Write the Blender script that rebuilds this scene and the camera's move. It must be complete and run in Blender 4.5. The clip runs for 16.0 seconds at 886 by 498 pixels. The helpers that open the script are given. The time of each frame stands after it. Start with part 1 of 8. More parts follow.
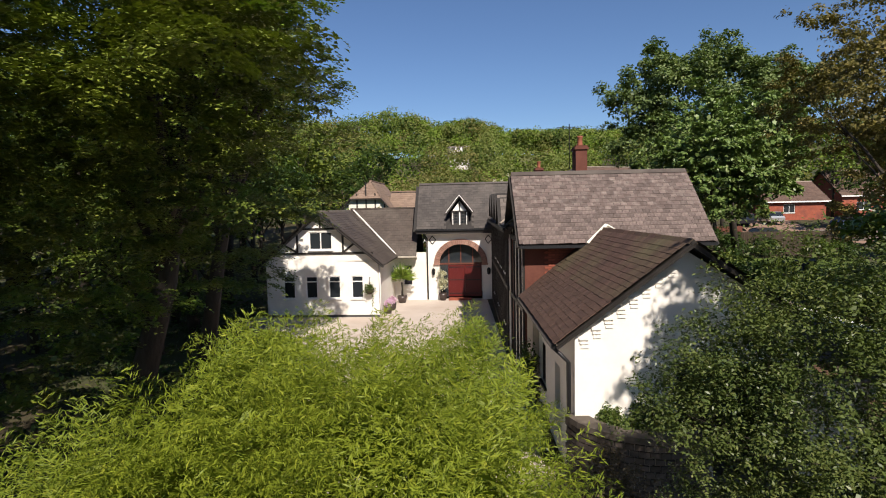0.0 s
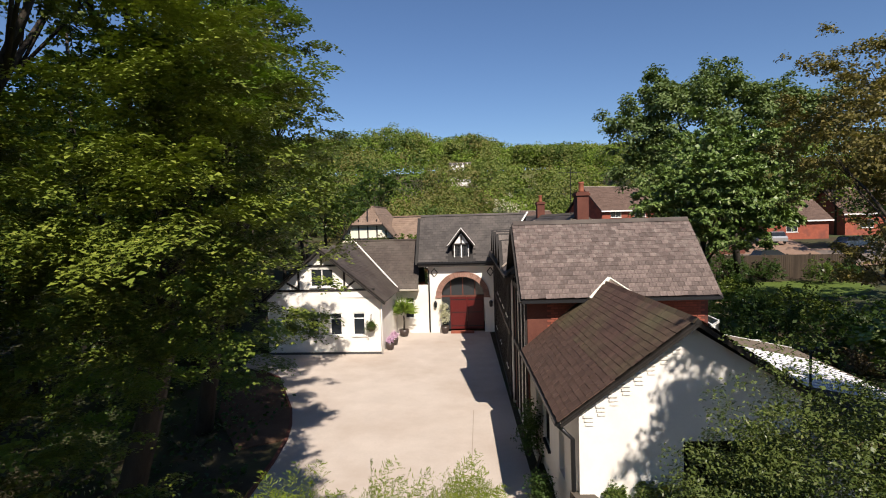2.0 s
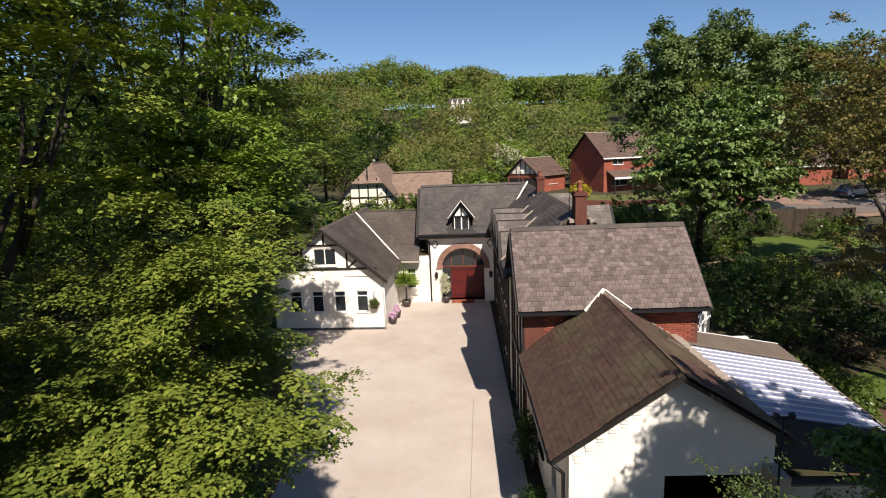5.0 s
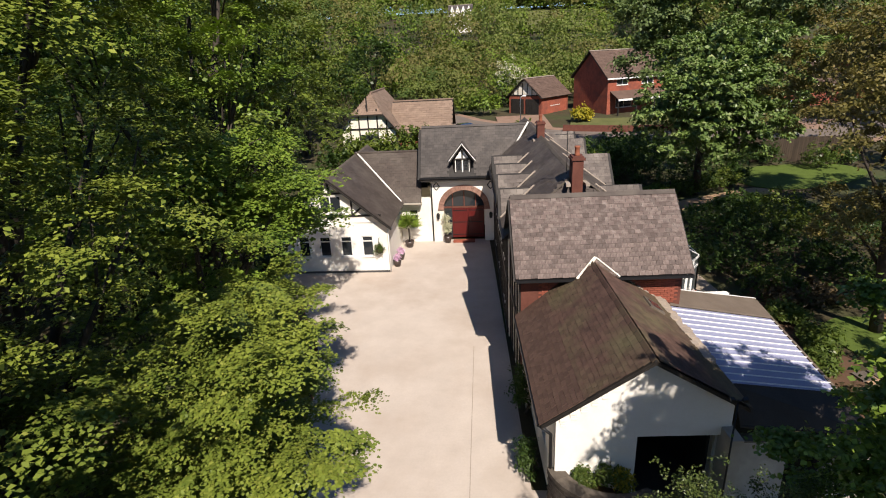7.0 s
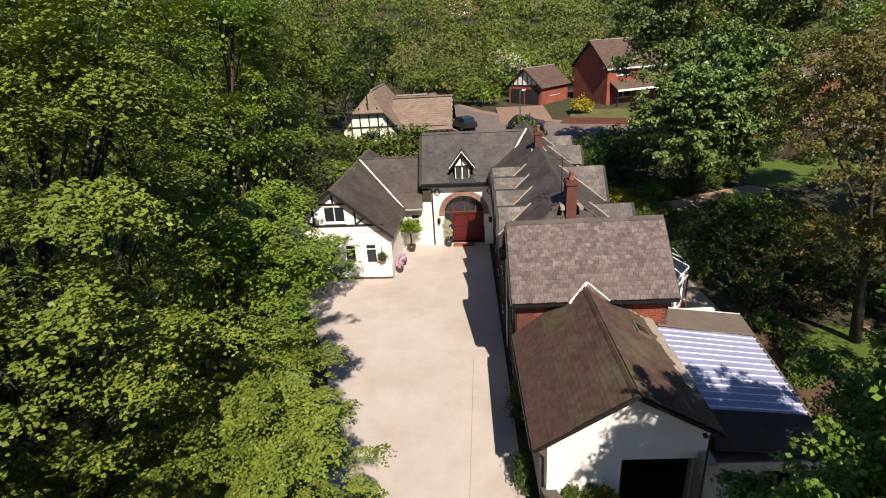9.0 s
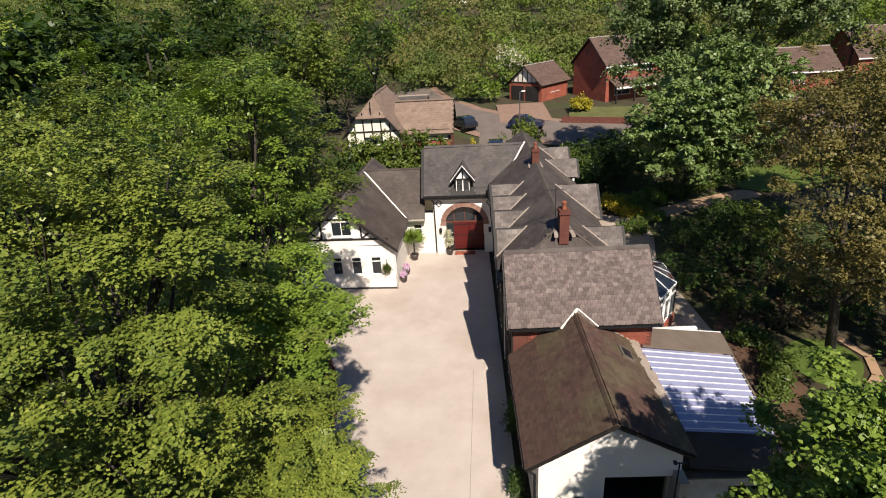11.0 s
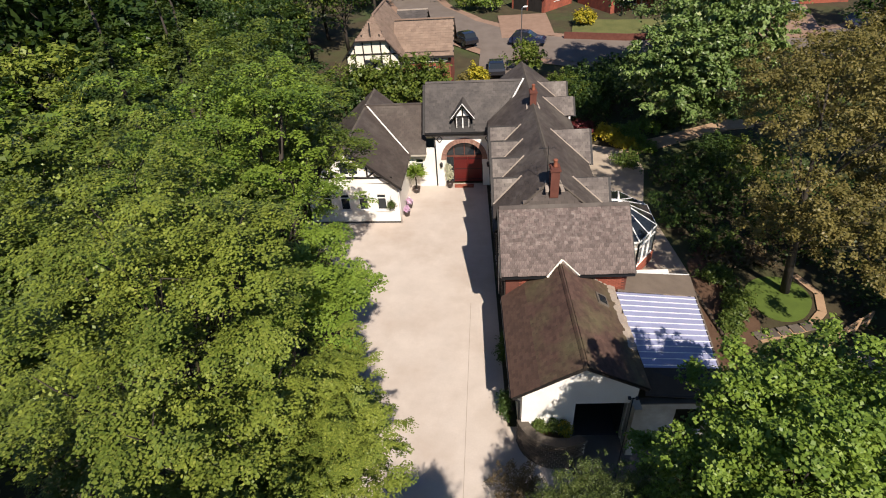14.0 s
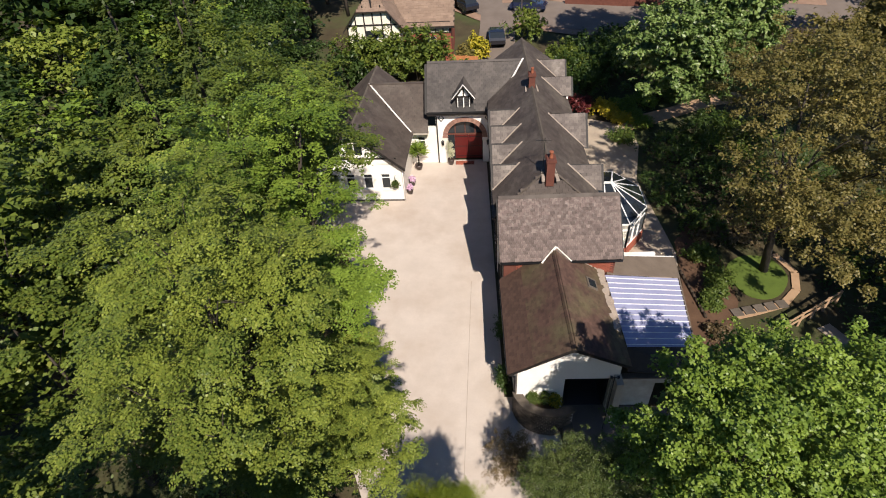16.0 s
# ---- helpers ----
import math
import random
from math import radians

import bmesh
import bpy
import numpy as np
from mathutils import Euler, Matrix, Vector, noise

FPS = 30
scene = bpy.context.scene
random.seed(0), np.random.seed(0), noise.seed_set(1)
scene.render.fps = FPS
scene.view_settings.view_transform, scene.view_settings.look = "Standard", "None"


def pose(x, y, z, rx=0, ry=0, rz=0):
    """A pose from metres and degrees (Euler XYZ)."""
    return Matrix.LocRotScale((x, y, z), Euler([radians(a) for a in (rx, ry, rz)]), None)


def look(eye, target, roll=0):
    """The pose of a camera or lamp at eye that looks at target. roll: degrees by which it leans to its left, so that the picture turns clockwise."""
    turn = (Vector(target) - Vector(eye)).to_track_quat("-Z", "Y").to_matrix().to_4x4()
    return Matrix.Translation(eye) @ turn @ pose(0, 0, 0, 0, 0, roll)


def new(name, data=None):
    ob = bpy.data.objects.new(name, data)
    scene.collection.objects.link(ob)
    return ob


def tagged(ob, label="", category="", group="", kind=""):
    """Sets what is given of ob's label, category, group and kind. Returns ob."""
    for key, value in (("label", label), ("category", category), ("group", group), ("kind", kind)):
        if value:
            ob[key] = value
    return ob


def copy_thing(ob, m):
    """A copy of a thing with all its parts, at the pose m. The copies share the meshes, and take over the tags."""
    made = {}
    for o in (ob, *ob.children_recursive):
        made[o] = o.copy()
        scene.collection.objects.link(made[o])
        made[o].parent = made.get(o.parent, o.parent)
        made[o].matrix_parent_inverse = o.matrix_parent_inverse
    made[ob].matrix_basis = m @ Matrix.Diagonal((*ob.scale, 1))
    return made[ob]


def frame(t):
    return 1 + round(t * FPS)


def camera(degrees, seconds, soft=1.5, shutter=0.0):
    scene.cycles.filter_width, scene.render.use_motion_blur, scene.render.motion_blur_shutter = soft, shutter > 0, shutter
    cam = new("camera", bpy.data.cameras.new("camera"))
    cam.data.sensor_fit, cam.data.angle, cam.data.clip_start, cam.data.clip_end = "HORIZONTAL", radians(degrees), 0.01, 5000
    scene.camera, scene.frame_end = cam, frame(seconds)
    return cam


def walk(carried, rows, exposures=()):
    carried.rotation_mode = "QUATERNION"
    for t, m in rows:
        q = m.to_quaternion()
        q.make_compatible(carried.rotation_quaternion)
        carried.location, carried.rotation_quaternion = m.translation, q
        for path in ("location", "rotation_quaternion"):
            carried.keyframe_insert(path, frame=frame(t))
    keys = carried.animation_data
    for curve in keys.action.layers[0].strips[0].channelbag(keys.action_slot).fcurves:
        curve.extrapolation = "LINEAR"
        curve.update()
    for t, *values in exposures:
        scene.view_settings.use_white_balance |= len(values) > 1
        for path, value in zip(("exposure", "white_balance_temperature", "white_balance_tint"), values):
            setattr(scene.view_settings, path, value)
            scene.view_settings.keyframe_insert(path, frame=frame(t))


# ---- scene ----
cam = camera(80.0, 16.0, soft=1.05)
PATH = [
    (0, (3.227, 1.392, 5.634), (3.092, 3.381, 5.482), -1.20),
    (0.5, (3.182, 1.422, 5.891), (3.048, 3.413, 5.750), -1.30),
    (1, (3.203, 1.468, 6.197), (3.067, 3.459, 6.065), -1.30),
    (1.5, (3.223, 1.507, 6.477), (3.085, 3.499, 6.357), -1.50),
    (2, (3.266, 1.571, 6.869), (3.124, 3.563, 6.764), -1.60),
    (2.5, (3.276, 1.647, 7.276), (3.135, 3.639, 7.182), -1.70),
    (3, (3.317, 1.682, 7.692), (3.174, 3.674, 7.595), -1.90),
    (3.5, (3.387, 1.605, 8.053), (3.239, 3.596, 7.934), -1.90),
    (4, (3.362, 1.576, 8.464), (3.215, 3.562, 8.276), -1.90),
    (6.5, (3.472, 1.105, 10.970), (3.309, 3.000, 10.352), -2.90),
    (7, (3.469, 0.946, 11.506), (3.306, 2.818, 10.820), -2.90),
    (7.5, (3.502, 0.897, 11.898), (3.336, 2.752, 11.169), -3.10),
    (8, (3.528, 0.787, 12.410), (3.362, 2.632, 11.654), -3.10),
    (8.5, (3.575, 0.679, 12.864), (3.407, 2.522, 12.104), -3.20),
    (9, (3.626, 0.571, 13.412), (3.456, 2.413, 12.652), -3.40),
    (9.5, (3.676, 0.445, 13.890), (3.504, 2.287, 13.128), -3.60),
    (10, (3.738, 0.310, 14.470), (3.562, 2.149, 13.706), -3.80),
    (12.5, (3.823, -0.929, 17.159), (3.644, 0.791, 16.155), -3.70),
    (13, (3.870, -1.052, 17.683), (3.691, 0.626, 16.611), -3.80),
    (13.5, (3.934, -1.171, 18.254), (3.756, 0.490, 17.154), -3.80),
    (14, (3.916, -1.305, 18.809), (3.739, 0.326, 17.666), -3.90),
    (14.5, (3.896, -1.450, 19.390), (3.719, 0.152, 18.206), -4.00),
    (15, (3.906, -1.594, 19.980), (3.728, -0.019, 18.760), -4.10),
    (15.5, (3.916, -1.729, 20.580), (3.740, -0.179, 19.328), -4.20),
    (16, (3.930, -1.927, 21.152), (3.754, -0.400, 19.873), -4.30),
]
walk(cam, [(t, look(eye, target, roll)) for t, eye, target, roll in PATH])

# ---- light ----
SUN = Vector((0.315, -0.99, 1.0)).normalized()
world = bpy.data.worlds.new("sky")
scene.world = world
world.use_nodes = True
wn = world.node_tree
sky = wn.nodes.new("ShaderNodeTexSky")
sky.sky_type = "NISHITA"
sky.sun_disc = False
sky.sun_elevation = math.asin(SUN.z)
sky.sun_rotation = math.atan2(SUN.x, SUN.y)
sky.air_density, sky.dust_density, sky.ozone_density = 1.0, 0.0, 5.0
tint = wn.nodes.new("ShaderNodeMix")
tint.data_type, tint.blend_type = "RGBA", "MULTIPLY"
tint.inputs[0].default_value, tint.inputs[7].default_value = 1.0, (0.97, 1.0, 1.10, 1)
wn.links.new(sky.outputs[0], tint.inputs[6])
wn.links.new(tint.outputs[2], wn.nodes["Background"].inputs[0])
wn.nodes["Background"].inputs[1].default_value = 0.064
lamp = bpy.data.lights.new("sun", "SUN")
lamp.energy, lamp.angle, lamp.color = 5.0, radians(0.6), (1.0, 0.905, 0.805)
new("sun", lamp).matrix_world = look(SUN * 100, (0, 0, 0))
scene.view_settings.exposure = 0.55


# ---- materials ----
def material(name):
    m = bpy.data.materials.new(name)
    m.use_nodes = True
    return m, m.node_tree, m.node_tree.nodes["Principled BSDF"]


def noise_node(nt, scale, detail=4.0, rough=0.55, stretch=None):
    co = nt.nodes.new("ShaderNodeTexCoord")
    n = nt.nodes.new("ShaderNodeTexNoise")
    n.inputs["Scale"].default_value, n.inputs["Detail"].default_value, n.inputs["Roughness"].default_value = scale, detail, rough
    src = co.outputs["Object"]
    if stretch:
        mp = nt.nodes.new("ShaderNodeMapping")
        mp.inputs["Scale"].default_value = stretch
        nt.links.new(src, mp.inputs[0])
        src = mp.outputs[0]
    nt.links.new(src, n.inputs["Vector"])
    return n.outputs["Fac"]


def ramp(nt, fac, stops):
    r = nt.nodes.new("ShaderNodeValToRGB")
    e = r.color_ramp.elements
    while len(e) < len(stops):
        e.new(0.5)
    for el, (p, c) in zip(e, stops):
        el.position, el.color = p, (*c, 1)
    nt.links.new(fac, r.inputs[0])
    return r.outputs[0]


def mix(nt, fac, a, b, kind="MIX"):
    n = nt.nodes.new("ShaderNodeMix")
    n.data_type, n.blend_type = "RGBA", kind
    for sock, v in ((n.inputs[0], fac), (n.inputs[6], a), (n.inputs[7], b)):
        if hasattr(v, "is_linked"):
            nt.links.new(v, sock)
        else:
            sock.default_value = v if not isinstance(v, tuple) else (*v, 1)
    return n.outputs[2]


def bump(nt, bs, fac, strength, distance):
    b = nt.nodes.new("ShaderNodeBump")
    b.inputs["Strength"].default_value, b.inputs["Distance"].default_value = strength, distance
    nt.links.new(fac, b.inputs["Height"])
    nt.links.new(b.outputs[0], bs.inputs["Normal"])


def surface(name, dark, light, scale, fine=None, rough=0.85, relief=0.3, depth=0.01, stain=None, stain_scale=0.4, stretch=None, metal=0.0, vary=0.0, island=False):
    """Two-scale mottled paint, stone or ground; stain adds large patches; vary shifts piece by piece."""
    m, nt, bs = material(name)
    col = ramp(nt, noise_node(nt, scale, 6, 0.6, stretch), [(0.3, dark), (0.7, light)])
    f2 = noise_node(nt, fine or scale * 8, 3, 0.6, stretch)
    col = mix(nt, 0.35, col, ramp(nt, f2, [(0.3, dark), (0.75, light)]))
    if stain:
        mask = ramp(nt, noise_node(nt, stain_scale, 5, 0.65), [(0.45, (0, 0, 0)), (0.68, (1, 1, 1))])
        col = mix(nt, mask, col, stain)
    if vary:
        src = nt.nodes.new("ShaderNodeNewGeometry").outputs["Random Per Island"] if island else nt.nodes.new("ShaderNodeObjectInfo").outputs["Random"]
        tone = ramp(nt, src, [(0.0, (1 - vary,) * 3), (1.0, (1 + vary,) * 3)])
        col = mix(nt, 1.0, col, tone, "MULTIPLY")
    nt.links.new(col, bs.inputs["Base Color"])
    bs.inputs["Roughness"].default_value, bs.inputs["Metallic"].default_value = rough, metal
    bs.inputs["Specular IOR Level"].default_value = 0.3
    if relief:
        bump(nt, bs, f2, relief, depth)
    return m


def leafy(name, dark, light, tip=None, gloss=0.48, through_light=0.15, spec=0.25):
    m, nt, bs = material(name)
    rnd = nt.nodes.new("ShaderNodeNewGeometry").outputs["Random Per Island"]
    dark, light, tip = (tuple((c[0] * 1.16, c[1] * 1.08, c[2] * 1.08)) if c else None for c in (dark, light, tip))
    stops = [(0.0, dark), (0.85, light)]
    if tip:
        stops.append((1.0, tip))
    col = ramp(nt, rnd, stops)
    col = mix(nt, 0.5, col, ramp(nt, noise_node(nt, 0.6, 3), [(0.38, dark), (0.62, light)]))
    nt.links.new(col, bs.inputs["Base Color"])
    bs.inputs["Roughness"].default_value = gloss
    bs.inputs["Specular IOR Level"].default_value = spec
    tr = nt.nodes.new("ShaderNodeBsdfTranslucent")
    tcol = mix(nt, 1.0, col, (1.5, 1.7, 0.6), "MULTIPLY")
    nt.links.new(tcol, tr.inputs[0])
    mx = nt.nodes.new("ShaderNodeMixShader")
    mx.inputs[0].default_value = through_light
    nt.links.new(bs.outputs[0], mx.inputs[1])
    nt.links.new(tr.outputs[0], mx.inputs[2])
    nt.links.new(mx.outputs[0], nt.nodes["Material Output"].inputs[0])
    return m


def plain(name, colour, rough=0.5, metal=0.0, coat=0.0):
    m, nt, bs = material(name)
    f = noise_node(nt, 9, 4)
    lo = tuple(c * 0.86 for c in colour)
    nt.links.new(ramp(nt, f, [(0.3, lo), (0.7, colour)]), bs.inputs["Base Color"])
    bs.inputs["Roughness"].default_value, bs.inputs["Metallic"].default_value = rough, metal
    bs.inputs["Coat Weight"].default_value = coat
    return m


M_DRIVE = surface("drive_concrete", (0.455, 0.39, 0.335), (0.56, 0.485, 0.42), 0.9, 14, 0.92, 0.25, 0.004, (0.43, 0.355, 0.295), 0.25)
M_DRIVE_LINE = plain("drive_joint", (0.36, 0.30, 0.25), 0.95)
M_GROUND = surface("woodland_soil", (0.035, 0.026, 0.014), (0.075, 0.06, 0.03), 0.7, 9, 0.95, 0.6, 0.03, (0.05, 0.075, 0.02), 0.12)
M_BED = surface("garden_soil", (0.07, 0.038, 0.022), (0.13, 0.075, 0.045), 1.2, 12, 0.95, 0.6, 0.02)
M_LAWN = surface("lawn", (0.062, 0.092, 0.014), (0.10, 0.145, 0.022), 1.5, 40, 0.9, 0.5, 0.02)
M_PATH = surface("sandy_path", (0.30, 0.19, 0.11), (0.42, 0.28, 0.17), 1.5, 20, 0.95, 0.4, 0.01)
M_GRASS = surface("rough_grass", (0.075, 0.085, 0.025), (0.14, 0.135, 0.045), 0.8, 30, 0.95, 0.5, 0.02)
M_BLOCK = surface("block_paving", (0.20, 0.125, 0.085), (0.29, 0.19, 0.135), 1.2, 20, 0.9, 0.3, 0.006)
M_PAVING = surface("paving_stone", (0.27, 0.22, 0.17), (0.42, 0.34, 0.255), 1.1, 12, 0.9, 0.3, 0.005, vary=0.12)
M_ASPHALT = surface("asphalt", (0.125, 0.098, 0.080), (0.185, 0.15, 0.124), 0.6, 30, 0.9, 0.3, 0.004)
M_RENDER = surface("white_render", (0.74, 0.70, 0.64), (0.84, 0.80, 0.74), 0.8, 18, 0.85, 0.2, 0.004, (0.70, 0.65, 0.57), 0.35)
# darker copy of the white render; the walls' shade is in its colour
M_RENDER_DIM = surface("shade_dimmed_render", (0.36, 0.32, 0.26), (0.52, 0.47, 0.39), 0.8, 16, 0.9, 0.25, 0.005, (0.28, 0.25, 0.2), 0.5)
M_CREAM = surface("cream_render", (0.66, 0.60, 0.49), (0.78, 0.73, 0.62), 0.8, 18, 0.85, 0.2, 0.004)
M_TIMBER = surface("black_timber", (0.012, 0.010, 0.009), (0.035, 0.03, 0.026), 6, 30, 0.6, 0.3, 0.004, stretch=(1, 1, 0.2))
M_WHITE = plain("white_paint", (0.82, 0.80, 0.76), 0.4)
M_SLATE = surface("grey_slate", (0.102, 0.074, 0.065), (0.132, 0.098, 0.086), 1.3, 22, 0.78, 0.35, 0.004, (0.185, 0.150, 0.131), 6.0, vary=0.3)
M_SLATE_J = surface("dark_slate", (0.050, 0.043, 0.039), (0.085, 0.074, 0.067), 1.0, 20, 0.7, 0.35, 0.004, (0.10, 0.085, 0.073), 0.5, vary=0.16, island=True)
M_SLATE_B = surface("brown_slate", (0.052, 0.040, 0.033), (0.084, 0.065, 0.054), 1.0, 20, 0.75, 0.35, 0.004, (0.10, 0.082, 0.067), 0.6, vary=0.12, island=True)
M_SLATE_M = surface("brown_grey_slate", (0.052, 0.041, 0.035), (0.088, 0.070, 0.060), 1.0, 20, 0.75, 0.35, 0.004, (0.105, 0.088, 0.073), 0.5, vary=0.16, island=True)
M_TILE = surface("brown_stone_tile", (0.064, 0.037, 0.029), (0.118, 0.067, 0.050), 2.2, 30, 0.88, 0.7, 0.008, (0.112, 0.094, 0.050), 0.5, vary=0.17)
M_TILE_J = surface("brown_stone_tile_joined", (0.064, 0.037, 0.029), (0.118, 0.067, 0.050), 2.2, 30, 0.88, 0.7, 0.008, (0.112, 0.094, 0.050), 0.5, vary=0.17, island=True)
M_TILE_TAN = surface("tan_roof_tile", (0.17, 0.115, 0.083), (0.26, 0.185, 0.135), 1.2, 14, 0.85, 0.3, 0.006, vary=0.12, island=True)
M_TILE_DARK = surface("dark_brown_roof_tile", (0.085, 0.053, 0.04), (0.14, 0.092, 0.07), 1.2, 14, 0.85, 0.3, 0.006, vary=0.12, island=True)
M_RIDGE = surface("ridge_stone", (0.26, 0.21, 0.17), (0.42, 0.35, 0.28), 2, 20, 0.85, 0.3, 0.006)
M_LEAD = plain("dark_lead", (0.06, 0.055, 0.055), 0.5)
M_BRICK = surface("red_brick", (0.20, 0.052, 0.03), (0.34, 0.10, 0.06), 2.5, 25, 0.9, 0.35, 0.005, (0.16, 0.055, 0.04), 0.8, vary=0.18)
M_BRICK_DULL = surface("dull_brick", (0.09, 0.031, 0.022), (0.15, 0.056, 0.038), 2.5, 25, 0.9, 0.35, 0.005)
M_ARCH = surface("arch_brick", (0.20, 0.105, 0.08), (0.31, 0.18, 0.135), 3, 25, 0.9, 0.3, 0.004, vary=0.2)
M_MORTAR = surface("mortar", (0.30, 0.26, 0.21), (0.42, 0.37, 0.31), 3, 30, 0.95, 0.3, 0.003)
M_STONE = surface("dark_walling_stone", (0.05, 0.04, 0.034), (0.13, 0.105, 0.085), 2.5, 20, 0.9, 0.5, 0.01, vary=0.3)
M_COPING = surface("coping_stone", (0.07, 0.057, 0.045), (0.145, 0.12, 0.095), 1.6, 16, 0.9, 0.4, 0.006, vary=0.15)
M_POT = plain("terracotta", (0.27, 0.085, 0.042), 0.8)
M_POT_DARK = plain("dark_glazed_pot", (0.05, 0.035, 0.03), 0.35)
M_DOOR = plain("red_gloss_paint", (0.10, 0.007, 0.006), 0.4)
M_DARK = plain("interior_shade", (0.012, 0.011, 0.01), 0.9)
M_WOOD = surface("weathered_fence_wood", (0.036, 0.026, 0.018), (0.072, 0.052, 0.036), 2, 25, 0.9, 0.3, 0.004, stretch=(1, 1, 0.15), vary=0.15)
M_WOOD_ORANGE = surface("orange_fence_wood", (0.36, 0.14, 0.05), (0.50, 0.22, 0.09), 2, 25, 0.85, 0.3, 0.004, vary=0.12)
M_BARK = surface("bark", (0.026, 0.021, 0.016), (0.066, 0.054, 0.042), 4, 30, 0.95, 0.7, 0.02, stretch=(1, 1, 0.25))
M_FELT = surface("roofing_felt", (0.12, 0.092, 0.07), (0.19, 0.15, 0.115), 1.2, 30, 0.9, 0.3, 0.004)
# felt darkened to hold the tree shade on the lean-to's front
M_FELT_SHADE = surface("shade_toned_felt", (0.03, 0.026, 0.023), (0.06, 0.05, 0.043), 1.2, 30, 0.95, 0.3, 0.004)
M_POLY = surface("lilac_polycarbonate", (0.25, 0.26, 0.39), (0.33, 0.34, 0.48), 0.8, 12, 0.3, 0.05, 0.002)
M_METAL = plain("dark_metal", (0.03, 0.03, 0.032), 0.45, 0.6)
M_RUBBER = plain("tyre_rubber", (0.015, 0.015, 0.015), 0.8)
M_CHROME = plain("rim_metal", (0.5, 0.5, 0.52), 0.3, 0.9)
M_CAR_BLACK = plain("black_car_paint", (0.012, 0.013, 0.018), 0.25, 0.0, 1.0)
M_CAR_NAVY = plain("navy_car_paint", (0.018, 0.024, 0.055), 0.25, 0.0, 1.0)
M_CAR_SILVER = plain("silver_car_paint", (0.52, 0.53, 0.54), 0.28, 0.6, 0.8)
M_BLUE = plain("blue_plastic", (0.02, 0.05, 0.25), 0.5)
M_PINK = leafy("pink_flowers", (0.42, 0.26, 0.42), (0.62, 0.48, 0.64), (0.75, 0.68, 0.75))
M_LEAF_BEECH = leafy("beech_leaves", (0.060, 0.096, 0.015), (0.172, 0.218, 0.033), (0.28, 0.30, 0.065), 0.45, 0.06, 0.3)
M_LEAF_PALE = leafy("pale_blue_green_leaves", (0.060, 0.098, 0.032), (0.140, 0.195, 0.068), (0.24, 0.28, 0.13))
M_LEAF_LIME = leafy("lime_leaves", (0.068, 0.122, 0.017), (0.166, 0.245, 0.034), (0.25, 0.32, 0.06), 0.45, 0.12, 0.28)
M_LEAF_MID = leafy("woodland_leaves", (0.047, 0.080, 0.013), (0.128, 0.172, 0.028), (0.21, 0.22, 0.045))
M_LEAF_DARK = leafy("dark_evergreen_leaves", (0.022, 0.048, 0.012), (0.055, 0.092, 0.022), None, 0.4, 0.3)
M_LEAF_BRONZE = leafy("bronze_oak_leaves", (0.078, 0.076, 0.021), (0.165, 0.145, 0.042), (0.22, 0.165, 0.06))
M_LEAF_CHESTNUT = leafy("chestnut_leaves", (0.060, 0.112, 0.028), (0.160, 0.235, 0.062), (0.40, 0.43, 0.24), 0.42, 0.1, 0.35)
M_LEAF_SPRUCE = leafy("spruce_needles", (0.026, 0.048, 0.012), (0.075, 0.105, 0.022), (0.11, 0.13, 0.03), 0.5, 0.2)
M_LEAF_SHRUB = leafy("shrub_leaves", (0.040, 0.072, 0.016), (0.10, 0.145, 0.03), (0.16, 0.17, 0.05), 0.4, 0.3)
M_LEAF_PRIVET = leafy("privet_leaves", (0.038, 0.064, 0.016), (0.088, 0.118, 0.030), (0.18, 0.19, 0.075), 0.4, 0.15)
M_LEAF_COPPER = leafy("bronze_shrub_leaves", (0.055, 0.045, 0.022), (0.15, 0.115, 0.06), (0.20, 0.14, 0.09))
M_LEAF_RED = leafy("red_maple_leaves", (0.06, 0.012, 0.013), (0.125, 0.026, 0.026))
M_LEAF_YELLOW = leafy("golden_leaves", (0.20, 0.20, 0.02), (0.42, 0.36, 0.03), (0.5, 0.28, 0.03))
M_NEEDLE = leafy("golden_conifer_sprays", (0.085, 0.130, 0.012), (0.19, 0.24, 0.022), (0.30, 0.31, 0.035), 0.55, 0.25)
M_BLOSSOM = leafy("white_blossom", (0.30, 0.33, 0.20), (0.62, 0.62, 0.5))


def glass(name, tint=(0.02, 0.024, 0.028)):
    m, nt, bs = material(name)
    bs.inputs["Base Color"].default_value = (*tint, 1)
    bs.inputs["Roughness"].default_value = 0.062
    bs.inputs["Specular IOR Level"].default_value = 0.6
    return m


def clear_glass(name):
    m, nt, bs = material(name)
    bs.inputs["Base Color"].default_value = (0.85, 0.9, 0.9, 1)
    bs.inputs["Roughness"].default_value = 0.05
    bs.inputs["Transmission Weight"].default_value = 0.9
    bs.inputs["IOR"].default_value = 1.1
    return m


M_GLASS = glass("window_glass")
M_CLEAR = clear_glass("conservatory_glass")


# ---- building helpers ----
WORLD = {}
IDENT = Matrix.Identity(4)


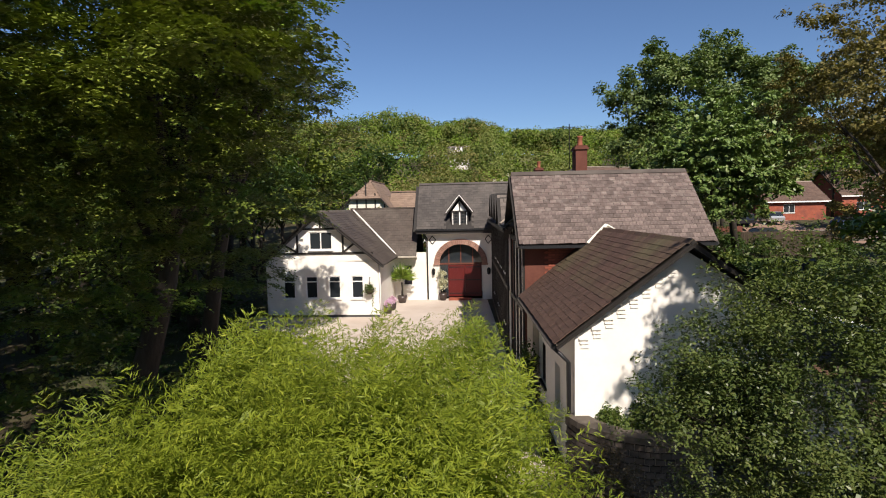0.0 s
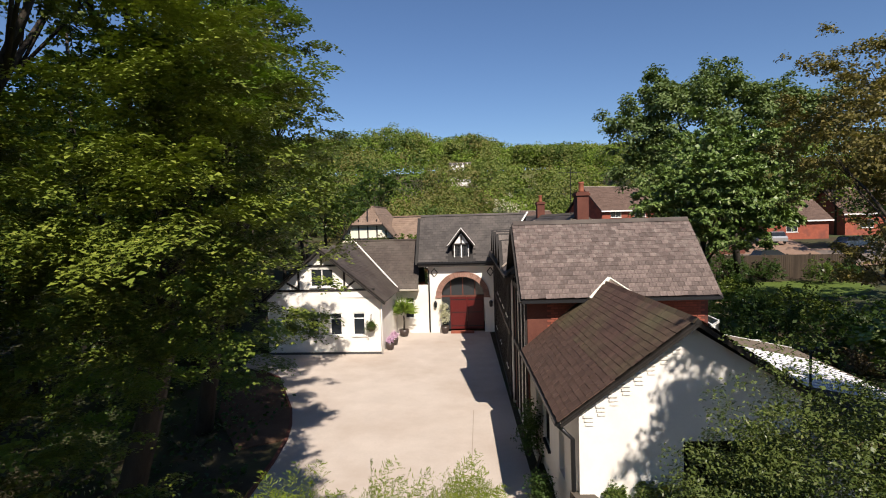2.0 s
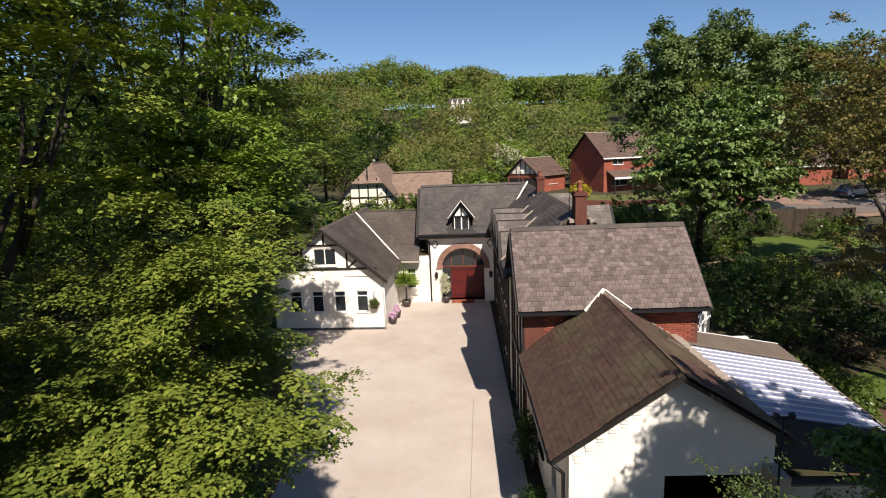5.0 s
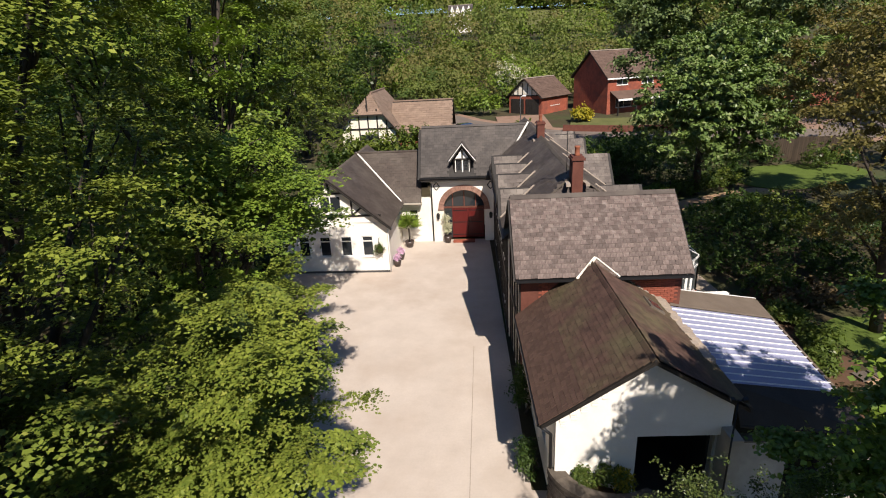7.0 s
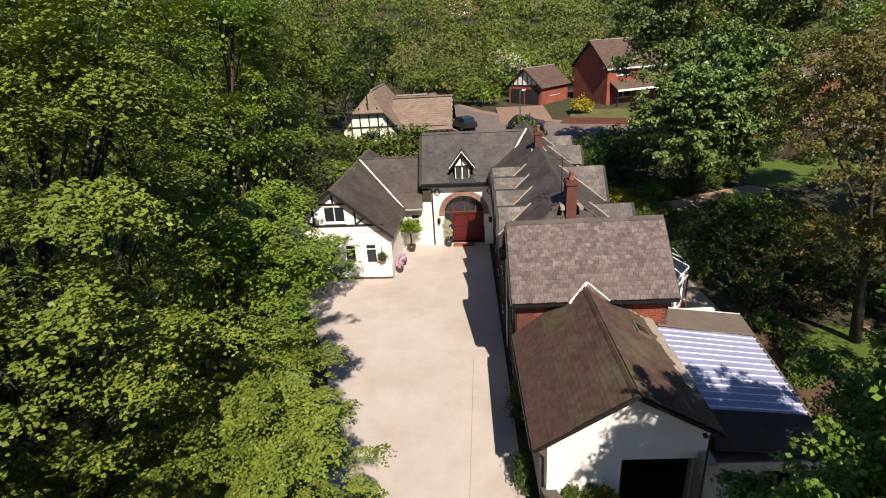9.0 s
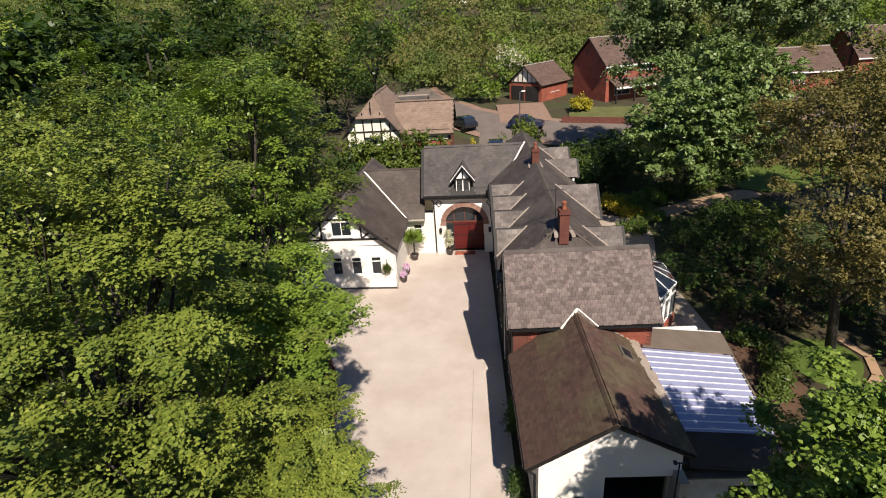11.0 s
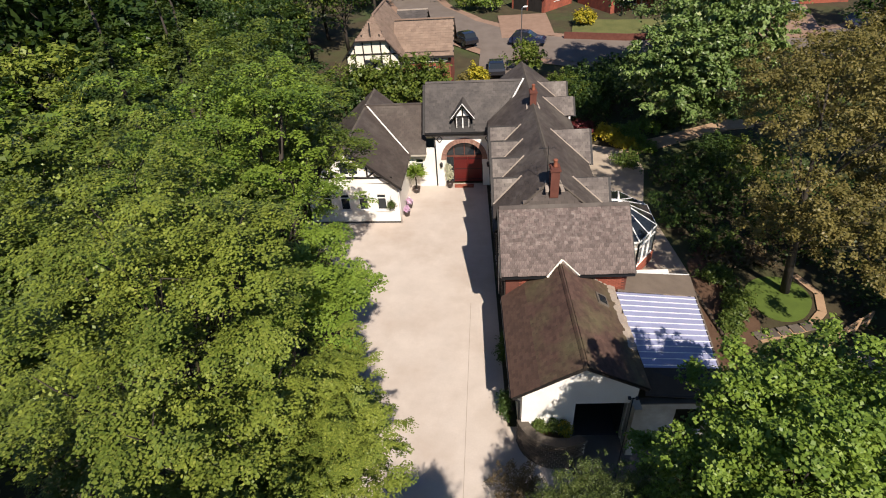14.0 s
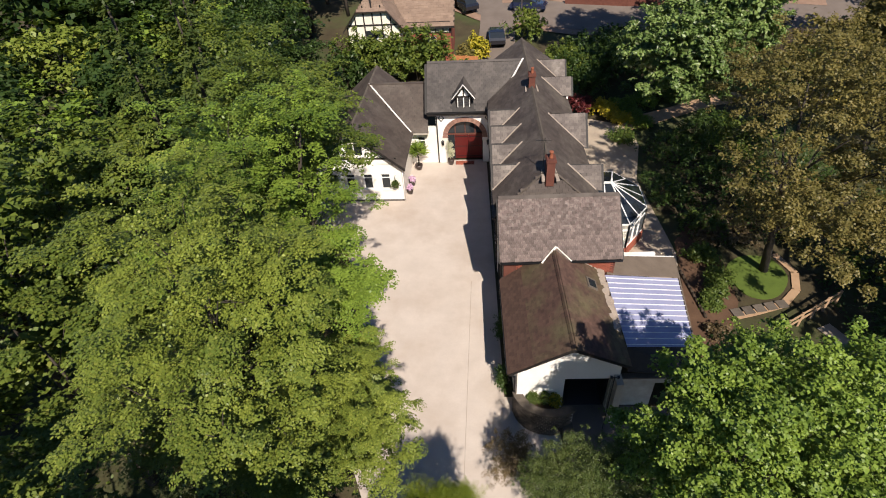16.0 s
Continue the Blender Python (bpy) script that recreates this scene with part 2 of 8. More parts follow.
class Shape:
    """Vertices and faces of one mesh, in the axes of the building that it belongs to."""

    def __init__(self):
        self.v, self.f = [], []

    def add(self, pts, faces):
        n = len(self.v)
        self.v += [tuple(p) for p in pts]
        self.f += [tuple(n + i for i in f) for f in faces]
        return self

    def box(self, x0, x1, y0, y1, z0, z1):
        p = [(x, y, z) for z in (z0, z1) for y in (y0, y1) for x in (x0, x1)]
        return self.add(p, [(0, 2, 3, 1), (4, 5, 7, 6), (0, 1, 5, 4), (2, 6, 7, 3), (0, 4, 6, 2), (1, 3, 7, 5)])

    def prism(self, poly, step):
        """A flat polygon swept along a vector."""
        s, n = Vector(step), len(poly)
        a = [Vector(p) for p in poly]
        b = [p + s for p in a]
        faces = [tuple(range(n))[::-1], tuple(range(n, 2 * n))]
        faces += [(i, (i + 1) % n, n + (i + 1) % n, n + i) for i in range(n)]
        return self.add(a + b, faces)

    def beam(self, p, q, wide, deep, up=(0, 0, 1)):
        p, q = Vector(p), Vector(q)
        d = (q - p).normalized()
        s = d.cross(Vector(up))
        s = s.normalized() if s.length > 1e-4 else Vector((1, 0, 0))
        u = s.cross(d).normalized()
        s, u = s * wide / 2, u * deep / 2
        pts = [o + a * s + b * u for o in (p, q) for a, b in ((-1, -1), (1, -1), (1, 1), (-1, 1))]
        return self.add(pts, [(3, 2, 1, 0), (4, 5, 6, 7), (0, 1, 5, 4), (1, 2, 6, 5), (2, 3, 7, 6), (3, 0, 4, 7)])

    def tube(self, pts, radii, sides=8):
        pts = [Vector(p) for p in pts]
        rings = []
        for i, p in enumerate(pts):
            d = (pts[min(i + 1, len(pts) - 1)] - pts[max(i - 1, 0)]).normalized()
            a = d.cross(Vector((0.3, 0.9, 0.1))).normalized()
            b = d.cross(a)
            rings += [p + radii[i] * (a * math.cos(k * math.tau / sides) + b * math.sin(k * math.tau / sides)) for k in range(sides)]
        faces = [(i * sides + k, i * sides + (k + 1) % sides, (i + 1) * sides + (k + 1) % sides, (i + 1) * sides + k)
                 for i in range(len(pts) - 1) for k in range(sides)]
        faces += [tuple(range(sides))[::-1], tuple(range((len(pts) - 1) * sides, len(pts) * sides))]
        return self.add(rings, faces)

    def turned(self, centre, profile, sides=16):
        """A body of revolution; profile: (radius, height) from the bottom up."""
        c = Vector(centre)
        pts = [c + Vector((r * math.cos(k * math.tau / sides), r * math.sin(k * math.tau / sides), z)) for r, z in profile for k in range(sides)]
        n = len(profile)
        faces = [(i * sides + k, i * sides + (k + 1) % sides, (i + 1) * sides + (k + 1) % sides, (i + 1) * sides + k) for i in range(n - 1) for k in range(sides)]
        faces += [tuple(range(sides))[::-1], tuple(range((n - 1) * sides, n * sides))]
        return self.add(pts, faces)

    def mesh(self, name, mat, turn=IDENT, smooth=False):
        me = bpy.data.meshes.new(name)
        me.from_pydata([turn @ Vector(p) for p in self.v], [], self.f)
        if "wall" in name or "ridge" in name:
            bm = bmesh.new()
            bm.from_mesh(me)
            bmesh.ops.remove_doubles(bm, verts=bm.verts, dist=0.003)
            bm.to_mesh(me)
            bm.free()
        me.materials.append(mat)
        if smooth:
            me.polygons.foreach_set("use_smooth", [True] * len(me.polygons))
        me.update()
        return me


TURN = IDENT


def thing(name, base, label, category, group="", kind=""):
    ob = new(name)
    ob.empty_display_size = 0.3
    ob.location = TURN @ Vector(base)
    WORLD[ob] = Matrix.Translation(ob.location)
    return tagged(ob, label, category, group, kind)


def attach(ob, parent):
    ob.parent = parent
    ob.matrix_parent_inverse = WORLD[parent].inverted()
    WORLD[ob] = ob.matrix_basis.copy()
    return ob


def part(name, shape, mat, parent, label="", smooth=False, kind=""):
    ob = new(name, shape.mesh(name, mat, TURN, smooth))
    return tagged(attach(ob, parent), label, kind=kind)


def single(name, shape, mat, label, category, group="", kind="", smooth=False):
    """A thing that is one mesh."""
    ob = new(name, shape.mesh(name, mat, TURN, smooth))
    WORLD[ob] = Matrix.Identity(4)
    return tagged(ob, label, category, group, kind)


def piece(name, me, parent, m):
    ob = new(name, me)
    ob.matrix_basis = m
    ob.parent = parent
    ob.matrix_parent_inverse = WORLD[parent].inverted()
    return ob


def wall_shape(p, q, z0, z1, thick, holes=(), shape=None):
    """A wall from p to q (plan), its face on the right of the way p to q; holes: (u0, u1, z0, z1)."""
    s = shape or Shape()
    p, q = Vector((*p, 0)), Vector((*q, 0))
    d = (q - p).normalized()
    n = Vector((-d.y, d.x, 0)) * thick
    us = sorted({0, (q - p).length, *[h[0] for h in holes], *[h[1] for h in holes]})
    zs = sorted({z0, z1, *[h[2] for h in holes], *[h[3] for h in holes]})
    for a, b in zip(us, us[1:]):
        run = None
        for c, e in zip(zs, zs[1:]):
            um, zm = (a + b) / 2, (c + e) / 2
            if any(h[0] < um < h[1] and h[2] < zm < h[3] for h in holes):
                run = None
                continue
            poly = [p + d * a + Vector((0, 0, c)), p + d * b + Vector((0, 0, c)), p + d * b + Vector((0, 0, e)), p + d * a + Vector((0, 0, e))]
            s.prism(poly, n)
    return s


def slate_mesh(name, wide, long, thick, mat):
    """One roofing slate: u across, v up the slope, w out of the roof; its lower edge chipped."""
    s = Shape()
    poly = [(-wide / 2 + 0.01, -long * 0.04, 0), (wide / 2, 0, 0), (wide / 2, long, 0), (-wide / 2, long, 0), (-wide / 2, long * 0.03, 0)]
    s.prism(poly, (0, 0, thick))
    return s.mesh(name, mat)


def slope_frame(o, u, v):
    u, v = Vector(u).normalized(), Vector(v).normalized()
    w = u.cross(v).normalized()
    m = Matrix((u, v, w)).transposed().to_4x4()
    m.translation = Vector(o)
    return m


def slates(o, u, v, width, length, wide, gauge, me=None, parent=None, name="slate", seed=0, thick=0.012, keep=None, gap=0.008, span=None):
    """Courses of slates on a slope with its lower corner o. With me: objects; without: one joined Shape. keep(u, v): where there is roof."""
    rng = random.Random(seed)
    base = slope_frame(o, u, v)
    shape = Shape()
    rows = int(length / gauge)
    for r in range(rows):
        off = (0.5 if r % 2 else 0.0) * wide
        n = int(width / wide) + 2
        for k in range(n):
            c = k * wide + off
            lo, hi = span((r + 0.4) * gauge) if span else (0, width)
            a, b = max(c - wide / 2, lo), min(c + wide / 2, hi)
            if b - a < wide * (0.08 if span else 0.25):
                continue
            if keep and not keep((a + b) / 2, r * gauge + gauge / 2):
                continue
            tilt = 2.6 + rng.uniform(-0.5, 0.7)
            m = base @ pose((a + b) / 2, r * gauge + rng.uniform(-0.008, 0.008), 0.022 + rng.uniform(0, 0.006), -tilt, rng.uniform(-0.8, 0.8), rng.uniform(-0.7, 0.7)) 
            sc = Matrix.Diagonal(((b - a - gap) / wide, 1, 1, 1))
            if me:
                piece(name, me, parent, TURN @ m @ sc)
            else:
                w, lg = (b - a - gap) / 2, min(gauge * 1.25, length - r * gauge)
                top = [m @ Vector(p) for p in ((-w, 0, thick), (w, 0, thick), (w, lg, thick), (-w, lg, thick), (-w, 0, 0), (w, 0, 0))]
                shape.add(top, [(0, 1, 2, 3), (4, 5, 1, 0)])
    return shape


def roof_slab(a, b, c, d, thick=0.12):
    """A slab under a slope with the corners a, b (eave), c, d (ridge)."""
    a, b, c, d = (Vector(p) for p in (a, b, c, d))
    n = (b - a).cross(d - a).normalized()
    n = n if n.z > 0 else -n
    return Shape().prism([a, b, c, d], -n * thick)


def window(parent, x0, x1, z0, z1, face, axis="x", bars=1, tops=0, depth=0.1, name="window", frame_mat=None, label="", out=-1):
    """A window in a wall that runs along axis with its outer face at the coordinate face; out: the side that is outdoors."""
    fm = frame_mat or M_WHITE
    w = 0.055

    def bx(s, u0, u1, a, b, zz0, zz1):
        lo, hi = sorted((face + out * a, face + out * b))
        return s.box(u0, u1, lo, hi, zz0, zz1) if axis == "x" else s.box(lo, hi, u0, u1, zz0, zz1)

    fr = Shape()
    bx(fr, x0, x1, -depth, -depth + 0.06, z0, z0 + w)
    bx(fr, x0, x1, -depth, -depth + 0.06, z1 - w, z1)
    bx(fr, x0, x0 + w, -depth, -depth + 0.06, z0 + w, z1 - w)
    bx(fr, x1 - w, x1, -depth, -depth + 0.06, z0 + w, z1 - w)
    ztop = z1 - w - tops if tops else z1 - w
    if tops:
        bx(fr, x0 + w, x1 - w, -depth, -depth + 0.06, ztop - w, ztop)
    step = (x1 - x0 - w) / (bars + 1)
    for k in range(1, bars + 1):
        bx(fr, x0 + k * step, x0 + k * step + w, -depth, -depth + 0.06, z0 + w, z1 - w)
    root = part(name, fr, fm, parent, label)
    pane = Shape()
    bx(pane, x0 + 0.01, x1 - 0.01, -depth - 0.03, -depth + 0.02, z0 + 0.01, z1 - 0.01)
    part("pane", pane, M_GLASS, root, "dark reflective glass pane")
    sill = Shape()
    bx(sill, x0 - 0.05, x1 + 0.05, -0.02, 0.07, z0 - 0.06, z0)
    part("sill", sill, fm, root)
    return root


# ---- ground ----
def ground_height(x, y):
    a = min(max((y - 44) / 36, 0), 1)
    far = max(y - 80, 0)
    hill = 3.2 * a * a * (3 - 2 * a) + 0.165 * min(far, 150) * min(1, far / 40)
    side = max(0.0, abs(x) - 90) * 0.03 * min(max((y + 40) / 200, 0), 1)
    return hill + min(side, 10)


def ground_sheet():
    xs = [-2400, -900, -400] + [-240 + 12 * k for k in range(41)] + [400, 900, 2400]
    ys = [-2400, -900, -300, -120] + [-60 + 8 * k for k in range(46)] + [500, 1000, 2600]
    s = Shape()
    s.v = [(x, y, ground_height(x, y) + (noise.noise((x * 0.1, y * 0.1, 0)) * 0.25 if abs(x) > 40 else 0) - 0.03) for y in ys for x in xs]
    n = len(xs)
    s.f = [(j * n + i, j * n + i + 1, (j + 1) * n + i + 1, (j + 1) * n + i) for j in range(len(ys) - 1) for i in range(n - 1)]
    single("ground", s, M_GROUND, "dark leaf-strewn woodland soil with patches of rough grass", "ground", kind="structure", smooth=True)


def patch(name, poly, z, mat, label, category, thick=0.06, slope=0.0):
    s = Shape()
    s.prism([(x, y, z - thick + max(0.0, y - 44) * slope) for x, y in poly], (0, 0, thick))
    return single(name, s, mat, label, category, kind="structure")


def curve_pts(pts, per=6):
    """A smooth closed outline through the points."""
    out, n = [], len(pts)
    for i in range(n):
        p0, p1, p2, p3 = (Vector(pts[(i + k - 1) % n]) for k in range(4))
        for k in range(per):
            t = k / per
            out.append(tuple(0.5 * ((2 * p1) + (p2 - p0) * t + (2 * p0 - 5 * p1 + 4 * p2 - p3) * t * t + (3 * p1 - p0 - 3 * p2 + p3) * t ** 3)))
    return out


ground_sheet()
patch("drive", [(-1.2, 7.6), (7.0, 7.6), (7.0, 12.6), (4.6, 12.6), (3.7, 34.2), (-2.2, 34.2), (-2.2, 29.0), (-8.9, 29.0), (-8.6, 26.6), (-7.2, 25.6), (-5.9, 24.4),
                (-4.9, 22.4), (-3.9, 20.4), (-3.4, 19.0), (-3.1, 17.8), (-2.9, 16.2), (-2.7, 13.0), (-2.4, 10.0)],
      0.0, M_DRIVE, "pale pinkish-beige concrete driveway, lightly stained", "driveway")
s = Shape()
s.box(2.86, 2.885, 7.7, 20.4, 0.0, 0.004)
single("drive_joint", s, M_DRIVE_LINE, "thin dark expansion joint across the pale driveway", "joint", kind="structure")
kerb = [(-2.4, 10.0), (-2.7, 13.0), (-2.9, 16.2), (-3.1, 17.8), (-3.4, 19.0), (-3.9, 20.4), (-4.9, 22.4), (-5.9, 24.4), (-7.2, 25.6)]
s = Shape()
for a, b in zip(kerb, kerb[1:]):
    s.beam((*a, 0.02), (*b, 0.02), 0.09, 0.12)
single("kerb", s, M_BRICK_DULL, "low dull brick kerb edging the driveway", "kerb", kind="structure")
patch("verge", [(-7.2, 25.6), (-5.95, 24.4), (-4.95, 22.4), (-3.95, 20.4), (-3.45, 19.0), (-3.15, 17.8), (-4.4, 17.0), (-6.5, 20.0), (-8.4, 24.6)], 0.02, M_BED,
      "strip of bare brown soil beside the driveway kerb", "verge")


# ---- garage ----
YARD = Matrix.Translation((4.4, 20, 0)) @ pose(0, 0, 0, 0, 0, 2.5) @ Matrix.Translation((-4.4, -20, 0))
TURN = YARD


def garage():
    g = thing("garage", (6.8, 14.4, 0), "white-rendered garage with a brown stone-tiled gable roof beside the driveway", "garage")
    xl, xr, xm, ze, zre, zr = 4.36, 9.3, 6.8, 2.93, 3.28, 4.93
    y0, ye, y1 = 11.26, 11.66, 17.45  # the verge leans out towards the ridge
    k, kr = (zr - ze) / (xm - xl), (zr - zre) / (xr - xm)
    fy = 11.72
    w = wall_shape((4.72, fy), (8.95, fy), 0, 2.9, 0.25, [(2.0, 4.02, 0, 2.5)])
    w.prism([(4.72, fy, 2.9), (8.95, fy, 2.9), (8.95, fy, zre + (xr - 8.95) * kr - 0.1), (xm, fy, zr - 0.16), (4.72, fy, ze + (4.72 - xl) * k - 0.1)], (0, 0.25, 0))
    part("front_wall", w, M_RENDER, g, "sunlit white rendered gable wall")
    w = wall_shape((4.72, 17.2), (4.72, fy + 0.253), 0, 3.05, 0.25, [(1.3, 2.1, 0.9, 2.0), (3.4, 4.0, 1.0, 2.0)])
    part("side_wall", w, M_RENDER, g)
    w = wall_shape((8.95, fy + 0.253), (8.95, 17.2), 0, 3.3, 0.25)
    part("side_wall", w, M_RENDER_DIM, g)
    w = wall_shape((8.7, 17.2), (4.97, 17.2), 0, 2.9, 0.25)
    w.prism([(4.72, 17.2, 2.9), (8.95, 17.2, 2.9), (8.95, 17.2, 3.3), (xm, 17.2, zr - 0.16)], (0, -0.25, 0))
    part("back_wall", w, M_RENDER, g)
    window(g, 15.0, 15.8, 0.9, 2.0, 4.72, "y", 1, name="window", frame_mat=M_TIMBER)
    # dark floor colour carries part of the interior shade
    s = Shape()
    s.box(4.98, 8.7, 12.12, 16.9, 0.0, 0.02)
    part("floor_slab", s, M_LEAD, g)
    # painted brick corbels stepping up under the verge
    for i in range(8):
        x = 4.8 + i * 0.24
        zt = ze + (x + 0.1 - xl) * k - 0.3
        s = Shape()
        for j in range(3):
            s.box(x + 0.02 * j, x + 0.19, fy - 0.04 + 0.01 * j, fy + 0.02, zt - 0.06 - j * 0.085, zt - j * 0.085 - 0.012)
        part("corbel", s, M_RENDER, g, "stepped white-painted brick corbel")
    # roof
    left = roof_slab((xl, ye, ze), (xl, y1, ze), (xm, y1, zr), (xm, y0, zr), 0.06)
    roof = part("roof", left, M_TIMBER, g, "brown mossy stone-tiled roof slope facing the driveway")
    me = slate_mesh("tile", 0.19, 0.19, 0.016, M_TILE)
    run = math.hypot(xm - xl, zr - ze)
    up = Vector((xm - xl, 0, zr - ze)).normalized()
    lo = Vector((xl - 0.03, y1, ze))
    upto = lambda lift: (lambda v: (0, y1 - ye + (ye - y0) * (v + lift) / run))
    slates(lo, (0, -1, 0), up, y1 - y0, 0.145 * 9 + 0.01, 0.19, 0.145, me, roof, "tile", 3, gap=0.004, span=upto(0))
    part("tiling", slates(lo + up * 0.145 * 9, (0, -1, 0), up, y1 - y0, run + 0.03 - 0.145 * 9, 0.19, 0.145, seed=5, thick=0.016, gap=0.004, span=upto(0.145 * 9)), M_TILE_J, roof, kind="stuff")
    right = roof_slab((xr, y1, zre), (xr, ye, zre), (xm, y0, zr), (xm, y1, zr), 0.06)
    rr = part("roof", right, M_TIMBER, g, "brown stone-tiled roof slope facing the lean-to")
    run_r = math.hypot(xr - xm, zr - zre)
    sh = slates((xr + 0.03, y0, zre), (0, 1, 0), (xm - xr, 0, zr - zre), y1 - y0, run_r + 0.03, 0.19, 0.145, seed=4, thick=0.016, gap=0.004, span=lambda v: ((ye - y0) * (1 - v / run_r), y1 - y0))
    part("tiling", sh, M_TILE_J, rr, kind="stuff")
    s = Shape()
    s.prism([(xm - 0.07, y0, zr - 0.03), (xm, y0, zr + 0.05), (xm + 0.07, y0, zr - 0.03)], (0, y1 - y0, 0))
    rd = part("ridge", s, M_TIMBER, g, "dark ridge tiles")
    for i in range(14):
        a = y0 + i * (y1 - y0) / 14
        s = Shape()
        s.prism([(xm - 0.085, a + 0.01, zr - 0.04), (xm, a + 0.01, zr + 0.06), (xm + 0.085, a + 0.01, zr - 0.04)], (0, (y1 - y0) / 14 - 0.03, 0))
        part("ridge_tile", s, M_TILE, rd)
    # dark verge boards in front, white flashing behind the far apex
    s = Shape()
    for x0, z0 in ((xl, ze), (xr, zre)):
        s.beam((x0, ye + 0.02, z0 - 0.07), (xm, y0 + 0.02, zr - 0.07), 0.05, 0.08, up=(0, 1, 0))
    part("verge_board", s, M_TIMBER, g)
    s = Shape()
    for x0, yk, w in ((6.24, 16.78, 0.10), (7.62, 16.86, 0.045)):
        s.beam((x0, yk, 4.53), (6.93, 17.34, 5.04), w, 0.09, up=(0, -0.6, 1))
    part("valley_flashing", s, M_CREAM, g, "cream-painted flashing where the roof cuts into the barn roof")
    s = Shape()
    for i in range(14):
        t = i / 14
        s.box(xl + 0.08 + t * 1.6, xl + 0.17 + t * 1.6, y1 - 0.02, y1 + 0.07, ze + t * 1.6 * k + 0.02, ze + t * 1.6 * k + 0.1)
    part("verge_mortar", s, M_RIDGE, g, "pale crumbling mortar on the far verge", kind="stuff")
    s = Shape()
    rng = random.Random(5)
    for i in range(90):
        t = rng.random()
        c, w = xr - 0.12 + rng.uniform(-0.14, 0.1), rng.uniform(0.05, 0.13)
        s.box(c - w, c + w, y0 + 2.2 + t * 3.9, y0 + 2.32 + t * 3.9 + w, zre + 0.02, zre + 0.12 + (xr - c) * kr)
    for i in range(30):
        t = rng.random()
        x = xm + 0.8 + t * (xr - xm - 0.8)
        s.box(x - 0.07, x + 0.07, y1 - 0.12, y1 + 0.04, zr - (x - xm) * kr - 0.02, zr - (x - xm) * kr + 0.07)
    part("eave_mortar", s, M_RIDGE, g, "broken pale mortar along the eave", kind="stuff")
    # gutter and pipe
    s = Shape()
    s.beam((xl - 0.05, ye + 0.1, ze - 0.06), (xl - 0.05, y1 - 0.1, ze - 0.06), 0.1, 0.09)
    part("gutter", s, M_METAL, g)
    s = Shape()
    s.tube([(xl - 0.03, 11.8, ze - 0.1), (4.62, 11.84, ze - 0.4), (4.64, 11.84, 0.1)], [0.045] * 3)
    part("downpipe", s, M_METAL, g, "black plastic downpipe at the corner", smooth=True)
    s = Shape()
    zc = lambda x: zre + (xr - x) * kr
    skx0, skx1 = 8.18, 8.64
    out = Vector((kr, 0, 1)).normalized()
    p = [Vector((x, y, zc(x))) + out * 0.02 for x, y in ((skx0, 15.62), (skx1, 15.62), (skx1, 16.3), (skx0, 16.3))]
    s.prism(p, out * 0.09)
    sk = part("rooflight", s, M_COPING, g, "small rooflight with a brown frame in the tiled slope")
    s = Shape()
    p = [Vector((x, y, zc(x))) + out * 0.10 for x, y in ((skx0 + 0.08, 15.72), (skx1 - 0.06, 15.72), (skx1 - 0.06, 16.2), (skx0 + 0.08, 16.2))]
    s.prism(p, out * 0.02)
    part("pane", s, M_GLASS, sk)
    # near-black inner faces added to put the interior's shade into colour
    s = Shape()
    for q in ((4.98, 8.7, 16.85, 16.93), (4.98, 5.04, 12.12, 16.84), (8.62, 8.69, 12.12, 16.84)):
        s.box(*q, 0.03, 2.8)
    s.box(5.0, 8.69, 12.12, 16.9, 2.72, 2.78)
    part("lining", s, M_DARK, g, "near-black inner faces holding the garage's interior shade")
    # opening: interior shade comes from the near-black faces; jamb
    s = Shape()
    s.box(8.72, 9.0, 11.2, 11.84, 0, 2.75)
    part("jamb", s, M_RENDER_DIM, g, "rendered pier beside the opening, shade put into its colour")


garage()


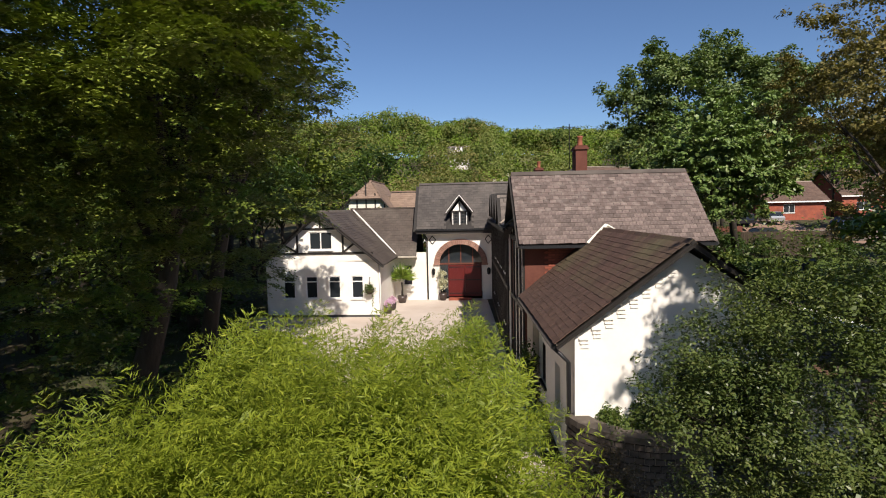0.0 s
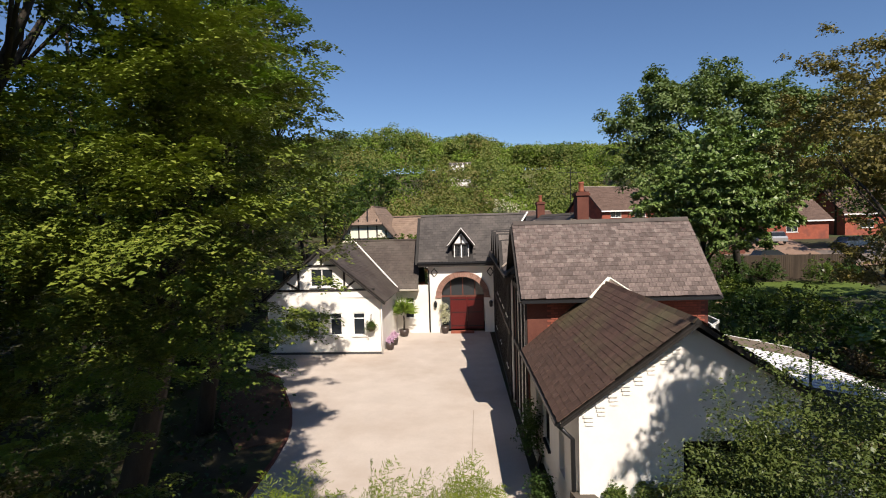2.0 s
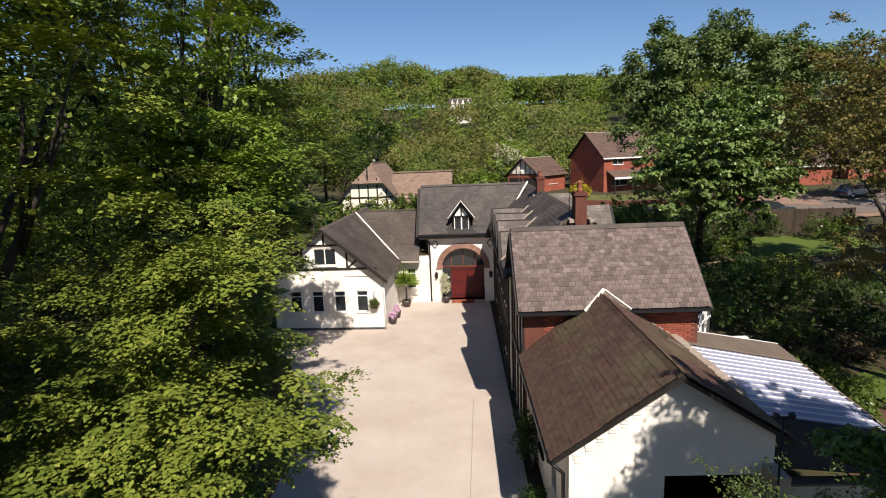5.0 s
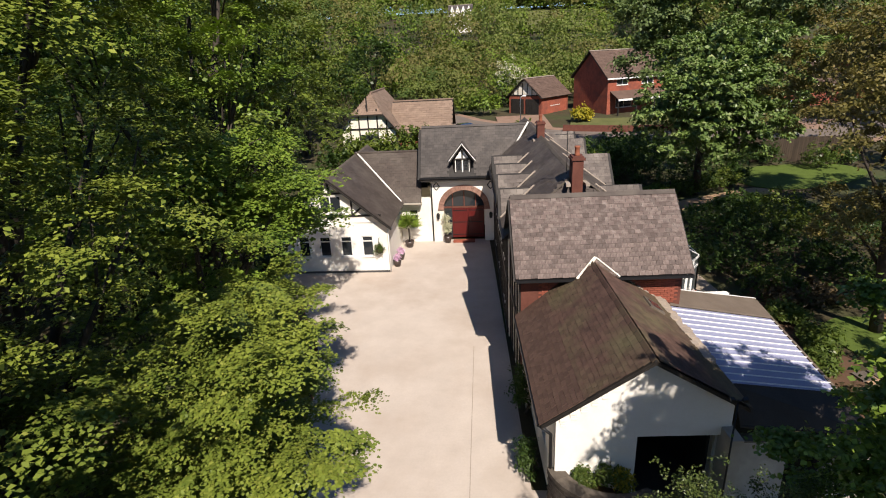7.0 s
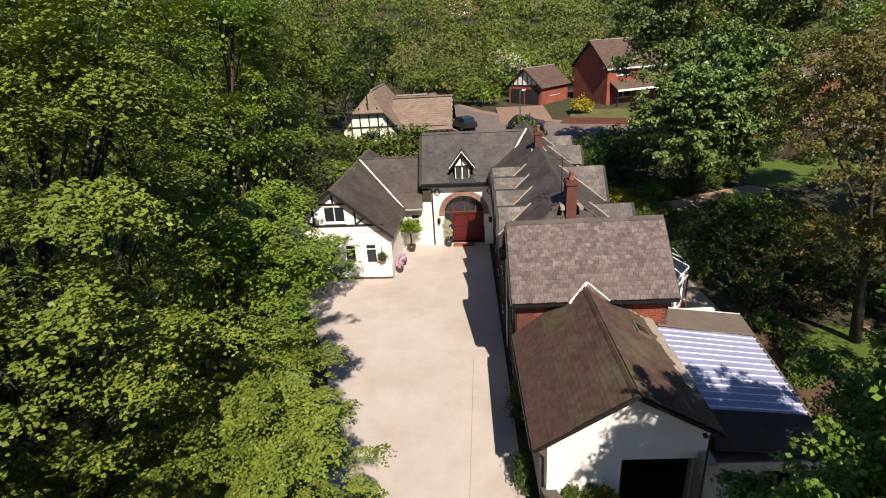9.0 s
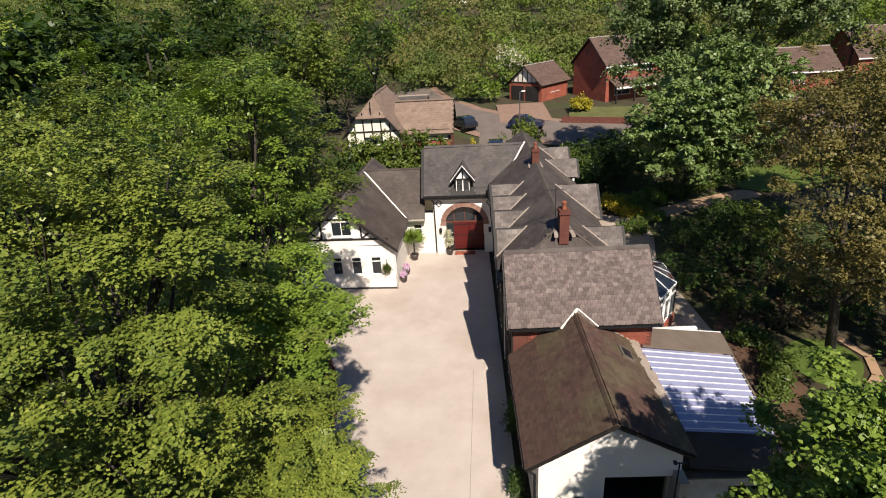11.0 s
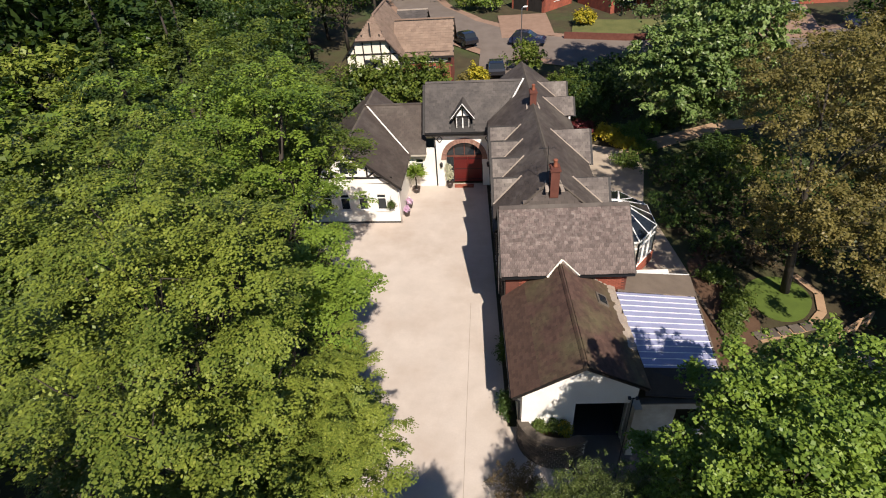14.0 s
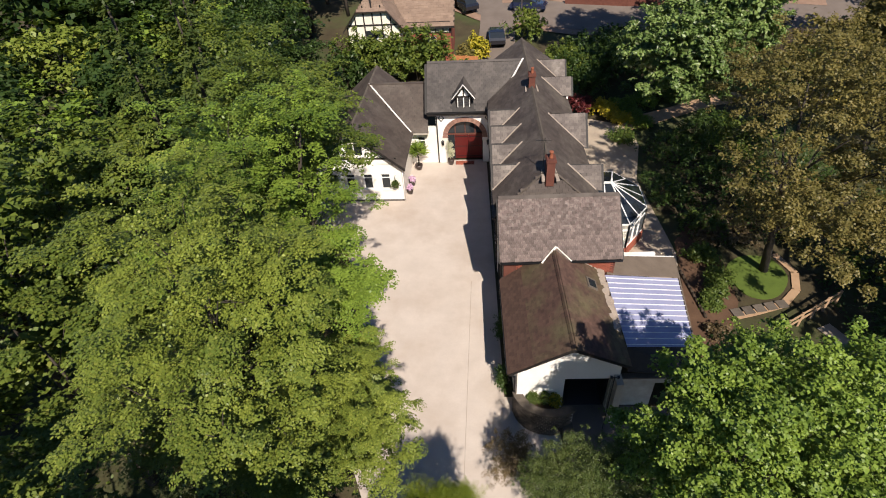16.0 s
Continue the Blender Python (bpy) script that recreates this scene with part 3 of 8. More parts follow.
# ---- lean-to ----
def lean_to():
    g = thing("lean_to", (11.2, 16.3, 0), "lean-to carport with a lilac ribbed polycarbonate roof beside the garage", "lean-to")
    # the sheet is out of square: its outer edge runs outwards towards the back
    nl, nr, fl, fr = (9.42, 12.75), (12.56, 13.3), (9.42, 17.25), (13.3, 17.86)
    zz = lambda x: 3.22 - 0.245 * (x - 9.42)
    at = lambda p, lift=0.0: Vector((p[0], p[1], zz(p[0]) + lift))
    s = Shape()
    s.prism([at(nl), at(nr), at(fr), at(fl)], (0, 0, 0.02))
    sheet = part("roof_sheet", s, M_POLY, g, "pale lilac polycarbonate sheet, half in tree shade")
    for k in range(13):
        s = Shape()
        f = (k + 0.4) / 13
        s.beam(at(nl, 0.035).lerp(at(fl, 0.035), f), at(nr, 0.035).lerp(at(fr, 0.035), f) + Vector((0.03, 0, 0)), 0.024, 0.03)
        part("glazing_bar", s, M_WHITE, sheet, "white glazing bar")
    s = Shape()
    s.prism([at((9.5, 17.28), 0.04), at((13.32, 17.88), 0.04), at((13.6, 19.5), 0.04), at((10.2, 18.78), 0.04)], (0, 0, 0.06))
    part("felt_strip", s, M_FELT, g, "brown felted strip at the back of the roof")
    s = Shape()
    s.beam(at((10.15, 18.82), 0.07), at((13.62, 19.54), 0.07), 0.05, 0.08)
    part("fascia", s, M_WHITE, g, "white fascia board")
    s = Shape()
    s.beam(at(nr, -0.02) + Vector((0.05, 0, 0)), at((13.65, 19.5), -0.02), 0.07, 0.12)
    part("gutter", s, M_FELT, g)
    for y in (13.4, 15.6, 18.0):
        s = Shape()
        x = 12.45 + 0.15 * (y - 13.3)
        s.box(x - 0.05, x + 0.05, y, y + 0.1, 0, zz(x))
        part("post", s, M_TIMBER, g)
    s = wall_shape((9.25, 19.5), (12.6, 19.5), 0, 2.55, 0.2)
    part("back_wall", s, M_RENDER, g)
    # front wall takes its tree shade from the darker render tone
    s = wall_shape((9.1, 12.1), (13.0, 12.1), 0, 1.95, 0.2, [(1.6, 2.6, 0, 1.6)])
    part("front_wall", s, M_RENDER_DIM, g, "rendered wall with a doorway, shade put into its darker colour")
    # closing strip, coloured dark for the shade that falls there
    s = Shape()
    s.prism([(9.42, 12.14, 2.35), (12.9, 12.14, 2.0), at(nr, -0.01), at(nl, -0.01)], (0, 0, 0.05))
    part("front_strip", s, M_FELT_SHADE, g, "felted strip at the front of the roof, shade put into its dark colour")
    s = Shape()
    s.box(9.05, 13.05, 12.06, 12.36, 1.95, 2.0)
    part("coping", s, M_COPING, g)


lean_to()


# ---- raised planter ----
def planter():
    g = thing("raised_planter", (5.8, 11.6, 0), "curved dark stone raised planter with coping, filled with plants", "planter")
    cx, cy, rx, ry = 6.15, 12.0, 1.42, 1.25
    pts = [(cx - rx * math.cos(a), cy - ry * math.sin(a)) for a in [radians(6 + 9.2 * k) for k in range(14)]]
    core = Shape()
    for a, b in zip(pts, pts[1:]):
        core.beam((a[0], a[1], 0.68), (b[0], b[1], 0.68), 0.24, 1.36)
    body = part("body", core, M_MORTAR, g)
    s = Shape()
    s.box(-0.12, 0.12, -0.02, 0.03, -0.055, 0.055)
    me = s.mesh("stone", M_STONE)
    rng = random.Random(8)
    for r in range(11):
        for i in range(18):
            t = (i + (r % 2) * 0.5) / 18 * 117 + 6
            if t > 122:
                continue
            a = radians(t)
            p = Vector((cx - (rx + 0.13) * math.cos(a), cy - (ry + 0.13) * math.sin(a), 0.07 + r * 0.122))
            d = math.atan2(-ry * math.cos(a), rx * math.sin(a))
            m = Matrix.Translation(p) @ Matrix.Rotation(d, 4, "Z") @ Matrix.Diagonal((rng.uniform(0.6, 0.72), rng.uniform(0.6, 1.5), rng.uniform(0.85, 1.0), 1))
            piece("stone", me, body, TURN @ m)
    for k in range(0, 13, 2):
        s = Shape()
        q = pts[k:k + 3]
        inn = [(cx + (x - cx) * 0.84, cy + (y - cy) * 0.84) for x, y in q]
        out = [(cx + (x - cx) * 1.13, cy + (y - cy) * 1.13) for x, y in q]
        s.prism([(x, y, 1.36) for x, y in out] + [(x, y, 1.36) for x, y in inn[::-1]], (0, 0, 0.12))
        part("coping", s, M_COPING, g)
    s = Shape()
    s.prism([(x, y, 1.1) for x, y in [(cx + (x - cx) * 0.9, cy + (y - cy) * 0.9) for x, y in pts]], (0, 0, 0.1))
    part("soil", s, M_BED, g)
    s = Shape()
    s.box(6.62, 7.05, 10.3, 10.95, 0, 0.62)
    part("end_block", s, M_COPING, g)


planter()


# ---- barn wing ----
M_SLATE_UP = surface("grey_slate_joined", (0.102, 0.074, 0.065), (0.132, 0.098, 0.086), 1.3, 22, 0.78, 0.35, 0.004, (0.185, 0.150, 0.131), 6.0, vary=0.3, island=True)

def barn():
    g = thing("barn_wing", (7.2, 19.2, 0), "brick barn wing with a steep grey slate gable roof", "house wing")
    x0, x1, ym, zr, y0, ze = 4.29, 10.0, 19.15, 6.72, 16.95, 4.56
    y2 = 21.45
    part("front_wall", wall_shape((4.5, 17.4), (9.85, 17.4), 0, 4.75, 0.3), M_BRICK_DULL, g, "red brick wall under the eaves")
    wall = g.children[0]
    s = Shape()
    s.box(-0.105, 0.105, -0.014, 0.012, -0.031, 0.031)
    me = s.mesh("brick", M_BRICK)
    for r in range(14):
        for c in range(20):
            x = 5.2 + c * 0.228 + (0.114 if r % 2 else 0)
            if 6.0 < x < 7.9 and r < 9 or x > 9.7:
                continue
            piece("brick", me, wall, TURN @ Matrix.Translation((x, 17.4, 3.34 + r * 0.076)))
    part("back_wall", wall_shape((9.85, 21.0), (4.5, 21.0), 0, 4.75, 0.3), M_BRICK, g)
    w = wall_shape((4.5, 20.7), (4.5, 17.7), 0, 4.75, 0.3)
    w.prism([(4.5, 17.4, 4.75), (4.5, 21.0, 4.75), (4.5, ym, zr - 0.2)], (0.3, 0, 0))
    part("gable_wall", w, M_RENDER, g)
    w = wall_shape((9.85, 17.7), (9.85, 20.7), 0, 4.75, 0.3)
    w.prism([(9.85, 17.4, 4.75), (9.85, 21.0, 4.75), (9.85, ym, zr - 0.2)], (-0.3, 0, 0))
    part("gable_wall", w, M_BRICK, g)
    s = Shape()
    for y in (17.5, 18.3, 19.2, 20.1, 20.9):
        top = zr - 0.3 - abs(y - ym) * 0.95
        s.box(4.44, 4.5, y - 0.07, y + 0.07, 0.2, top)
    s.box(4.43, 4.5, 17.4, 21.0, 4.5, 4.66)
    s.box(4.43, 4.5, 17.4, 21.0, 2.4, 2.54)
    part("timber_frame", s, M_TIMBER, g, "black timbers on the gable")
    s = Shape()
    s.box(4.5, 9.85, 17.05, 17.4, 4.42, 4.5)
    part("soffit", s, M_TIMBER, g)
    front = roof_slab((x0, y0, ze), (x1, y0, ze), (x1, ym, zr), (x0, ym, zr))
    roof = part("roof", front, M_TIMBER, g, "grey slate slope with lighter lichen-spotted slates")
    me = slate_mesh("slate", 0.205, 0.215, 0.014, M_SLATE)
    up = Vector((0, ym - y0, zr - ze)).normalized()
    lo = Vector((x0 - 0.02, y0 - 0.03, ze - 0.03))
    slates(lo, (1, 0, 0), up, x1 - x0 + 0.04, 0.168 * 8 + 0.01, 0.205, 0.168, me, roof, "slate", 11)
    hi = lo + up * 0.168 * 8
    part("slating", slates(hi, (1, 0, 0), up, x1 - x0 + 0.04, math.hypot(ym - y0, zr - ze) + 0.04 - 0.168 * 8, 0.205, 0.168, seed=13, thick=0.014), M_SLATE_UP, roof, kind="stuff")
    back = roof_slab((x1, y2, ze), (x0, y2, ze), (x0, ym, zr), (x1, ym, zr))
    rb = part("roof", back, M_TIMBER, g, "grey slate back slope")
    part("slating", slates((x1 + 0.02, y2, ze), (-1, 0, 0), (0, ym - y2, zr - ze), x1 - x0 + 0.04, math.hypot(y2 - ym, zr - ze), 0.32, 0.205, seed=12), M_SLATE_M, rb, kind="stuff")
    s = Shape()
    for i in range(13):
        a = x0 + i * (x1 - x0) / 13
        s.prism([(a + 0.006, ym - 0.13, zr - 0.05), (a + 0.006, ym, zr + 0.08), (a + 0.006, ym + 0.13, zr - 0.05)], ((x1 - x0) / 13, 0, 0))
    part("ridge", s, M_SLATE_M, g, "clay ridge tiles")
    s = Shape()
    for xx in (x0 + 0.02, x1 - 0.02):
        s = Shape()
        s.beam((xx, y0, ze - 0.12), (xx, ym, zr - 0.12), 0.05, 0.2, up=(1, 0, 0))
        s.beam((xx, y2, ze - 0.12), (xx, ym, zr - 0.12), 0.05, 0.2, up=(1, 0, 0))
        part("bargeboard", s, M_TIMBER, g)
    s = Shape()
    s.beam((x0, y0 - 0.05, ze - 0.1), (x1, y0 - 0.05, ze - 0.1), 0.1, 0.09)
    part("gutter", s, M_METAL, g)
    # low white parapet between barn and garage
    s = wall_shape((4.55, 17.38), (4.55, 16.2), 0, 2.7, 0.2)
    part("link_wall", s, M_RENDER_DIM, g)


barn()


# ---- main house ----
TURN = Matrix.Translation((4.4, 20, 0)) @ pose(0, 0, 0, 0, 0, 1.4) @ Matrix.Translation((-4.4, -20, 0))


def main_house():
    g = thing("main_house", (6.95, 30, 0), "long half-timbered house with a slate roof and a row of gablets", "house")
    xl, xr, xm, ze, zr = 4.15, 9.75, 6.95, 4.95, 7.0
    ya, yb, yhip = 19.9, 40.6, 21.2
    k = (zr - ze) / (xm - xl)
    # walls
    holes = [(40.3 - y - 0.45, 40.3 - y + 0.45, 3.0, 4.3) for y in (23.2, 25.3, 27.4, 29.5)] + [(40.3 - y - 0.4, 40.3 - y + 0.4, 0.9, 2.1) for y in (23.2, 27.4, 30.9)]
    part("side_wall", wall_shape((4.4, 40.3), (4.4, 21.2), 0, 5.05, 0.3, holes), M_RENDER, g, "white rendered wall framed in black timber")
    part("side_wall", wall_shape((9.5, 21.2), (9.5, 40.3), 0, 5.05, 0.3), M_RENDER, g)
    w = wall_shape((9.2, 40.3), (4.7, 40.3), 0, 5.05, 0.3)
    w.prism([(4.4, 40.3, 5.05), (9.5, 40.3, 5.05), (xm, 40.3, zr - 0.2)], (0, -0.3, 0))
    part("end_wall", w, M_RENDER, g)
    s = Shape()
    y = 21.5
    while y < 33.4:
        s.box(4.33, 4.4, y, y + 0.13, 0.1, 5.0)
        y += 0.7
    s.box(4.32, 4.4, 21.3, 33.4, 2.5, 2.66)
    s.box(4.32, 4.4, 21.3, 33.4, 0.1, 0.3)
    s.box(4.32, 4.4, 21.3, 33.4, 4.6, 4.75)
    part("timber_frame", s, M_TIMBER, g, "black vertical timbers on white render")
    for y in (23.2, 25.3, 27.4, 29.5):
        window(g, y - 0.45, y + 0.45, 3.0, 4.3, 4.4, "y", 2, frame_mat=M_WHITE)
    for y in (23.2, 27.4, 30.9):
        window(g, y - 0.4, y + 0.4, 0.9, 2.1, 4.4, "y", 1, frame_mat=M_WHITE)
    # main slopes with a hipped near end
    s = roof_slab((xl, ya, ze), (xl, yb, ze), (xm, yb, zr), (xm, yhip, zr))
    left = part("roof", s, M_TIMBER, g, "brown-grey slate slope above the driveway")
    run = math.hypot(xm - xl, zr - ze)
    cut = lambda u, v: u < (yb - ya) - v / run * (yhip - ya)
    part("slating", slates((xl, yb, ze), (0, -1, 0), (xm - xl, 0, zr - ze), yb - ya, run, 0.3, 0.2, seed=21, keep=cut), M_SLATE_M, left, kind="stuff")
    s = roof_slab((xr, yb, ze), (xr, ya, ze), (xm, yhip, zr), (xm, yb, zr))
    right = part("roof", s, M_TIMBER, g, "brown-grey slate slope above the garden")
    cut = lambda u, v: u > v / run * (yhip - ya)
    part("slating", slates((xr, ya, ze), (0, 1, 0), (xm - xr, 0, zr - ze), yb - ya, run, 0.3, 0.2, seed=22, keep=cut), M_SLATE_M, right, kind="stuff")
    s = roof_slab((xl, ya, ze), (xr, ya, ze), (xm + 0.01, yhip, zr), (xm - 0.01, yhip, zr))
    hip = part("roof", s, M_TIMBER, g, "hipped slate end above the barn")
    rh = math.hypot(yhip - ya, zr - ze)
    cut = lambda u, v: v / rh * (xm - xl) < u < (xr - xl) - v / rh * (xm - xl)
    part("slating", slates((xl, ya, ze), (1, 0, 0), (0, yhip - ya, zr - ze), xr - xl, rh, 0.3, 0.2, seed=23, keep=cut), M_SLATE_M, hip, kind="stuff")
    s = Shape()
    n = 30
    for i in range(n):
        a = yhip + i * (yb - yhip) / n
        s.prism([(xm - 0.11, a + 0.01, zr - 0.03), (xm, a + 0.01, zr + 0.07), (xm + 0.11, a + 0.01, zr - 0.03)], (0, (yb - yhip) / n, 0))
    part("ridge", s, M_COPING, g, "brown ridge tiles")
    s = Shape()
    s.beam((xl, ya, ze + 0.05), (xm, yhip, zr + 0.05), 0.10, 0.05)
    part("hip_ridge", s, M_COPING, g, "thin hip tiles")
    s = Shape()
    s.beam((xr, ya, ze + 0.05), (xm, yhip, zr + 0.05), 0.10, 0.05)
    part("hip_ridge", s, M_COPING, g, "thin hip tiles")

    def gablet(y, z, half, out, name="gablet"):
        """A small cross gable; out -1: driveway side, 1: garden side."""
        xf = xl + 0.05 if out < 0 else xr - 0.05
        xf += out * (0.0 if out < 0 else 0.25)
        reach = (zr - z) / k
        xb = xm + out * reach
        zlow = max(z - half * 1.12, ze - 0.05)
        slope = (z - zlow) / half
        wall = Shape()
        face = xf - out * 0.2
        wall.prism([(face, y - half + 0.1, 4.9), (face, y + half - 0.1, 4.9), (face, y + half - 0.1, zlow + 0.05), (face, y, z - 0.12), (face, y - half + 0.1, zlow + 0.05)], (-out * 0.12, 0, 0))
        root = part(name, wall, M_RENDER, g, "white gablet with a slate roof and black bargeboards")
        sl = Shape()
        st = Shape()
        xlow = xm + out * (zr - zlow) / k
        for sgn in (-1, 1):
            a, b = Vector((xf, y + sgn * half, zlow)), Vector((xlow, y + sgn * half, zlow))
            c, d = Vector((xb, y, z)), Vector((xf, y, z))
            nrm = (b - a).cross(d - a).normalized()
            nrm = nrm if nrm.z > 0 else -nrm
            sl.prism([a, b, c, d], -nrm * 0.1)
            length = (d - a).length
            wid = abs(xf - xb)
            if out * sgn > 0:
                o, u = a, Vector((-out, 0, 0))
                keep = lambda uu, vv: uu < abs(xf - xlow) + (abs(xf - xb) - abs(xf - xlow)) * vv / length
                sh = slates(o, u, d - a, max(wid, abs(xf - xlow)), length, 0.28, 0.19, seed=int(y * 10), keep=keep)
            else:
                wmax = max(wid, abs(xf - xlow))
                o = a + Vector((-out * wmax, 0, 0))
                keep = lambda uu, vv: uu > wmax - (abs(xf - xlow) + (abs(xf - xb) - abs(xf - xlow)) * vv / length)
                sh = slates(o, Vector((out, 0, 0)), d - a, wmax, length, 0.28, 0.19, seed=int(y * 10), keep=keep)
            st.add(sh.v, sh.f)
        part("gablet_roof", sl, M_TIMBER, root)
        part("slating", st, M_SLATE_G, root, kind="stuff")
        bb = Shape()
        for sgn in (-1, 1):
            bb.beam((xf + out * 0.03, y + sgn * half, zlow - 0.06), (xf + out * 0.03, y, z - 0.04), 0.05, 0.2, up=(1, 0, 0))
        bb.box(face + out * 0.0 - 0.03, face + 0.03, y - 0.05, y + 0.05, 4.9, z - 0.2)
        part("bargeboard", bb, M_TIMBER, root)
        vl = Shape()
        for sgn in (-1,):
            vl.beam((xlow, y + sgn * half, zlow + 0.07), (xb, y, z + 0.07), 0.075, 0.04)
        part("valley_flashing", vl, M_RIDGE, root, "pale lead valley flashing")

    for y, z in ((29.5, 6.35), (27.4, 6.32), (25.3, 6.25), (23.35, 6.05)):
        gablet(y, z, 0.98, -1)
    for y, z, half in ((37.7, 6.3, 0.9), (34.4, 6.3, 0.9), (28.4, 6.45, 1.5), (23.0, 6.1, 0.95)):
        gablet(y, z, half, 1)
    # chimneys
    for y, top, pots in ((31.6, 7.8, 1), (20.95, 7.78, 1)):
        s = Shape()
        s.box(xm - 0.2, xm + 0.2, y - 0.32, y + 0.32, 6.3, top - 0.14)
        c = part("chimney", s, M_BRICK_DULL, g, "red brick chimney stack with terracotta pots")
        s = Shape()
        s.box(xm - 0.25, xm + 0.25, y - 0.37, y + 0.37, top - 0.14, top - 0.06)
        s.box(xm - 0.21, xm + 0.21, y - 0.33, y + 0.33, top - 0.06, top)
        part("cap", s, M_BRICK_DULL, c)
        s = Shape()
        for dx in (-0.36, 0.36):
            s.beam((xm + dx, y - 0.5, 6.75), (xm + dx * 0.8, y + 0.5, 6.75), 0.16, 0.1)
        part("flashing", s, M_RIDGE, c)
        for i in range(pots):
            s = Shape()
            s.turned((xm, y - 0.05 + 0.3 * i, top), [(0.12, 0), (0.095, 0.06), (0.09, 0.28), (0.11, 0.31), (0.105, 0.36), (0.08, 0.36)], 12)
            part("chimney_pot", s, M_POT, c, smooth=True)
    s = Shape()
    s.tube([(xm - 0.3, 21.3, 7.0), (xm - 0.3, 21.3, 8.65)], [0.014, 0.014], 6)
    s.beam((xm - 0.75, 21.3, 8.52), (xm + 0.05, 21.3, 8.52), 0.014, 0.014)
    for i in range(8):
        s.beam((xm - 0.72 + i * 0.1, 21.15, 8.53), (xm - 0.72 + i * 0.1, 21.45, 8.53), 0.008, 0.012)
    a = part("aerial", s, M_METAL, g, "thin metal television aerial")
    s = Shape()
    s.beam((xl - 0.04, ya, ze - 0.07), (xl - 0.04, 33.3, ze - 0.07), 0.1, 0.1)
    part("gutter", s, M_METAL, g)


M_SLATE_G = surface("pale_grey_slate", (0.088, 0.072, 0.063), (0.152, 0.127, 0.112), 1.3, 22, 0.75, 0.35, 0.004, (0.185, 0.158, 0.135), 0.9, vary=0.2, island=True)
main_house()
TURN = IDENT


# ---- gatehouse with the arch ----
def gatehouse():
    g = thing("gatehouse", (2.1, 34.5, 0), "white gatehouse with a brick arch, red doors and a slate roof", "house wing")
    fy, y0, ym, ze, zr = 33.85, 33.4, 35.6, 4.4, 7.22
    xl, xr = -0.55, 6.2
    cx, zs = 2.1, 2.25
    ri, rzi, ro, rzo = 1.32, 1.2, 1.64, 1.5
    wall = Shape()
    n = 24
    arc = [(cx - ri * math.cos(math.pi * i / n), zs + rzi * math.sin(math.pi * i / n)) for i in range(n + 1)]
    top = 4.35
    for (xa, za), (xb, zb) in zip(arc, arc[1:]):
        wall.prism([(xa, fy, za), (xb, fy, zb), (xb, fy, top), (xa, fy, top)], (0, 0.45, 0))
    wall.box(-0.02, cx - ri, fy, fy + 0.45, 0, top)
    wall.box(cx + ri, 4.35, fy, fy + 0.45, 0, top)
    part("front_wall", wall, M_RENDER, g, "white rendered wall around the arch")
    w = wall_shape((-0.02, 37.6), (-0.02, fy + 0.453), 0, 4.6, 0.3)
    w.prism([(-0.02, fy, 4.6), (-0.02, 37.4, 4.6), (-0.02, ym, zr - 0.25)], (0.3, 0, 0))
    part("side_wall", w, M_RENDER, g)
    part("back_wall", wall_shape((4.3, 37.6), (0.3, 37.6), 0, 4.5, 0.3), M_RENDER, g)
    # arch bricks
    ring = Shape()
    for i in range(n):
        a0, a1 = math.pi * i / n, math.pi * (i + 1) / n
        q = [(cx - r * math.cos(a), fy - 0.03, zs + rz * math.sin(a)) for r, rz, a in ((ri - 0.01, rzi - 0.01, a0), (ro, rzo, a0), (ro, rzo, a1), (ri - 0.01, rzi - 0.01, a1))]
        ring.prism(q, (0, 0.1, 0))
    arch = part("arch", ring, M_MORTAR, g, "brick arch ring")
    for i in range(40):
        a0, a1 = math.pi * (i + 0.06) / 40, math.pi * (i + 0.94) / 40
        s = Shape()
        q = [(cx - r * math.cos(a), fy - 0.055, zs + rz * math.sin(a)) for r, rz, a in ((ri - 0.015, rzi - 0.015, a0), (ro + 0.01, rzo + 0.01, a0), (ro + 0.01, rzo + 0.01, a1), (ri - 0.015, rzi - 0.015, a1))]
        s.prism(q, (0, 0.08, 0))
        part("brick", s, M_ARCH, arch)
    for sx in (-1, 1):
        s = Shape()
        s.box(cx + sx * 1.48 - 0.2, cx + sx * 1.48 + 0.2, fy - 0.08, fy, zs - 0.1, zs)
        part("impost", s, M_ARCH, g)
        s = Shape()
        for a, b in (((0, -0.26), (0.2, 0)), ((0.2, 0), (0, 0.26)), ((0, 0.26), (-0.2, 0)), ((-0.2, 0), (0, -0.26))):
            s.beam((cx + sx * 1.72 + a[0], fy - 0.01, 3.72 + a[1]), (cx + sx * 1.72 + b[0], fy - 0.01, 3.72 + b[1]), 0.05, 0.055, up=(0, 1, 0))
        part("diamond_trim", s, M_TIMBER, g, "black diamond-shaped timber trim")
    # recessed screen with doors
    dy = fy + 0.42
    s = Shape()
    s.box(cx - ri + 0.01, cx + ri - 0.01, dy + 0.06, dy + 0.12, 2.2, 3.5)
    scr = part("fanlight", s, M_GLASS, g, "dark glazed fanlight above the doors")
    for x in (cx - 0.75, cx, cx + 0.75):
        s = Shape()
        s.box(x - 0.03, x + 0.03, dy, dy + 0.05, 2.24, zs + rzi * math.sqrt(max(0, 1 - ((x - cx) / ri) ** 2)) - 0.01)
        part("mullion", s, M_BRICK_DULL, scr)
    s = Shape()
    s.box(cx - ri, cx + ri, dy - 0.03, dy + 0.06, 2.14, 2.24)
    part("transom", s, M_BRICK_DULL, g)
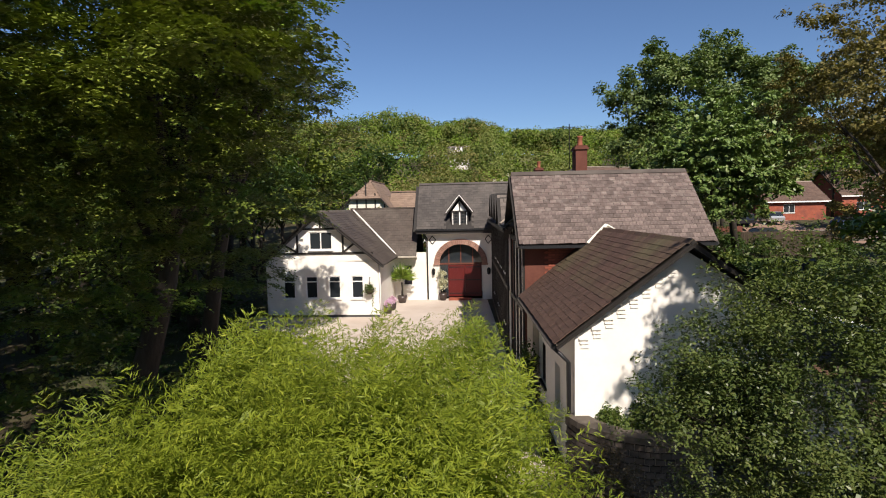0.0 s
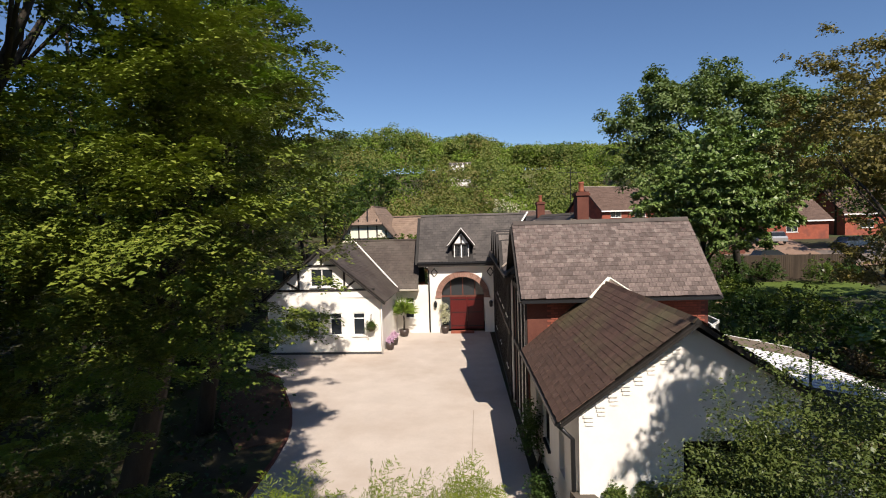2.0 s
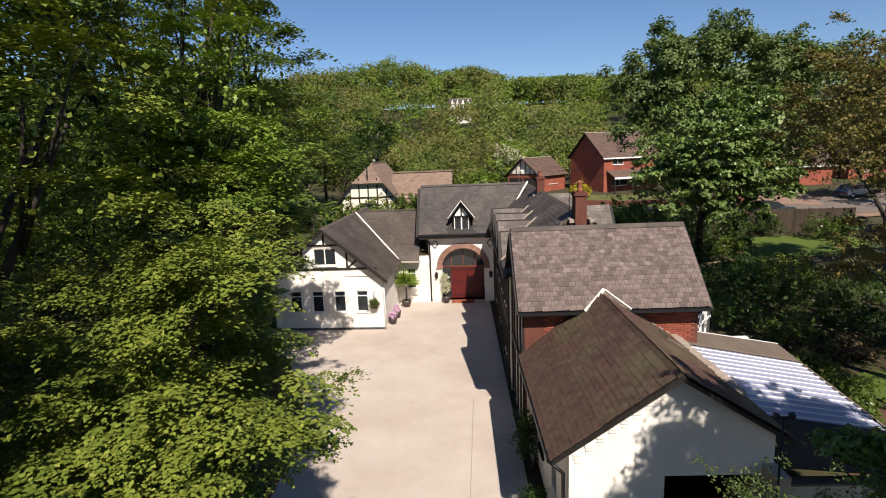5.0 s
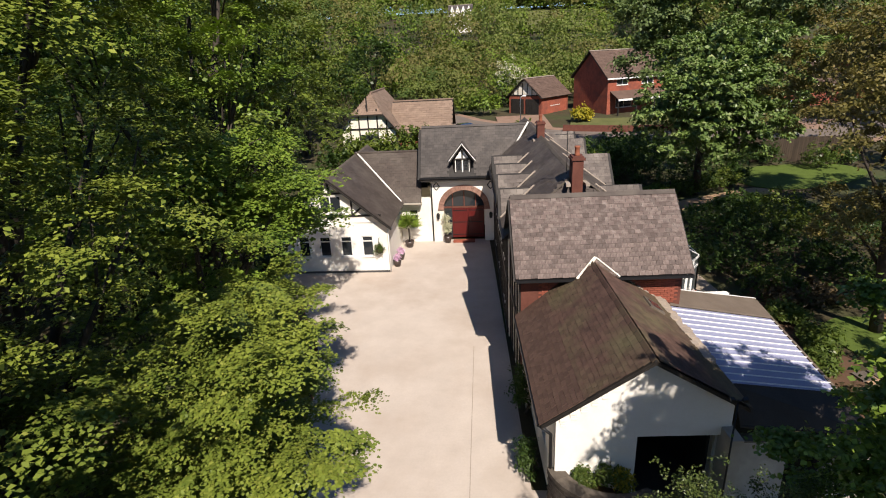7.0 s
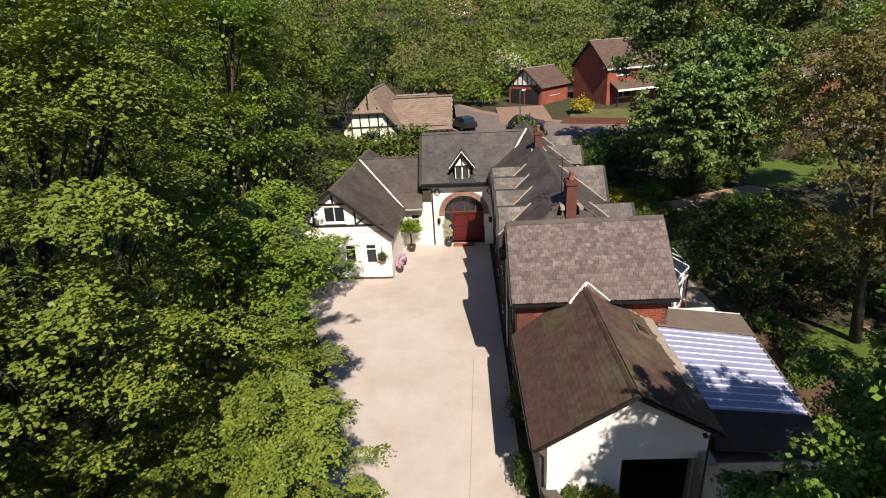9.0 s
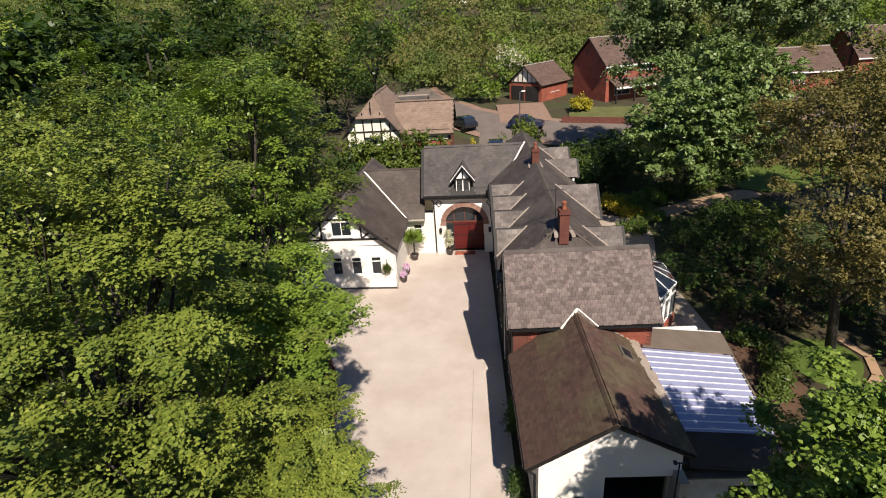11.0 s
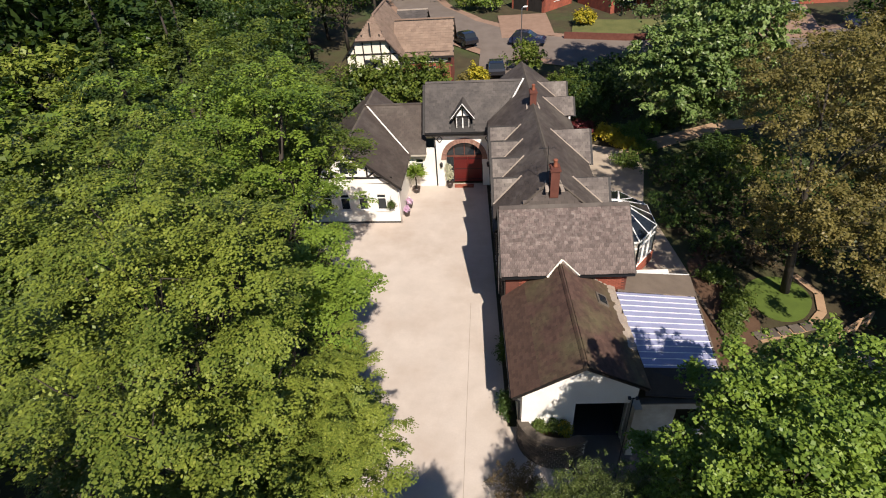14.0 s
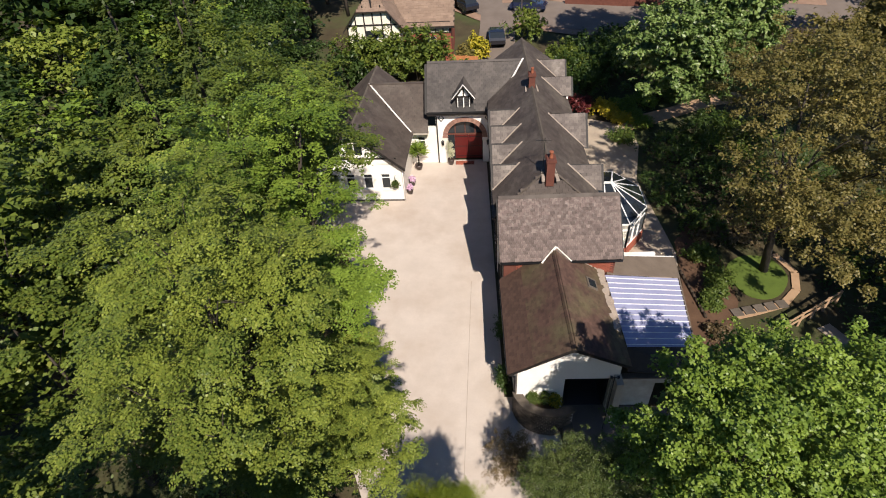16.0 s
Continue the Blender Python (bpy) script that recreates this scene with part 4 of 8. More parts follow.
    for x0, x1 in ((1.3, 2.33), (2.345, 3.38)):
        s = Shape()
        s.box(x0, x1, dy, dy + 0.05, 0.12, 2.13)
        d = part("door", s, M_DOOR, g, "red-painted boarded door leaf")
        for k in range(7):
            s = Shape()
            b = x0 + 0.02 + k * (x1 - x0 - 0.03) / 7
            s.box(b, b + (x1 - x0 - 0.03) / 7 - 0.012, dy - 0.02, dy, 0.14, 2.11)
            part("board", s, M_DOOR, d)
        for z in (0.3, 1.15, 1.95):
            s = Shape()
            s.box(x0 + 0.05, x1 - 0.05, dy - 0.035, dy - 0.02, z, z + 0.05)
            part("strap", s, M_METAL, d)
    s = Shape()
    s.box(cx - ri + 0.01, 1.29, dy, dy + 0.05, 0.1, 2.13)
    part("side_panel", s, M_GLASS, g, "dark glazed side panel")
    s = Shape()
    s.box(1.35, 2.75, fy - 0.38, fy - 0.06, 0.0, 0.14)
    part("step", s, M_BRICK, g, "red brick doorstep")
    for sx in (0.42, 3.82):
        s = Shape()
        s.turned((sx, fy - 0.14, 1.55), [(0.03, 0), (0.09, 0.05), (0.11, 0.3), (0.12, 0.33), (0.02, 0.44)], 8)
        lan = part("wall_lantern", s, M_METAL, g, "black wall lantern")
        s = Shape()
        s.beam((sx, fy - 0.14, 1.93), (sx, fy, 1.8), 0.03, 0.03)
        part("bracket", s, M_METAL, lan)
    # roof
    sl = roof_slab((xl, y0, ze), (4.3, y0, ze), (xr, ym, zr), (xl, ym, zr))
    r = part("roof", sl, M_TIMBER, g, "dark slate roof slope above the arch")
    run = math.hypot(ym - y0, zr - ze)
    keep = lambda u, v: u < 4.85 + (xr - 4.3) * v / run and not (1.75 < u < 3.45 and v < 1.35)
    part("slating", slates((xl, y0, ze), (1, 0, 0), (0, ym - y0, zr - ze), xr - xl, run, 0.28, 0.19, seed=31, keep=keep), M_SLATE_J, r, kind="stuff")
    sl = roof_slab((xr, 2 * ym - y0, ze), (xl, 2 * ym - y0, ze), (xl, ym, zr), (xr, ym, zr))
    r = part("roof", sl, M_TIMBER, g, "dark slate back slope")
    part("slating", slates((xr, 2 * ym - y0, ze), (-1, 0, 0), (0, y0 - ym, zr - ze), xr - xl, run, 0.28, 0.19, seed=32), M_SLATE_J, r, kind="stuff")
    s = Shape()
    for i in range(18):
        a = xl + i * (xr - xl) / 18
        s.prism([(a + 0.005, ym - 0.12, zr - 0.04), (a + 0.005, ym, zr + 0.08), (a + 0.005, ym + 0.12, zr - 0.04)], ((xr - xl) / 18, 0, 0))
    part("ridge", s, M_SLATE_J, g)
    s = Shape()
    s.beam((4.35, y0, ze + 0.1), (6.3, ym, zr + 0.1), 0.10, 0.05)
    part("valley_flashing", s, M_RENDER, g, "pale lead valley flashing")
    s = Shape()
    s.beam((xl - 0.02, y0, ze - 0.14), (xl - 0.02, ym, zr - 0.14), 0.06, 0.34, up=(1, 0, 0))
    part("bargeboard", s, M_TIMBER, g, "black bargeboard")
    s = Shape()
    s.box(xl, 4.3, y0 - 0.02, y0 + 0.02, ze - 0.28, ze - 0.02)
    part("fascia", s, M_TIMBER, g, "black eaves board")
    s = Shape()
    s.box(xl, 4.3, y0 + 0.02, fy, ze - 0.26, ze - 0.2)
    part("soffit", s, M_TIMBER, g)
    s = Shape()
    s.tube([(-0.3, y0 - 0.05, ze - 0.1), (0.05, fy - 0.06, ze - 0.55), (0.05, fy - 0.06, 0.05)], [0.045] * 3)
    part("downpipe", s, M_METAL, g, smooth=True)
    s = Shape()
    s.beam((xl - 0.05, y0 - 0.06, ze - 0.05), (4.2, y0 - 0.06, ze - 0.05), 0.1, 0.1)
    part("gutter", s, M_METAL, g)
    # dormer
    global TURN
    dx, df = 2.1, 33.6
    TURN = Matrix.Translation((dx, 0, 0)) @ Matrix.Diagonal((0.8, 1, 1, 1)) @ Matrix.Translation((-dx, 0, 0))
    s = Shape()
    s.box(dx - 0.58, dx + 0.58, df, df + 0.12, 4.28, 4.34)
    s.box(dx - 0.58, dx - 0.5, df, df + 0.12, 4.34, 5.45)
    s.box(dx + 0.5, dx + 0.58, df, df + 0.12, 4.34, 5.45)
    s.prism([(dx - 0.58, df, 5.45), (dx + 0.58, df, 5.45), (dx, df, 6.08)], (0, 0.12, 0))
    s.box(dx - 0.72, dx + 0.72, df - 0.12, df, 4.1, 4.28)
    dorm = part("dormer", s, M_WHITE, g, "white dormer with a steep slate roof")
    s = Shape()
    for sx in (-1, 1):
        s.prism([(dx + sx * 0.58, df + 0.1, 4.2), (dx + sx * 0.58, df + 1.3, 5.5), (dx + sx * 0.58, df + 0.1, 5.5)], (-sx * 0.08, 0, 0))
    part("cheek", s, M_LEAD, dorm)
    s = Shape()
    s.box(dx - 0.5, dx + 0.5, df + 0.06, df + 0.1, 4.34, 5.45)
    part("pane", s, M_GLASS, dorm)
    s = Shape()
    s.box(dx - 0.05, dx + 0.05, df - 0.01, df + 0.06, 4.34, 5.45)
    part("mullion", s, M_WHITE, dorm)
    s = Shape()
    for sx in (-1, 1):
        for j in range(1, 4):
            s.box(dx + sx * (0.05 + j * 0.112) - 0.01, dx + sx * (0.05 + j * 0.112) + 0.01, df + 0.04, df + 0.06, 4.34, 5.45)
    for j in range(1, 6):
        s.box(dx - 0.5, dx + 0.5, df + 0.042, df + 0.062, 4.34 + j * 0.185 - 0.01, 4.34 + j * 0.185 + 0.01)
    part("leading", s, M_LEAD, dorm, "dark lattice glazing bars")
    s = Shape()
    s.box(dx - 0.7, dx + 0.7, df - 0.04, df, 5.4, 5.5)
    s.box(dx - 0.05, dx + 0.05, df - 0.03, df, 5.5, 6.0)
    s.box(dx - 0.66, dx - 0.56, df - 0.03, df + 0.05, 4.3, 5.4)
    s.box(dx + 0.56, dx + 0.66, df - 0.03, df + 0.05, 4.3, 5.4)
    part("timber_frame", s, M_TIMBER, dorm)
    s = Shape()
    st = Shape()
    zr2, zl2, hw = 6.42, 5.42, 0.98
    for sx in (-1, 1):
        bk = y0 + (zl2 - ze) * (ym - y0) / (zr - ze)
        bt = y0 + (zr2 - ze) * (ym - y0) / (zr - ze)
        a, b, c, d = Vector((dx + sx * hw, df - 0.28, zl2)), Vector((dx + sx * hw, bk, zl2)), Vector((dx, bt, zr2)), Vector((dx, df - 0.28, zr2))
        nr = (b - a).cross(d - a).normalized()
        nr = nr if nr.z > 0 else -nr
        s.prism([a, b, c, d], -nr * 0.09)
    part("dormer_roof", s, M_SLATE_J, dorm)
    s = Shape()
    for sx in (-1, 1):
        s.beam((dx + sx * 1.02, df - 0.3, zl2 - 0.02), (dx, df - 0.3, zr2 + 0.02), 0.04, 0.12, up=(0, 1, 0))
    part("bargeboard", s, M_WHITE, dorm, "white bargeboards")
    for sx in (-1, 1):
        s = Shape()
        s.box(*sorted((dx + sx * 0.62, dx + sx * 0.9)), df - 0.14, df, 4.42, 4.47)
        part("sill", s, M_WHITE, dorm)
    s = Shape()
    for sx in (-1, 1):
        s.beam((dx + sx * 0.95, df - 0.28, zl2 - 0.12), (dx, df - 0.28, zr2 - 0.1), 0.03, 0.16, up=(0, 1, 0))
    part("bargeboard", s, M_TIMBER, dorm)
    TURN = IDENT


gatehouse()


# ---- cottage wing and link ----
def cottage():
    g = thing("cottage_wing", (-5.1, 31, 0), "white cottage wing with a half-timbered gable and dark slate roof", "house wing")
    fy, xl, xr, xm, ze, zr = 28.7, -8.45, -1.72, -5.1, 2.78, 5.62
    y0, y1 = 28.3, 39.6
    k = (zr - ze) / (xr - xm)
    wins = [(-7.2, -6.55), (-5.98, -5.33), (-4.75, -4.1), (-3.52, -2.87)]
    holes = [(a + 8.1, b + 8.1, 1.0, 2.2) for a, b in wins]
    w = wall_shape((-8.1, fy), (-2.05, fy), 0, 3.0, 0.3, holes)
    zt = lambda x: zr - abs(x - xm) * k - 0.14
    w.prism([(-8.1, fy, 3.0), (-5.72, fy, 3.0), (-5.72, fy, zt(-5.72)), (-8.1, fy, zt(-8.1))], (0, 0.3, 0))
    w.prism([(-4.48, fy, 3.0), (-2.05, fy, 3.0), (-2.05, fy, zt(-2.05)), (-4.48, fy, zt(-4.48))], (0, 0.3, 0))
    w.prism([(-5.72, fy, 3.0), (-4.48, fy, 3.0), (-4.48, fy, 3.6), (-5.72, fy, 3.6)], (0, 0.3, 0))
    w.prism([(-5.72, fy, 4.55), (-4.48, fy, 4.55), (-4.48, fy, zt(-4.48)), (xm, fy, zt(xm)), (-5.72, fy, zt(-5.72))], (0, 0.3, 0))
    part("front_wall", w, M_RENDER, g, "white rendered gable wall")
    part("side_wall", wall_shape((-2.05, fy + 0.303), (-2.05, 39.3), 0, 3.0, 0.3), M_RENDER, g)
    part("side_wall", wall_shape((-8.1, 39.3), (-8.1, fy + 0.303), 0, 3.0, 0.3), M_RENDER, g)
    w = wall_shape((-2.35, 39.3), (-7.8, 39.3), 0, 3.0, 0.3)
    w.prism([(-8.1, 39.3, 3.0), (-2.05, 39.3, 3.0), (xm, 39.3, zt(xm))], (0, -0.3, 0))
    part("back_wall", w, M_RENDER, g)
    for a, b in wins:
        window(g, a, b, 1.0, 2.2, fy, "x", 0, 0.22, label="white-framed window with a top light")
    window(g, -5.72, -4.48, 3.6, 4.55, fy, "x", 1, label="white-framed double window in the gable")
    s = Shape()
    s.box(-8.1, -2.05, fy - 0.03, fy, 0, 0.12)
    part("plinth", s, M_LEAD, g)
    t = Shape()
    t.box(-7.9, -2.3, fy - 0.05, fy, 3.36, 3.47)
    for x in (-6.35, -3.9):
        t.box(x - 0.05, x + 0.05, fy - 0.05, fy, 3.47, zt(x) - 0.02)
    t.box(-6.2, -4.0, fy - 0.052, fy, 4.66, 4.76)
    t.box(xm - 0.05, xm + 0.05, fy - 0.05, fy, 4.76, zt(xm) - 0.05)
    t.beam((-6.4, fy - 0.02, 3.5), (-7.0, fy - 0.02, zt(-7.0) - 0.05), 0.1, 0.06, up=(0, 1, 0))
    t.beam((-3.85, fy - 0.02, 3.5), (-3.3, fy - 0.02, zt(-3.3) - 0.05), 0.1, 0.06, up=(0, 1, 0))
    part("timber_frame", t, M_TIMBER, g, "black half-timbering in the gable")
    s = Shape()
    for x0, x1 in ((xl, xm), (xr, xm)):
        s.beam((x0, y0 + 0.02, ze - 0.1), (x1, y0 + 0.02, zr - 0.1), 0.05, 0.2, up=(0, 1, 0))
    part("bargeboard", s, M_TIMBER, g)
    run = math.hypot(xr - xm, zr - ze)
    right = part("roof", roof_slab((xr, y1, ze), (xr, y0, ze), (xm, y0, zr), (xm, y1, zr)), M_TIMBER, g, "dark slate slope facing the courtyard")
    part("slating", slates((xr, y0, ze), (0, 1, 0), (xm - xr, 0, zr - ze), y1 - y0, run, 0.28, 0.19, seed=41), M_SLATE_B, right, kind="stuff")
    left = part("roof", roof_slab((xl, y0, ze), (xl, y1, ze), (xm, y1, zr), (xm, y0, zr)), M_TIMBER, g, "dark slate slope facing the trees")
    part("slating", slates((xl, y1, ze), (0, -1, 0), (xm - xl, 0, zr - ze), y1 - y0, run, 0.28, 0.19, seed=42), M_SLATE_B, left, kind="stuff")
    s = Shape()
    for i in range(24):
        a = y0 + i * (y1 - y0) / 24
        s.prism([(xm - 0.09, a + 0.01, zr - 0.03), (xm, a + 0.01, zr + 0.06), (xm + 0.09, a + 0.01, zr - 0.03)], (0, (y1 - y0) / 24, 0))
    part("ridge", s, M_COPING, g, "brown clay ridge tiles")
    s = Shape()
    s.tube([(-2.0, fy + 0.2, 2.75), (-1.98, fy - 0.06, 2.5), (-1.98, fy - 0.06, 0.05)], [0.04] * 3)
    part("downpipe", s, M_WHITE, g, smooth=True)
    # link between cottage and gatehouse
    h = thing("link_wing", (-1.5, 35, 0), "low white link wing with a dark slate roof beside the arch", "house wing")
    ly0, lym, lze, lzr = 33.35, 35.6, 2.8, 5.72
    part("front_wall", wall_shape((-2.05, 33.9), (-0.03, 33.9), 0, 2.95, 0.3, [(0.55, 1.15, 0.9, 2.2)]), M_RENDER, h, "white rendered wall")
    window(h, -1.5, -0.9, 0.9, 2.2, 33.9, "x", 0, 0.25)
    a, b = -5.1, -0.6
    f = part("roof", roof_slab((-2.2, ly0, lze), (b, ly0, lze), (b, lym, lzr), (a, lym, lzr)), M_TIMBER, h, "dark slate slope")
    lr = math.hypot(lym - ly0, lzr - lze)
    keep = lambda u, v: u > 2.9 * (1 - v / lr)
    part("slating", slates((a, ly0, lze), (1, 0, 0), (0, lym - ly0, lzr - lze), b - a, lr, 0.28, 0.19, seed=43, keep=keep), M_SLATE_B, f, kind="stuff")
    f = part("roof", roof_slab((b, 2 * lym - ly0, lze), (-2.2, 2 * lym - ly0, lze), (a, lym, lzr), (b, lym, lzr)), M_SLATE_B, h)
    s = Shape()
    s.box(a, b, lym - 0.1, lym + 0.1, lzr - 0.02, lzr + 0.07)
    part("ridge", s, M_SLATE_B, h)
    s = Shape()
    zb = ze + (xr - (-2.0)) * k
    s.beam((-1.85, ly0 - 0.05, ze + 0.14), (-5.0, lym, lzr + 0.06), 0.09, 0.05)
    part("valley_flashing", s, M_RENDER, h, "pale valley flashing")
    s = Shape()
    s.box(-2.0, b, ly0 - 0.1, ly0, lze - 0.1, lze)
    s.box(-2.0, b, ly0, 33.9, lze - 0.16, lze - 0.1)
    part("gutter", s, M_RENDER_DIM, h)


cottage()


# ---- plants ----
def leaf_mesh(name, pos, normal, size, mat, wide=0.6, seed=0, along=None):
    """Many small folded leaves at pos, facing normal."""
    rng = np.random.default_rng(seed)
    n = len(pos)
    normal = normal / np.linalg.norm(normal, axis=1, keepdims=True)
    r = along if along is not None else rng.normal(size=(n, 3))
    u = r - (r * normal).sum(1, keepdims=True) * normal
    u /= np.linalg.norm(u, axis=1, keepdims=True) + 1e-9
    w = np.cross(normal, u)
    L = (size * rng.uniform(0.65, 1.3, n))[:, None]
    lift = normal * L * 0.12
    v = np.empty((n, 4, 3), np.float32)
    v[:, 0] = pos - u * L * 0.5
    v[:, 1] = pos + w * L * wide * 0.5 + lift
    v[:, 2] = pos + u * L * 0.5 - lift * 0.5
    v[:, 3] = pos - w * L * wide * 0.5 + lift
    me = bpy.data.meshes.new(name)
    me.vertices.add(n * 4)
    me.vertices.foreach_set("co", v.ravel())
    me.loops.add(n * 4)
    me.loops.foreach_set("vertex_index", np.arange(n * 4, dtype=np.int32))
    me.polygons.add(n)
    me.polygons.foreach_set("loop_start", np.arange(0, n * 4, 4, dtype=np.int32))
    me.materials.append(mat)
    me.update(calc_edges=True)
    return me


def crown_points(lobes, tips, per_tip, spread, flat, seed, shell=0.6, level=1.0):
    """Leaves gathered in flat sprays on the shells of uneven lobes; returns places and facings."""
    rng = np.random.default_rng(seed)
    lb = np.array(lobes, float)
    area = (lb[:, 3] * lb[:, 4] + lb[:, 4] * lb[:, 5] + lb[:, 3] * lb[:, 5])
    boughs = tips if tips < 130 else tips // (2 if shell < 0.4 else 4 if level == 1.0 else 3)
    pick = rng.choice(len(lb), boughs, p=area / area.sum())
    d = rng.normal(size=(boughs, 3))
    d /= np.linalg.norm(d, axis=1, keepdims=True)
    d[:, 2] = np.where(d[:, 2] < -0.55, -d[:, 2] * 0.6, d[:, 2])
    wob = 1 + 0.24 * np.sin(d[:, 0] * 5 + pick) * np.cos(d[:, 1] * 6 + pick * 2) + rng.uniform(-0.2, 0.2, boughs)
    rad = (shell + (1 - shell) * rng.random(boughs) ** 0.4) * wob
    tip = lb[pick, :3] + d * rad[:, None] * lb[pick, 3:6]
    if boughs < tips:
        # each bough carries several sprays side by side, with open gaps between boughs
        b = np.concatenate([np.arange(boughs), rng.integers(0, boughs, tips - boughs)])
        o = d * np.array([1, 1, 0.25]) + rng.normal(0, 0.2, (boughs, 3)) * np.array([1, 1, 0.2])
        o /= np.linalg.norm(o, axis=1, keepdims=True) + 1e-9
        a = np.cross(o, [0, 0, 1.0])
        a /= np.linalg.norm(a, axis=1, keepdims=True) + 1e-9
        reach = spread * rng.uniform(0.7, 1.5, boughs)[b]
        tip = tip[b] + o[b] * (reach * rng.uniform(-1.0, 0.7, tips))[:, None] + a[b] * (reach * rng.normal(0, 0.55, tips))[:, None]
        tip[:, 2] += reach * rng.normal(0, 0.16, tips)
        d = d[b]
    size = spread * rng.uniform(0.55, 1.4, tips)
    k = rng.poisson(per_tip * (size / spread) ** 1.7)
    idx = np.repeat(np.arange(tips), k)
    n = len(idx)
    out = d * np.array([1, 1, 0.0]) + rng.normal(0, 0.25, (tips, 3)) * np.array([1, 1, 0.3])
    out /= np.linalg.norm(out, axis=1, keepdims=True) + 1e-9
    out[:, 2] += d[:, 2] * 0.35 - 0.12
    across = np.cross(out, [0, 0, 1.0])
    across /= np.linalg.norm(across, axis=1, keepdims=True) + 1e-9
    up = np.cross(across, out)
    a, r = rng.uniform(0, math.tau, n), rng.random(n) ** 0.62
    ragged = 0.75 + 0.25 * np.sin(a * 3 + idx) + 0.12 * np.sin(a * 7 + idx * 2)
    r *= ragged
    s = size[idx]
    lx, ly = np.cos(a) * r * s, np.sin(a) * r * s * 0.75
    lz = rng.normal(0, 0.5, n) * s * flat * (1.1 - 0.6 * r) - 0.4 * s * r * r
    pos = tip[idx] + out[idx] * lx[:, None] + across[idx] * ly[:, None] + up[idx] * lz[:, None]
    dome = out[idx] * (np.cos(a) * r)[:, None] + across[idx] * (np.sin(a) * r)[:, None]
    nrm = up[idx] * 0.9 + (d[idx] * 0.12 + dome * 0.55 + rng.normal(size=(n, 3)) * 0.44) * level
    return pos, nrm, tip


def limb_points(lobes, leaves, reach, seed, shell=0.6, boughs=13, twigs=8, per=7):
    """Leaves on the twigs of boughs that fan out into flat, drooping shelves, one for each limb, with gaps between; returns places, facings and leaf directions."""
    rng = np.random.default_rng(seed)
    lb = np.array(lobes, float)
    area = lb[:, 3] * lb[:, 4] + lb[:, 4] * lb[:, 5] + lb[:, 3] * lb[:, 5]
    m = max(10, int(leaves / (boughs * twigs * per * 0.88)))
    pick = rng.choice(len(lb), m, p=area / area.sum())
    unit = lambda v: v / (np.linalg.norm(v, axis=-1, keepdims=True) + 1e-9)
    d = unit(rng.normal(size=(m, 3)))
    d[:, 2] = np.where(d[:, 2] < -0.45, -d[:, 2] * 0.7, d[:, 2])
    rad = (shell + (1 - shell) * rng.random(m) ** 0.4) * (1 + rng.uniform(-0.2, 0.14, m))
    c = lb[pick, :3] + d * rad[:, None] * lb[pick, 3:6]
    out = unit(d * np.array([1, 1, 0.12]) + rng.normal(0, 0.3, (m, 3)) * np.array([1, 1, 0.25]))
    tip_up = rng.uniform(-0.1, 0.25, m) + 0.3 * d[:, 2]
    size = reach * rng.uniform(0.6, 1.5, m)
    # fan of boughs on each limb
    i = np.repeat(np.arange(m), boughs)
    n = len(i)
    fan = rng.uniform(-1.25, 1.25, n)
    across = unit(np.cross(out, [0, 0, 1.0]))[i]
    o = unit(out[i] * np.cos(fan)[:, None] + across * np.sin(fan)[:, None])
    R = size[i] * (0.75 + 0.35 * np.cos(fan)) * rng.uniform(0.75, 1.2, n)
    root = c[i] - out[i] * (size[i] * 0.55)[:, None] + across * (np.sin(fan) * size[i] * 0.25)[:, None]
    root[:, 2] += rng.normal(0, 0.11, n) * size[i]
    a = unit(np.cross(o, [0, 0, 1.0]))
    s = (np.arange(twigs)[None] + rng.uniform(0.1, 0.9, (n, twigs))) / twigs
    axis = root[:, None] + o[:, None] * (R[:, None] * s)[..., None]
    axis[..., 2] += R[:, None] * (tip_up[i][:, None] * s - 0.34 * s * s - 0.1 * fan[:, None] ** 2 * s)
    side = np.where(np.arange(twigs) % 2 == 0, 1.0, -1.0)[None, :, None]
    tw = unit(a[:, None] * side * 0.85 + o[:, None] * 0.65 + rng.normal(0, 0.16, (n, twigs, 3)))
    ln = R[:, None] * 0.36 * (1.05 - 0.7 * s) * rng.uniform(0.6, 1.3, (n, twigs))
    q = (np.arange(per)[None, None] + rng.uniform(0.2, 1.2, (n, twigs, per))) / per
    pos = axis[:, :, None] + tw[:, :, None] * (ln[..., None] * q)[..., None] + rng.normal(0, 0.028 * reach, (n, twigs, per, 3))
    pos[..., 2] -= 0.22 * ln[..., None] * q * q
    lean = o * 0.25 + d[i] * 0.1
    nrm = np.array([0, 0, 1.0]) + lean[:, None, None] * s[:, :, None, None] + rng.normal(0, 0.26, pos.shape)
    zig = np.where(np.arange(per) % 2 == 0, 0.7, -0.7)[None, None, :, None]
    along = tw[:, :, None] * 0.8 + o[:, None, None] * zig * side[..., None] + rng.normal(0, 0.2, pos.shape)
    keep = rng.random(pos.shape[:3]) < 0.88
    return pos[keep], nrm[keep], along[keep]


